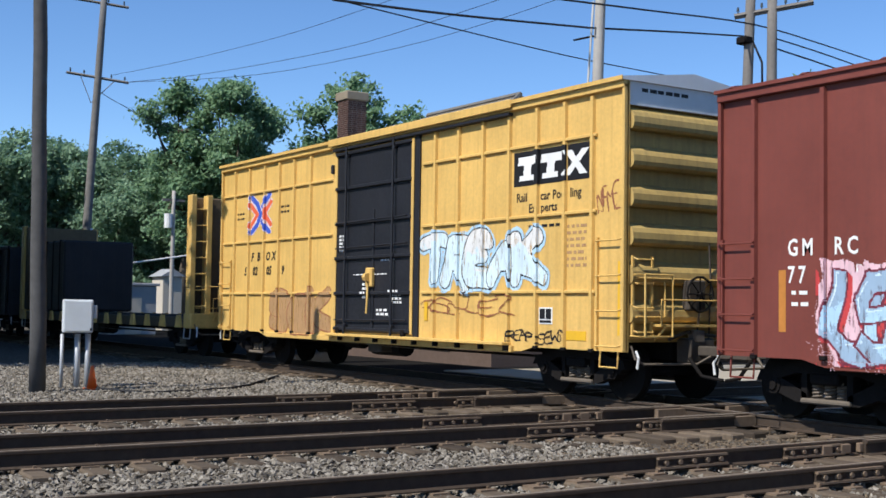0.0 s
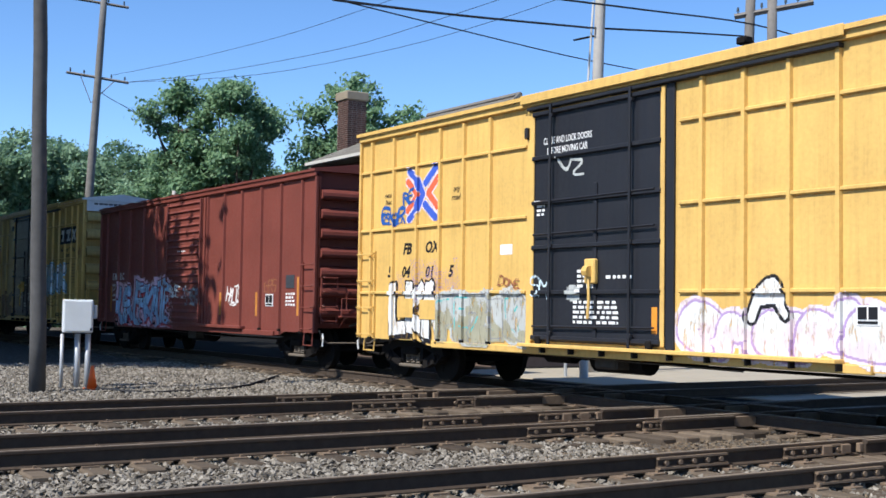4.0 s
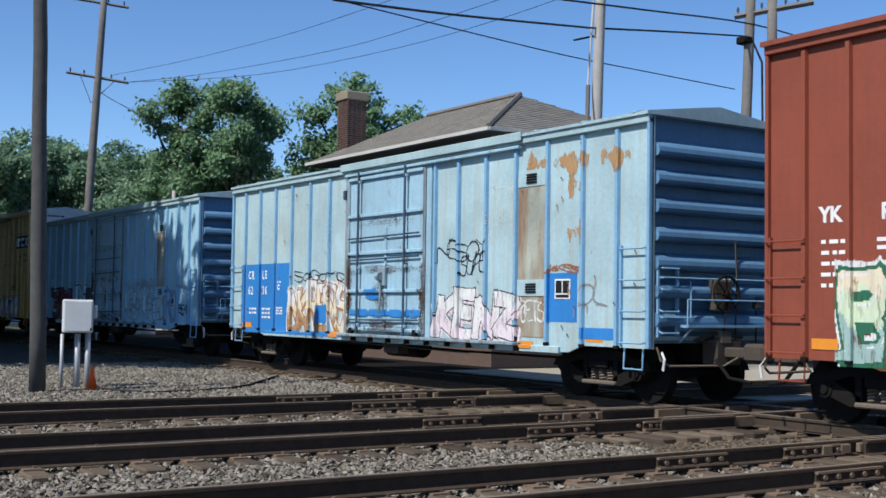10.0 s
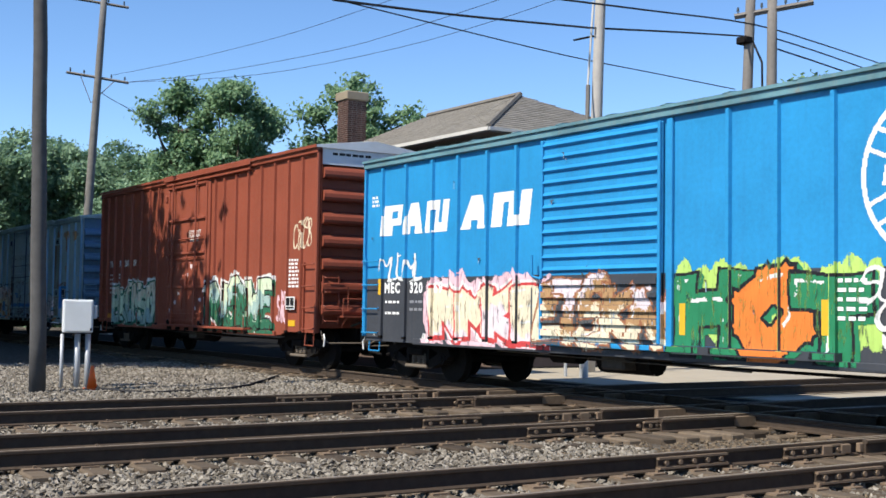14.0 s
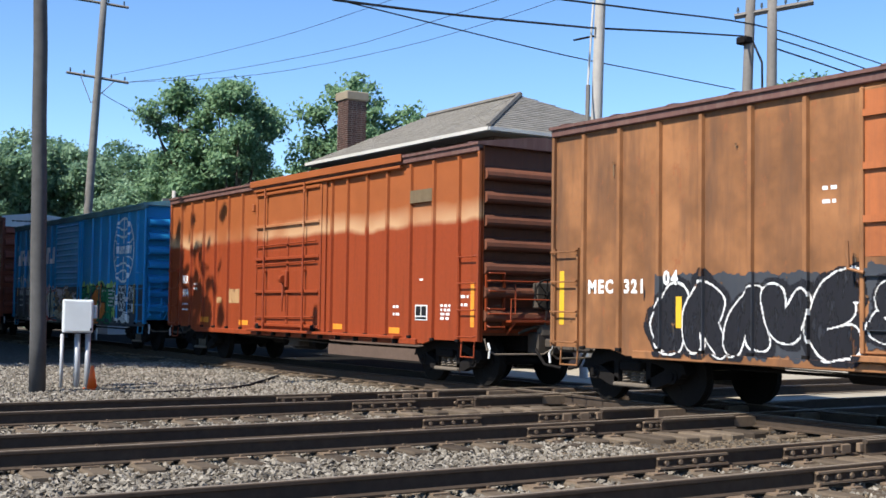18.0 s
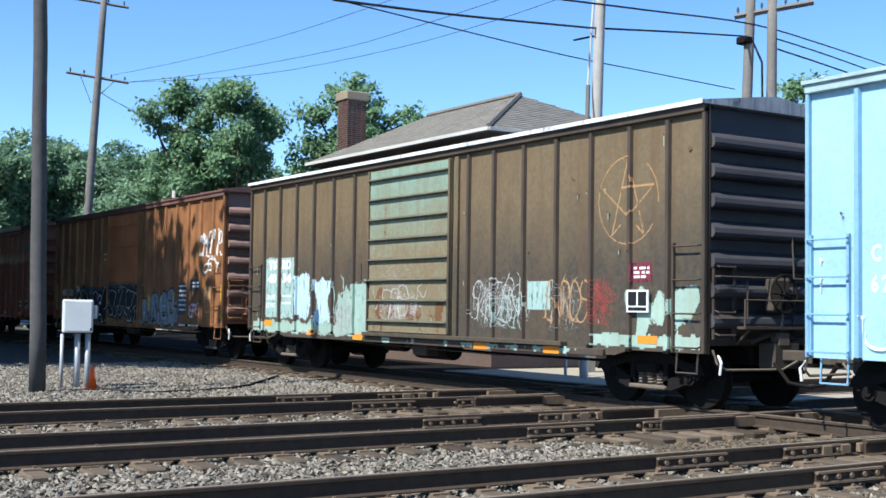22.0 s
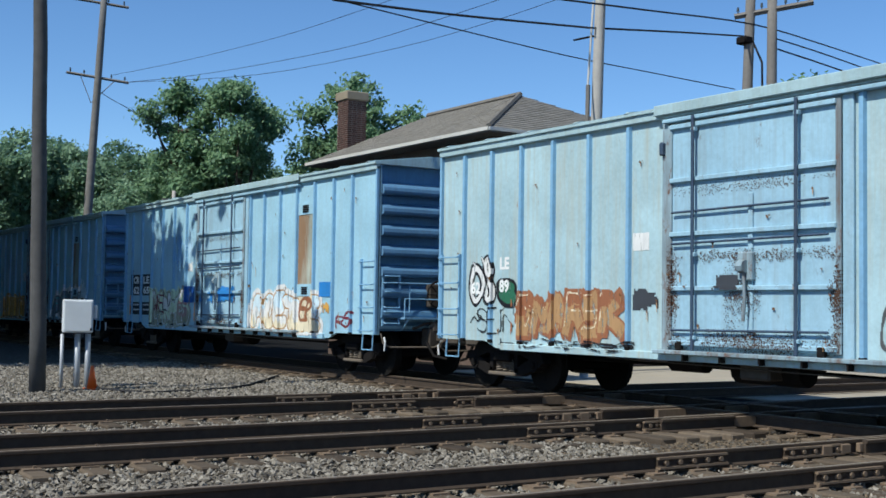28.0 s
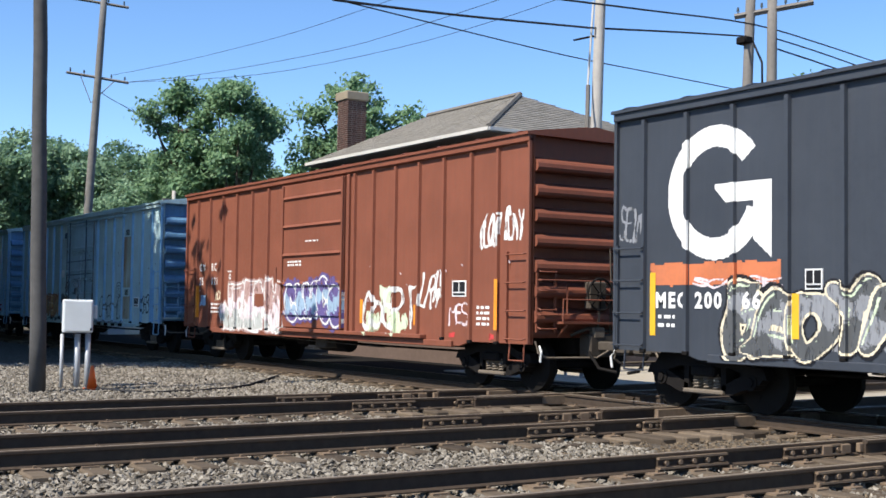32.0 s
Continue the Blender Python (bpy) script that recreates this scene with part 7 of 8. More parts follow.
def pebbles(name, label, count, x0, x1, y0, y1, size, z, mat, seed, keep=None):
    """Broken stones lying on the ground, too many to count."""
    rng = np.random.RandomState(seed)
    px, py = rng.uniform(x0, x1, count), rng.uniform(y0, y1, count)
    if keep:
        ok = keep(px, py)
        px, py = px[ok], py[ok]
    n = len(px)
    base = np.array([(1, 0, 0), (-1, 0, 0), (0, 1, 0), (0, -1, 0), (0, 0, 1), (0, 0, -1)], float)
    tri = np.array([(0, 2, 4), (2, 1, 4), (1, 3, 4), (3, 0, 4), (2, 0, 5), (1, 2, 5), (3, 1, 5), (0, 3, 5)])
    v = base[None] + rng.uniform(-0.45, 0.45, (n, 6, 3))
    v *= (size * rng.uniform(0.55, 1.25, (n, 1, 1)) * np.array([1, 0.85, 0.65]))
    a = rng.uniform(0, 6.28, n)
    ca, sa = np.cos(a)[:, None], np.sin(a)[:, None]
    tilt = rng.uniform(-0.6, 0.6, n)[:, None]
    vx, vz = v[..., 0] * np.cos(tilt) - v[..., 2] * np.sin(tilt), v[..., 0] * np.sin(tilt) + v[..., 2] * np.cos(tilt)
    out = np.stack([px[:, None] + vx * ca - v[..., 1] * sa, py[:, None] + vx * sa + v[..., 1] * ca, z + rng.uniform(-0.3, 0.45, (n, 1)) * size + vz], -1).reshape(-1, 3)
    faces = (np.arange(n)[:, None, None] * 6 + tri[None]).reshape(-1, 3)
    me = bpy.data.meshes.new(name)
    me.from_pydata(out.tolist(), [], faces.tolist())
    me.materials.append(mat)
    return tagged(new(name, me), label, "gravel", kind="stuff")


STONE = varied("ballast_stone", (0.10, 0.085, 0.065), (0.36, 0.325, 0.27), 0.9, 20, "island", bump=0.4)
STONE_BROWN = varied("brown_soiled_stone", (0.07, 0.052, 0.036), (0.2, 0.155, 0.105), 0.9, 20, "island", bump=0.4)
pebbles("ballast", "loose grey crushed-stone track ballast", 42000, -19.6, -6.6, 1.2, 13.2, 0.036, GZ + 0.018, STONE, 5, lambda x, y: y + 0.5 * np.sin(x * 3) < 10.5 + 0.8 * np.sin(x * 1.4 + 1))
pebbles("ballast", "brown soiled stones round the rail crossing", 22000, -19.6, -6.6, 5.0, 13.2, 0.034, GZ - 0.004, STONE_BROWN, 15, lambda x, y: y + 0.5 * np.sin(x * 5) > 9.7 + 0.8 * np.sin(x * 1.4 + 1))
pebbles("ballast", "loose grey crushed-stone bank beside the tracks", 30000, -34, -19.6, 3.5, 13.0, 0.042, GZ + 0.01, STONE, 6)
# Near-black stones: the shade beneath the cars painted into the ballast.
STONE_SHADED = varied("shade_dark_stone", (0.02, 0.018, 0.016), (0.07, 0.06, 0.05), 0.85, 20, "island", bump=0.4)
pebbles("ballast", "stones between the ties, darkened for the shade under the train", 11000, -40, -4, 13.2, 16.4, 0.04, GZ + 0.02, STONE_SHADED, 8)

# ---- beyond and beside the train ----
POLE_GREY = plain("sun_bleached_pole_wood", (0.185, 0.18, 0.172), 0.95, 0, 0.45, 5, 0.5)
POLE_DARK = plain("dark_creosoted_pole_wood", (0.08, 0.078, 0.076), 0.95, 0, 0.4, 6, 0.5)
POLE_WOOD = plain("weathered_pole_wood", (0.185, 0.172, 0.158), 0.9, 0, 0.35, 6, 0.5)
POLE_PALE = plain("pale_grey_pole_wood", (0.40, 0.38, 0.35), 0.9, 0, 0.2, 6, 0.4)
CONCRETE = plain("pale_concrete", (0.37, 0.325, 0.25), 0.9, 0, 0.12, 3, 0.2)
BRICK = varied("dark_red_brick", (0.085, 0.053, 0.045), (0.155, 0.092, 0.077), 0.9, 10, "object")
MORTAR = plain("grey_mortar", (0.26, 0.24, 0.22), 0.95, 0, 0.2, 9)
SHINGLE = varied("grey_brown_roof_shingle", (0.14, 0.13, 0.115), (0.18, 0.168, 0.15), 0.9, 6, "object")
FASCIA = plain("white_fascia_paint", (0.55, 0.54, 0.51), 0.6, 0, 0.08, 6)
SOFFIT = plain("grey_soffit_paint", (0.13, 0.13, 0.125), 0.8, 0, 0.1, 6)
WALL_BRICK = plain("brick_wall", (0.12, 0.085, 0.07), 0.9, 0, 0.25, 9)
GLASS = plain("dark_window_glass", (0.02, 0.025, 0.03), 0.08, 0, 0.1, 4, 0.0, 0.5)
INSULATOR = plain("dark_glass_insulator", (0.05, 0.06, 0.06), 0.3, 0, 0.2, 9)
WIRE = plain("dark_wire", (0.012, 0.012, 0.014), 0.7, 0, 0.1, 9)
CONE_ORANGE = plain("orange_cone_plastic", (0.85, 0.13, 0.02), 0.5, 0, 0.1, 9)
BOX_PAINT = plain("pale_grey_box_paint", (0.62, 0.65, 0.66), 0.5, 0.1, 0.06, 5, 0.05)
CAP = plain("stained_cap_concrete", (0.27, 0.23, 0.17), 0.9, 0, 0.2, 6)
BARK = plain("tree_bark", (0.10, 0.08, 0.06), 0.95, 0, 0.3, 6, 0.6)


def leaf_material(name, c0, c1):
    m, n, l, b = nodes_of(name)
    rnd = n.new("ShaderNodeNewGeometry").outputs["Random Per Island"]
    c = blend(n, l, rnd, c0, c1)
    c = blend(n, l, ramp(n, l, noisy(n, l, coords(n, l), 0.5, 3), [(0.35, 0.0), (0.7, 0.3)]), c, scaled(c0, 0.8))
    l.new(c, b.inputs["Base Color"])
    b.inputs["Roughness"].default_value = 0.55
    b.inputs["Specular IOR Level"].default_value = 0.25
    b.inputs["Subsurface Weight"].default_value = 0.0
    b.inputs["Transmission Weight"].default_value = 0.0
    tr = n.new("ShaderNodeBsdfTranslucent")
    l.new(c, tr.inputs["Color"])
    mx = n.new("ShaderNodeMixShader")
    mx.inputs[0].default_value = 0.4
    l.new(b.outputs[0], mx.inputs[1])
    l.new(tr.outputs[0], mx.inputs[2])
    l.new(mx.outputs[0], n["Material Output"].inputs["Surface"])
    return m


LEAF = leaf_material("broad_leaf", (0.1, 0.2, 0.105), (0.27, 0.41, 0.22))
LEAF_DARK = leaf_material("dark_leaf", (0.115, 0.215, 0.13), (0.29, 0.42, 0.26))

# trackside box on posts, cone, near pole
def utility_pole(label, base, top, r0, r1, mat):
    p = thing("utility_pole", label, "utility pole", base, "utility poles")
    d = Vector(top) - Vector(base)
    rng = random.Random(int(r0 * 1000))
    path = [d * (i / 7) + Vector((rng.uniform(-0.01, 0.01), rng.uniform(-0.01, 0.01), 0)) for i in range(8)]
    part("pole", Shape().tube(path, r0, 14, 0, r1), mat, p, smooth=True)
    return p


def cross_arm(p, base, a, b, thick=0.06, brace_to=None, pins=5):
    """A wooden arm from a to b with insulators and two flat braces."""
    a, b, base = Vector(a) - Vector(base), Vector(b) - Vector(base), Vector(base)
    arm = part("cross_arm", Shape().tube([a, b], thick, 4), POLE_WOOD, p)
    for i in range(pins):
        q = a.lerp(b, (i + 0.3) / (pins - 0.4))
        part("insulator", Shape().tube([q, q + Vector((0, 0, thick + 0.08))], 0.02, 5).tube([q + Vector((0, 0, thick + 0.06)), q + Vector((0, 0, thick + 0.2))], 0.05, 8, 0, 0.03), INSULATOR, arm)
    if brace_to is not None:
        m = Vector(brace_to) - base
        for k in (0.22, 0.78):
            part("brace", Shape().tube([a.lerp(b, k), m], 0.02, 4), POLE_WOOD, arm)


utility_pole("weathered brown wooden utility pole standing in ballast", (-23.32, 6.2, GZ - 0.1), (-23.38, 6.02, 8.9), 0.155, 0.12, POLE_DARK)
b2 = (-59.45, 17.7, GZ - 0.1)
p2 = utility_pole("leaning grey wooden utility pole with two cross arms", b2, (-59.18, 18.45, 17.6), 0.24, 0.15, POLE_GREY)
cross_arm(p2, b2, (-59.68, 16.79, 12.73), (-58.81, 19.64, 12.39), 0.07, (-59.36, 17.95, 11.3), 5)
cross_arm(p2, b2, (-59.64, 16.94, 16.42), (-58.84, 19.55, 16.16), 0.07, None, 4)
b3 = (-25.25, 21.2, GZ - 0.1)
p3 = utility_pole("pale grey wooden utility pole with a white conduit", b3, (-25.1, 21.43, 11.5), 0.17, 0.14, POLE_PALE)
part("conduit", Shape().tube([(-0.14, -0.14, 0.2), (-0.06, -0.06, 7.9), (0.0, 0.06, 10.2)], 0.03, 6), FASCIA, p3, "thin white conduit")
part("conduit_guard", Shape().tube([(-0.14, -0.13, 0.2), (-0.06, -0.05, 7.9)], 0.06, 6), POLE_WOOD, p3)
part("bracket", Shape().tube([(-0.4, -0.3, 9.15), (0.05, 0.1, 9.25)], 0.03, 5), STEEL_DARK, p3)
b4 = (-28.75, 30.6, GZ - 0.1)
p4 = utility_pole("tall weathered wooden utility pole of a pair", b4, (-28.46, 30.9, 12.9), 0.2, 0.16, POLE_WOOD)
b5 = (-27.98, 31.3, GZ - 0.1)
p5 = utility_pole("tall weathered wooden utility pole carrying a cross arm", b5, (-27.95, 31.35, 12.2), 0.2, 0.16, POLE_WOOD)
cross_arm(p5, b5, (-28.86, 30.51, 11.46), (-26.94, 32.22, 11.83), 0.1, None, 7)
part("cable_drop", Shape().tube([(-0.1, -0.25, 6.5), (-0.12, -0.28, 10.2), (-0.45, -0.4, 11.0)], 0.04, 5), WIRE, p5)
part("clamp", Shape().cbox(-0.05, 0.4, -0.1, 0.3, 10.85, 11.1, 0.04), STEEL_DARK, p4)


def wire(label, pts, r):
    path = []
    pts = [Vector(q) for q in pts]
    for i in range(len(pts) - 1):
        p0, p1, p2_, p3_ = pts[max(0, i - 1)], pts[i], pts[i + 1], pts[min(len(pts) - 1, i + 2)]
        for k in range(4):
            t = k / 4
            path.append(0.5 * ((2 * p1) + (p2_ - p0) * t + (2 * p0 - 5 * p1 + 4 * p2_ - p3_) * t * t + (3 * p1 - p0 - 3 * p2_ + p3_) * t ** 3))
    path.append(pts[-1])
    return thing("overhead_wire", label, "overhead wire", group="overhead wires", shape=Shape().tube(path, r, 5), material=WIRE)


wire("thick dark overhead cable between poles", [[-21.23, 11.18, 7.52], [-23.37, 15.42, 8.26], [-25.22, 20.65, 9.06], [-25.14, 21.37, 9.1], [-26.6, 25.72, 9.86], [-28.37, 30.43, 10.7]], 0.03)
wire("dark overhead cable between poles", [[-23.61, 18.51, 9.17], [-25.71, 23.75, 10.05], [-28.25, 30.67, 11.12], [-31.91, 38.49, 12.15], [-36.5, 50.12, 13.13]], 0.028)
wire("thin dark overhead wire", [[-30.08, 15.84, 10.09], [-31.26, 19.8, 10.2], [-33.52, 26.94, 10.47], [-34.52, 31.9, 10.61], [-35.72, 37.79, 10.79]], 0.022)
wire("thin dark overhead wire", [[-58.09, 18.61, 12.56], [-54.14, 20.81, 12.91], [-47.87, 22.75, 13.19], [-42.81, 23.84, 13.48], [-40.41, 24.01, 13.5]], 0.011)
wire("thin dark overhead wire", [[-58.86, 19.49, 12.41], [-53.75, 21.79, 12.35], [-45.88, 24.48, 12.5], [-40.55, 25.68, 12.81], [-36.37, 26.51, 13.11]], 0.012)
wire("thin dark overhead wire", [[-58.86, 19.49, 12.41], [-51.9, 23.56, 12.22], [-43.83, 26.08, 12.38], [-38.23, 27.34, 12.71], [-35.09, 28.17, 13.1]], 0.012)
wire("dark overhead cable running from the pole pair", [[-27.88, 31.41, 10.67], [-29.68, 36.44, 11.0], [-32.97, 45.27, 11.5]], 0.026)
wire("dark overhead cable running from the pole pair", [[-27.88, 31.41, 10.33], [-29.2, 35.54, 10.49], [-31.3, 41.53, 10.76]], 0.03)
wire("dark drop wire from the leaning pole", [[-59.3, 18.11, 12.07], [-61.02, 19.29, 11.96], [-63.61, 21.03, 12.01], [-67.95, 23.82, 12.15], [-74.63, 28.81, 12.55]], 0.02)
jb = thing("junction_box", "pale grey metal junction box on three posts", "junction box", (-24.2, 7.2, GZ), rz=radians(-13))
part("cabinet", Shape().cbox(-0.32, 0.0, -0.3, 0.28, 1.1, 1.76, 0.02), BOX_PAINT, jb)
part("cabinet_door", Shape().cbox(0.0, 0.02, -0.27, 0.25, 1.13, 1.73, 0.008), BOX_PAINT, jb)
part("latch", Shape().cbox(0.02, 0.05, 0.22, 0.26, 1.15, 1.2, 0.005), STEEL_DARK, jb)
part("conduit_box", Shape().cbox(-0.2, -0.02, 0.28, 0.36, 1.38, 1.65, 0.02), GALV, jb)
for y, r in ((-0.3, 0.035), (0.0, 0.06), (0.2, 0.055)):
    part("post", Shape().tube([(-0.16 if y > -0.2 else -0.05, y, -0.15), (-0.16 if y > -0.2 else -0.05, y, 1.08)], r, 10), GALV, jb, smooth=True)
cone = thing("traffic_cone", "small orange plastic traffic cone on ballast", "traffic cone", (-23.55, 7.3, GZ + 0.02))
part("base", Shape().cbox(-0.13, 0.13, -0.13, 0.13, 0, 0.03, 0.01), CONE_ORANGE, cone)
part("body", Shape().tube([(0, 0, 0.03), (0, 0, 0.46)], 0.1, 16, 0, 0.028), CONE_ORANGE, cone, smooth=True)
# Thin black tube winding over the ballast from the cone to the train.
cb = Shape().tube([(-23.4, 7.35, GZ + 0.05), (-22.2, 7.9, GZ + 0.03), (-22.43, 9.02, GZ + 0.03), (-22.8, 9.9, GZ + 0.04), (-23.35, 10.5, GZ + 0.05), (-24.6, 11.4, GZ + 0.05), (-26.2, 12.5, GZ + 0.04), (-27.5, 13.3, GZ + 0.02)], 0.03, 6)
thing("ground_line", "thin black line lying across the ballast", "cable", shape=cb, material=WIRE)

# pale apron, bollards and the station house behind the train
ap = thing("pavement", "pale sunlit concrete apron behind the train", "pavement", (0, 0, 0), kind="structure")
k = 0
slab = Shape().cbox(0, 2.46, 0, 3.96, GZ - 0.1, GZ + 0.05, 0.012).mesh("slab", CONCRETE)
for x in (-27.3, -24.83, -22.36, -19.89, -17.42):
    for j in range(3):
        part("slab", slab, None, ap, at=(x, 17.9 + j * 3.98, 0))
# Asphalt coloured almost black so that it carries the train's shadow.
ASPHALT = plain("shade_dark_asphalt", (0.016, 0.0155, 0.015), 0.95, 0, 0.25, 7, 0.3, 0.02)
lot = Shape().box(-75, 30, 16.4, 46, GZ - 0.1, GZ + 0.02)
thing("road", "asphalt yard behind the train, darkened for the train's shade", "road", kind="structure", shape=lot, material=ASPHALT)
for x, y, r, hgt in ((-23.1, 19.25, 0.11, 1.15), (-23.75, 19.2, 0.04, 1.3)):
    thing("bollard", "grey steel post set in the concrete apron", "bollard", (x, y, GZ + 0.02), "posts on the apron", shape=Shape().tube([(0, 0, 0), (0, 0, hgt - 0.03), (0, 0, hgt)], r, 12), material=GALV)

HX0, HX1, HY0, HY1, EAVE = -39.5, -28.05, 19.8, 28.2, 6.6
house = thing("station_house", "two-storey brick house with hipped grey shingle roof and white eaves", "house", (0, 0, 0))
wx0, wx1, wy0, wy1 = HX0 + 0.7, HX1 - 0.7, HY0 + 0.7, HY1 - 0.7
for nm, bx in (("wall", (wx0, wx1, wy0, wy0 + 0.3)), ("wall", (wx0, wx1, wy1 - 0.3, wy1)), ("wall", (wx0, wx0 + 0.3, wy0 + 0.3, wy1 - 0.3)), ("wall", (wx1 - 0.3, wx1, wy0 + 0.3, wy1 - 0.3))):
    part(nm, Shape().box(*bx, GZ, EAVE - 0.1), WALL_BRICK, house)
for x in (-37, -33.8, -30.6):
    for z in (0.8, 3.9):
        w = part("window", Shape().cbox(x - 0.55, x + 0.55, wy0 - 0.05, wy0 + 0.05, z, z + 1.7, 0.02), FASCIA, house)
        for a in (0, 1):
            part("pane", Shape().box(x - 0.47, x + 0.47, wy0 - 0.06, wy0 - 0.052, z + 0.08 + a * 0.8, z + 0.82 + a * 0.8), GLASS, w)
for y in (22.5, 25.5):
    w = part("window", Shape().cbox(wx1 - 0.05, wx1 + 0.05, y - 0.55, y + 0.55, 3.9, 5.6, 0.02), FASCIA, house)
    part("pane", Shape().box(wx1 + 0.052, wx1 + 0.06, y - 0.47, y + 0.47, 3.98, 5.52), GLASS, w)
part("soffit", Shape().box(HX0 + 0.03, HX1 - 0.03, HY0 + 0.03, HY1 - 0.03, EAVE - 0.12, EAVE - 0.06), SOFFIT, house)
for nm, bx in (("fascia", (HX0, HX1, HY0 - 0.03, HY0 + 0.02)), ("fascia", (HX0, HX1, HY1 - 0.02, HY1 + 0.03)), ("fascia", (HX0 - 0.03, HX0 + 0.02, HY0 + 0.02, HY1 - 0.02)), ("fascia", (HX1 - 0.02, HX1 + 0.03, HY0 + 0.02, HY1 - 0.02))):
    part(nm, Shape().box(*bx, EAVE - 0.08, EAVE + 0.02), FASCIA, house)
RY, RZ, RX0, RX1 = 24.0, 8.53, -37.9, -32.2
roof = part("roof", Shape().add([(HX0, HY0, EAVE), (HX1, HY0, EAVE), (HX1, HY1, EAVE), (HX0, HY1, EAVE), (RX0, RY, RZ), (RX1, RY, RZ)],
                                [(0, 1, 5, 4), (1, 2, 5), (2, 3, 4, 5), (3, 0, 4), (3, 2, 1, 0)]), SHINGLE, house)
# courses of shingles on the two slopes that face the track; each tile lies a little differently
TILE = varied("grey_slate_roof_tile", (0.17, 0.16, 0.142), (0.225, 0.213, 0.19), 0.9, 6, "island")
rng_roof = random.Random(5)
tiles = Shape()


def tile_course(p0, p1, q0, q1, drop, stagger):
    """One course from p0 to p1 at its lower edge and q0 to q1 at its upper edge."""
    n = max(1, int((p1 - p0).length / 0.3))
    for k in range(n):
        a, b = max(0.0, (k - stagger) / n), min(1.0, (k + 1 - stagger) / n)
        lift = Vector((0, 0, rng_roof.uniform(0.022, 0.03)))
        low_a, low_b, up_a, up_b = p0.lerp(p1, a) + lift, p0.lerp(p1, b) + lift, q0.lerp(q1, a) + Vector((0, 0, 0.008)), q0.lerp(q1, b) + Vector((0, 0, 0.008))
        tiles.add([low_a, low_b, up_b, up_a, low_a - Vector((0, 0, drop)), low_b - Vector((0, 0, drop))], [(0, 1, 2, 3), (4, 5, 1, 0)])


for i in range(20):
    t0, t1 = i / 20, (i + 1) / 20
    z0, z1 = EAVE + (RZ - EAVE) * t0, EAVE + (RZ - EAVE) * t1
    y0, y1 = HY0 + (RY - HY0) * t0, HY0 + (RY - HY0) * t1
    a0, a1, b0, b1 = HX0 + (RX0 - HX0) * t0, HX0 + (RX0 - HX0) * t1, HX1 + (RX1 - HX1) * t0, HX1 + (RX1 - HX1) * t1
    c0, c1 = HY1 + (RY - HY1) * t0, HY1 + (RY - HY1) * t1
    tile_course(Vector((a0, y0, z0)), Vector((b0, y0, z0)), Vector((a1, y1, z1)), Vector((b1, y1, z1)), 0.03, 0.5 * (i % 2))
    tile_course(Vector((b0, y0, z0)), Vector((b0, c0, z0)), Vector((b1, y1, z1)), Vector((b1, c1, z1)), 0.03, 0.5 * (i % 2))
    part("hip_cap", Shape().tube([(b0, y0, z0 + 0.04), (b1, y1, z1 + 0.05)], 0.08, 5), SHINGLE, roof)
tagged(part("shingle", tiles, TILE, roof, "grey slate tiles in uneven courses"), kind="stuff")
part("ridge_cap", Shape().tube([(RX0, RY, RZ + 0.03), (RX1, RY, RZ + 0.03)], 0.1, 5), SHINGLE, roof)
ch = part("chimney", Shape().box(-39.58, -38.82, 21.12, 21.88, GZ, 9.0), MORTAR, house, "dark red brick chimney with a concrete cap")
course = 0
bm_l = Shape().cbox(-0.09, 0.09, 0, 0.02, 0, 0.058, 0.006).mesh("brick", BRICK)
z = 6.6
while z < 9.0:
    off = 0.1 if course % 2 else 0.0
    for i in range(4):
        o = part("brick", bm_l, None, ch, at=(-39.48 + i * 0.2 + off * 0.5, 21.102, z))
        o = part("brick", bm_l, None, ch, at=(-38.80, 21.22 + i * 0.2 - off * 0.3, z))
        o.rotation_euler = (0, 0, math.pi / 2)
    z += 0.075
    course += 1
part("chimney_cap", Shape().cbox(-39.66, -38.74, 21.04, 21.96, 9.0, 9.32, 0.03), CAP, ch)


# ---- trees ----
def leaf_cloud(blobs, count, size, seed, mat, name="crown"):
    """A crown: leaves round many uneven clumps."""
    rng = np.random.RandomState(seed)
    blobs = np.array(blobs)
    w = blobs[:, 3] ** 2
    # small clumps on the skin of the big blobs
    nc = max(12, count // 60)
    which = rng.choice(len(blobs), nc, p=w / w.sum())
    d = rng.normal(size=(nc, 3))
    d /= np.linalg.norm(d, axis=1)[:, None]
    cc = blobs[which, :3] + d * (blobs[which, 3] * rng.uniform(0.55, 1.05, nc))[:, None] * np.array([1, 1, 0.85])
    cr = rng.uniform(0.4, 1.0, nc) * size * 4.6
    k = rng.randint(0, nc, count)
    p = cc[k] + np.clip(rng.normal(size=(count, 3)), -2.0, 2.0) * cr[k][:, None] * np.array([0.55, 0.55, 0.4])
    nrm = rng.normal(size=(count, 3)) * 0.6 + np.array([0.15, -0.5, 0.6])
    a = np.cross(nrm, rng.normal(size=(count, 3)))
    a /= np.linalg.norm(a, axis=1)[:, None]
    b = np.cross(a, nrm)
    b /= np.linalg.norm(b, axis=1)[:, None]
    s = size * rng.uniform(0.5, 1.1, count)[:, None]
    v = np.stack([p - a * s, p + b * s * 0.55, p + a * s, p - b * s * 0.55], 1).reshape(-1, 3)
    f = np.arange(count * 4).reshape(-1, 4)
    me = bpy.data.meshes.new(name)
    me.from_pydata(v.tolist(), [], f.tolist())
    me.materials.append(mat)
    return me


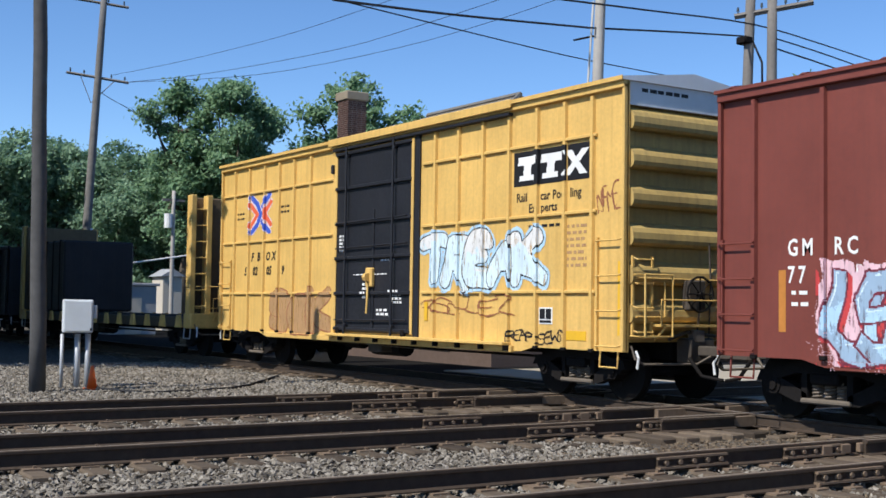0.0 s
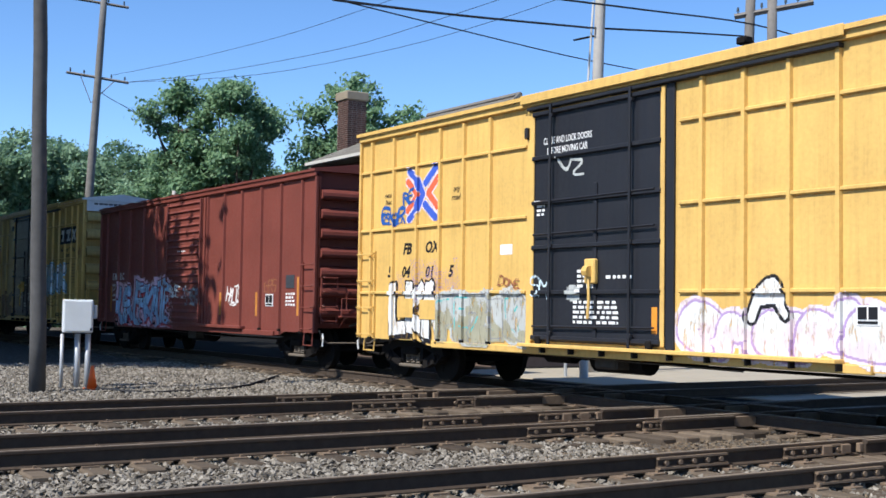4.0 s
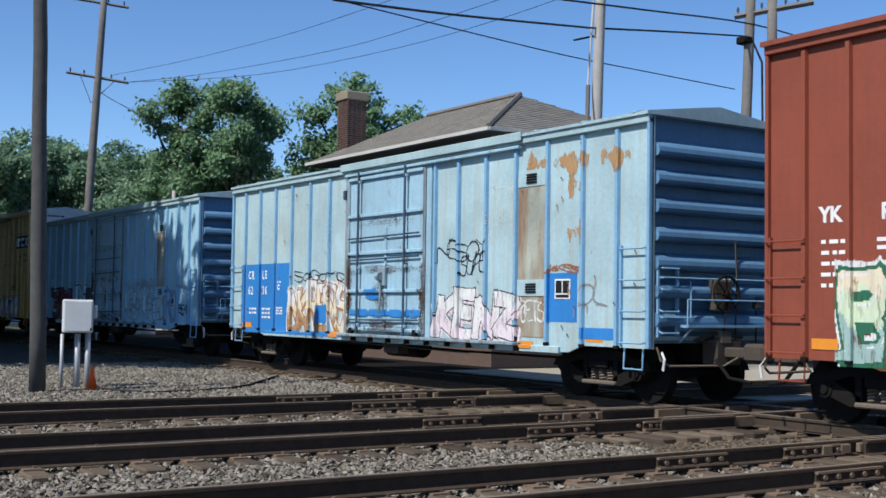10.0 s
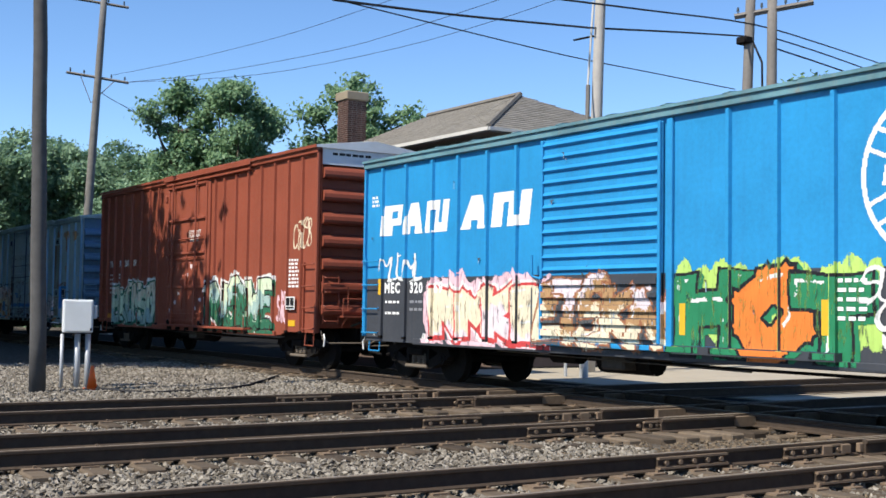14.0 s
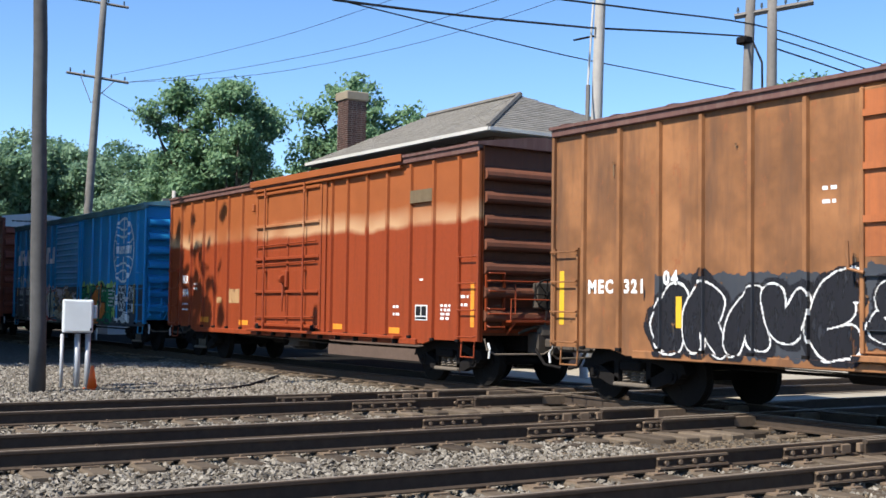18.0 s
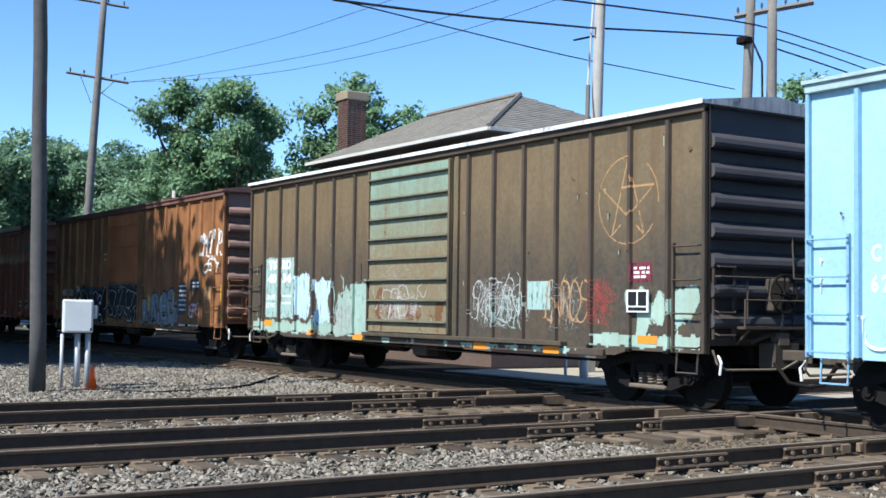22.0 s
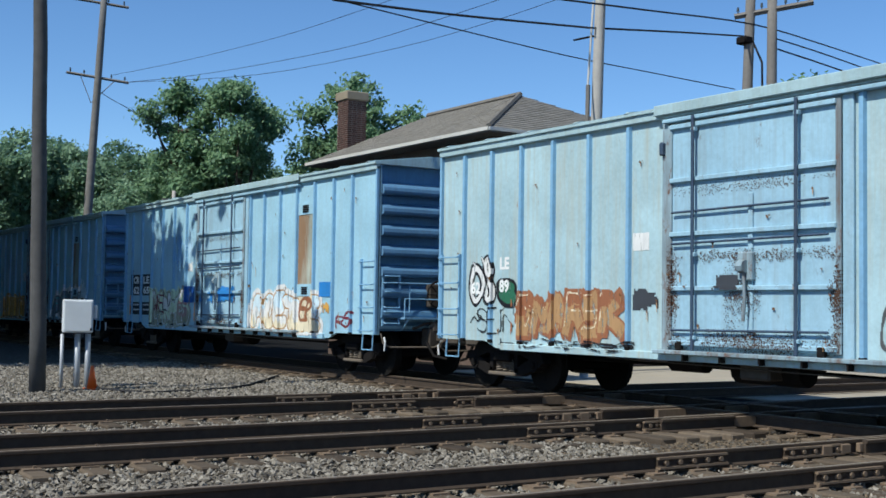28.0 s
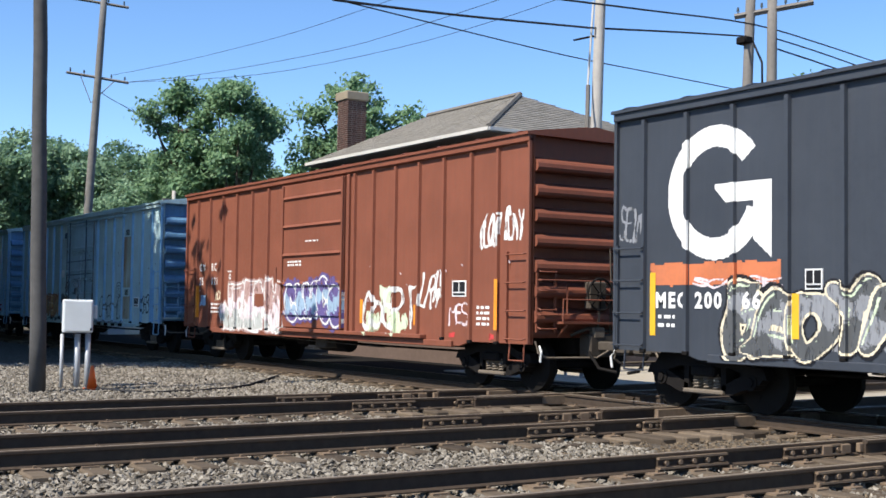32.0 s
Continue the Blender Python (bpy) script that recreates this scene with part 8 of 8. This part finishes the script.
def tree(label, at, height, spread, seed, leaves=7000, size=0.3, mat=None, low=0.25, group="trees behind the tracks"):
    t = thing("tree", label, "tree", at, group)
    rng = random.Random(seed)
    tr = Shape()
    top = height * 0.72
    path = [Vector((rng.uniform(-0.2, 0.2) * i, rng.uniform(-0.2, 0.2) * i, top * i / 5)) for i in range(6)]
    tr.tube(path, height * 0.022, 9, 0, height * 0.006)
    blobs = []
    for i in range(15):
        q = path[2 + i % 4]
        a = i * 2.4 + rng.uniform(-0.4, 0.4)
        rr = spread * rng.uniform(0.4, 0.9)
        e = Vector((q.x + rr * math.cos(a), q.y + rr * math.sin(a), height * rng.uniform(low + 0.12, 0.88)))
        tr.tube([q, q.lerp(e, 0.5) + Vector((0, 0, -0.3)), e], height * 0.009, 6, 0, height * 0.002)
        blobs.append((*e, spread * rng.uniform(0.2, 0.38)))
    blobs.append((0, 0, height * 0.86, spread * 0.4))
    blobs.append((spread * 0.2, 0.1, height * 0.66, spread * 0.5))
    part("trunk", tr, BARK, t, smooth=True)
    part("crown", leaf_cloud(blobs, leaves, size, seed, mat or LEAF), None, t)
    return t


tree("tall broad-leaved tree with full green crown", (-79.0, 34.0, GZ), 18.6, 4.0, 11, 21000, 0.2)
tree("slender broad-leaved tree crowding a taller one", (-81.1, 31.2, GZ), 19.2, 2.7, 19, 12000, 0.2)
tree("lower broad-leaved tree filling in under taller crowns", (-83.0, 33.4, GZ), 16.0, 4.6, 23, 13000, 0.21)
tree("tall broad-leaved tree rising behind the house", (-80.0, 43.9, GZ), 19.9, 5.4, 12, 24000, 0.24)
t2 = tree("broad-leaved tree in a belt of trees", (-97.2, 24.2, GZ), 15.2, 5.5, 13, 24000, 0.25, LEAF_DARK, 0.0)
for i, (x, y, s) in enumerate(((-100, 28.5, 0.98), (-96, 31.8, 0.97), (-95, 35.5, 0.95), (-108, 23, 1.05), (-92, 38.5, 0.9), (-112, 30, 1.1), (-90, 30.3, 0.72), (-88, 35, 0.74), (-86.5, 39.5, 0.78), (-84, 42.5, 0.7), (-97, 19.6, 0.95), (-105, 17.5, 0.95), (-118, 16, 1.1))):
    o = copy_thing(t2, pose(x, y, GZ, 0, 0, 70 + i * 53) @ Matrix.Diagonal((s, s, s, 1)))
    o.scale = (s, s, s)
tree("young green tree far behind the poles", (-44.6, 54.0, GZ), 16.3, 2.1, 14, 6000, 0.2)
# shade trees beside the camera's left; their shade lies on the train
t3 = tree("leafy shade tree beside the track", (-38.4, 0.4, GZ), 22.0, 5.6, 15, 8500, 0.4, None, 0.3, "shade trees")
for i, (x, y, s) in enumerate(((-44.0, 0.2, 1.0), (-50.0, 0.8, 1.0), (-56.5, 1.0, 1.02), (-41.3, 1.8, 0.96), (-47, 2.2, 1.0), (-53, 2.5, 1.0), (-62.5, 1.4, 1.05), (-59.5, 2.8, 1.0), (-69.0, 2.2, 1.0), (-36.6, -0.8, 0.94))):
    o = copy_thing(t3, pose(x, y, GZ, 0, 0, 40 + i * 77))
    o.scale = (s, s, s)
tree("thin-leaved shade tree beside the track", (-33.8, -0.2, GZ), 20.0, 4.5, 16, 2600, 0.36, None, 0.3, "shade trees")
# unseen hedge on the near side of the line, added to deepen the train's shade
t5 = thing("shrub", "unseen dense green hedge added to block sky light", "shrub", (-43, 2.0, GZ), "hedge beside the line")
part("crown", leaf_cloud([(0, 0, 2.0, 2.4), (1.6, 0.6, 4.6, 2.3), (-1.8, -0.4, 4.0, 2.5), (0.2, 0.2, 7.0, 2.6), (-1.0, -1.5, 9.0, 2.4)], 13000, 0.42, 31, LEAF), None, t5)
part("stems", Shape().tube([(0, 0, 0), (0.1, 0.1, 7.6)], 0.09, 6).tube([(-1.2, -0.5, 0), (-1.1, -1.4, 9.0)], 0.09, 6).tube([(1.5, 0.5, 0), (1.5, 0.6, 4.8)], 0.05, 6), BARK, t5)
for i in range(8):
    copy_thing(t5, pose(-46.6 - i * 3.3, 2.1 + (i % 3) * 0.5 + 0.15 * i, GZ, 0, 0, i * 71))
# undergrowth
t4 = thing("shrub", "dense dark green shrub below the trees", "shrub", (-88, 22, GZ), "shrubs below the trees")
part("crown", leaf_cloud([(0, 0, 1.6, 2.0), (1.5, 1.5, 1.2, 1.7), (-1.2, 2.5, 2.2, 2.2), (0.5, 4, 1.4, 1.8)], 3500, 0.3, 21, LEAF_DARK), None, t4)
part("stems", Shape().tube([(0, 0, 0), (0.1, 0.1, 1.6)], 0.06, 6).tube([(-1.2, 2.5, 0), (-1.1, 2.4, 2.0)], 0.06, 6).tube([(0.5, 4, 0), (0.5, 3.9, 1.4)], 0.05, 6).tube([(1.5, 1.5, 0), (1.4, 1.5, 1.2)], 0.05, 6), BARK, t4)
for i in range(9):
    o = copy_thing(t4, pose(-88 + (i % 2) * 3 - 2 * (i > 5), 25 + i * 4.4 - 14 * (i > 6), GZ, 0, 0, i * 67))


# ---- small things beyond the track ----
SHED_GREY = plain("grey_shed_paint", (0.36, 0.37, 0.38), 0.6, 0.1, 0.12, 4)
SHED_TAN = plain("cream_shed_siding", (0.55, 0.5, 0.42), 0.8, 0, 0.12, 4)
SIGN_WHITE = plain("white_sign_paint", (0.8, 0.8, 0.8), 0.5, 0, 0.06, 6)
VAN_WHITE = plain("white_vehicle_paint", (0.72, 0.73, 0.74), 0.3, 0, 0.05, 3, 0.02, 0.5)
RUBBER = plain("black_tyre_rubber", (0.02, 0.02, 0.02), 0.8, 0, 0.2, 9)

xb = thing("crossbuck", "white crossbuck sign on a grey signal post", "railway sign", (-52.6, 16.1, GZ))
part("post", Shape().tube([(0, 0, 0), (0, 0, 4.7)], 0.09, 10), GALV, xb)
part("post_cap", Shape().tube([(0, 0, 4.6), (0, 0, 4.95)], 0.11, 10, 0, 0.05), SIGN_WHITE, xb)
for a in (0.75, -0.75):
    part("board", Shape().tube([(0.12, 0.45 - 0.5 * math.sin(a), 3.75 - 0.55 * math.cos(a)), (0.12, 0.45 + 0.5 * math.sin(a), 3.75 + 0.55 * math.cos(a))], 0.09, 4), SIGN_WHITE, xb)
part("signal_head", Shape().cbox(-0.1, 0.1, 0.2, 0.5, 2.85, 3.1, 0.04), SIGN_WHITE, xb)
part("bell_box", Shape().cbox(-0.15, 0.1, -0.35, -0.1, 2.1, 2.4, 0.03), STEEL_DARK, xb)
ga = thing("crossing_gate", "slim white crossing gate arm half raised", "crossing gate", (-53.2, 14.9 + 1.9, GZ))
part("arm", Shape().tube([(0.0, -1.6, 3.05), (-1.0, 4.3, 4.0)], 0.04, 5), SIGN_WHITE, ga)
part("mast", Shape().tube([(0.0, -0.2, 0.0), (0.0, -0.2, 3.3)], 0.06, 8), GALV, ga)

sh = thing("equipment_shed", "small flat-roofed grey equipment shed", "shed", (-66.6, 22.4, GZ))
part("body", Shape().cbox(-1.2, 1.2, -1.35, 1.35, 0, 2.7, 0.03), SHED_GREY, sh)
part("roof", Shape().cbox(-1.35, 1.35, -1.5, 1.5, 2.7, 2.86, 0.03), SHED_GREY, sh)
part("door", Shape().cbox(1.2, 1.24, -0.4, 0.5, 0.05, 2.1, 0.01), SHED_TAN, sh)
ts = thing("shed", "narrow cream shed beside the trees", "shed", (-76.2, 28.3, GZ))
part("body", Shape().cbox(-1.0, 1.0, -0.6, 0.7, 0, 3.5, 0.03), SHED_TAN, ts)
part("roof", Shape().prism([(-0.8, 3.5), (0.9, 3.5), (0.05, 4.0)], 0, -1.15, 1.15), SHED_GREY, ts)
b6 = (-70.2, 26.4, GZ)
p6 = utility_pole("slim grey utility pole with a transformer", b6, (-70.2, 26.4, 8.3), 0.14, 0.11, POLE_PALE)
part("transformer", Shape().tube([(0, -0.3, 6.3), (0, -0.3, 6.35), (0, -0.3, 7.1), (0, -0.3, 7.15)], 0.24, 12), SIGN_WHITE, p6, "pale grey transformer can")
part("cross_arm", Shape().box(-0.06, 0.06, -0.7, 0.7, 7.9, 8.05), POLE_WOOD, p6)

van = thing("van", "white van parked behind the tracks", "van", (-74.5, 18.4, GZ), rz=radians(100))
part("body", Shape().prism([(-2.4, 0.4), (2.3, 0.4), (2.4, 1.0), (1.7, 1.25), (1.1, 2.2), (-2.3, 2.25), (-2.4, 2.0)], 1, -0.95, 0.95), VAN_WHITE, van)
for x in (-1.5, 1.5):
    for y in (-0.85, 0.85):
        w = part("wheel", Shape().tube([(x, y - 0.1, 0.35), (x, y + 0.1, 0.35)], 0.35, 16), RUBBER, van)
        part("rim", Shape().tube([(x, y - 0.11, 0.35), (x, y + 0.11, 0.35)], 0.19, 12), GALV, w)
for s in (-1, 1):
    part("side_window", Shape().prism([(0.2, 1.35), (1.45, 1.35), (1.0, 2.0), (0.2, 2.0)], 1, min(s * 0.95, s * 0.962), max(s * 0.95, s * 0.962)), GLASS, van)
    part("side_window", Shape().box(-2.0, -0.1, min(s * 0.95, s * 0.962), max(s * 0.95, s * 0.962), 1.35, 2.0), GLASS, van)


# ---- what moves ----
def motions():
    """The train rolls away along its track; each wheelset turns on its truck."""
    steps = [i * 2.0 for i in range(17)]
    for car, x in CARS:
        walk(car, [(t, pose(x - run(t), TRACK_Y, 0)) for t in steps])
    turns = [i / 15 for i in range(481)]
    rolled = [math.degrees(run(t) / 0.46) for t in turns]
    for w, a in WHEELSETS:
        walk(w, [(t, pose(a, 0, 0.46, 0, -r, 0)) for t, r in zip(turns, rolled)])


motions()
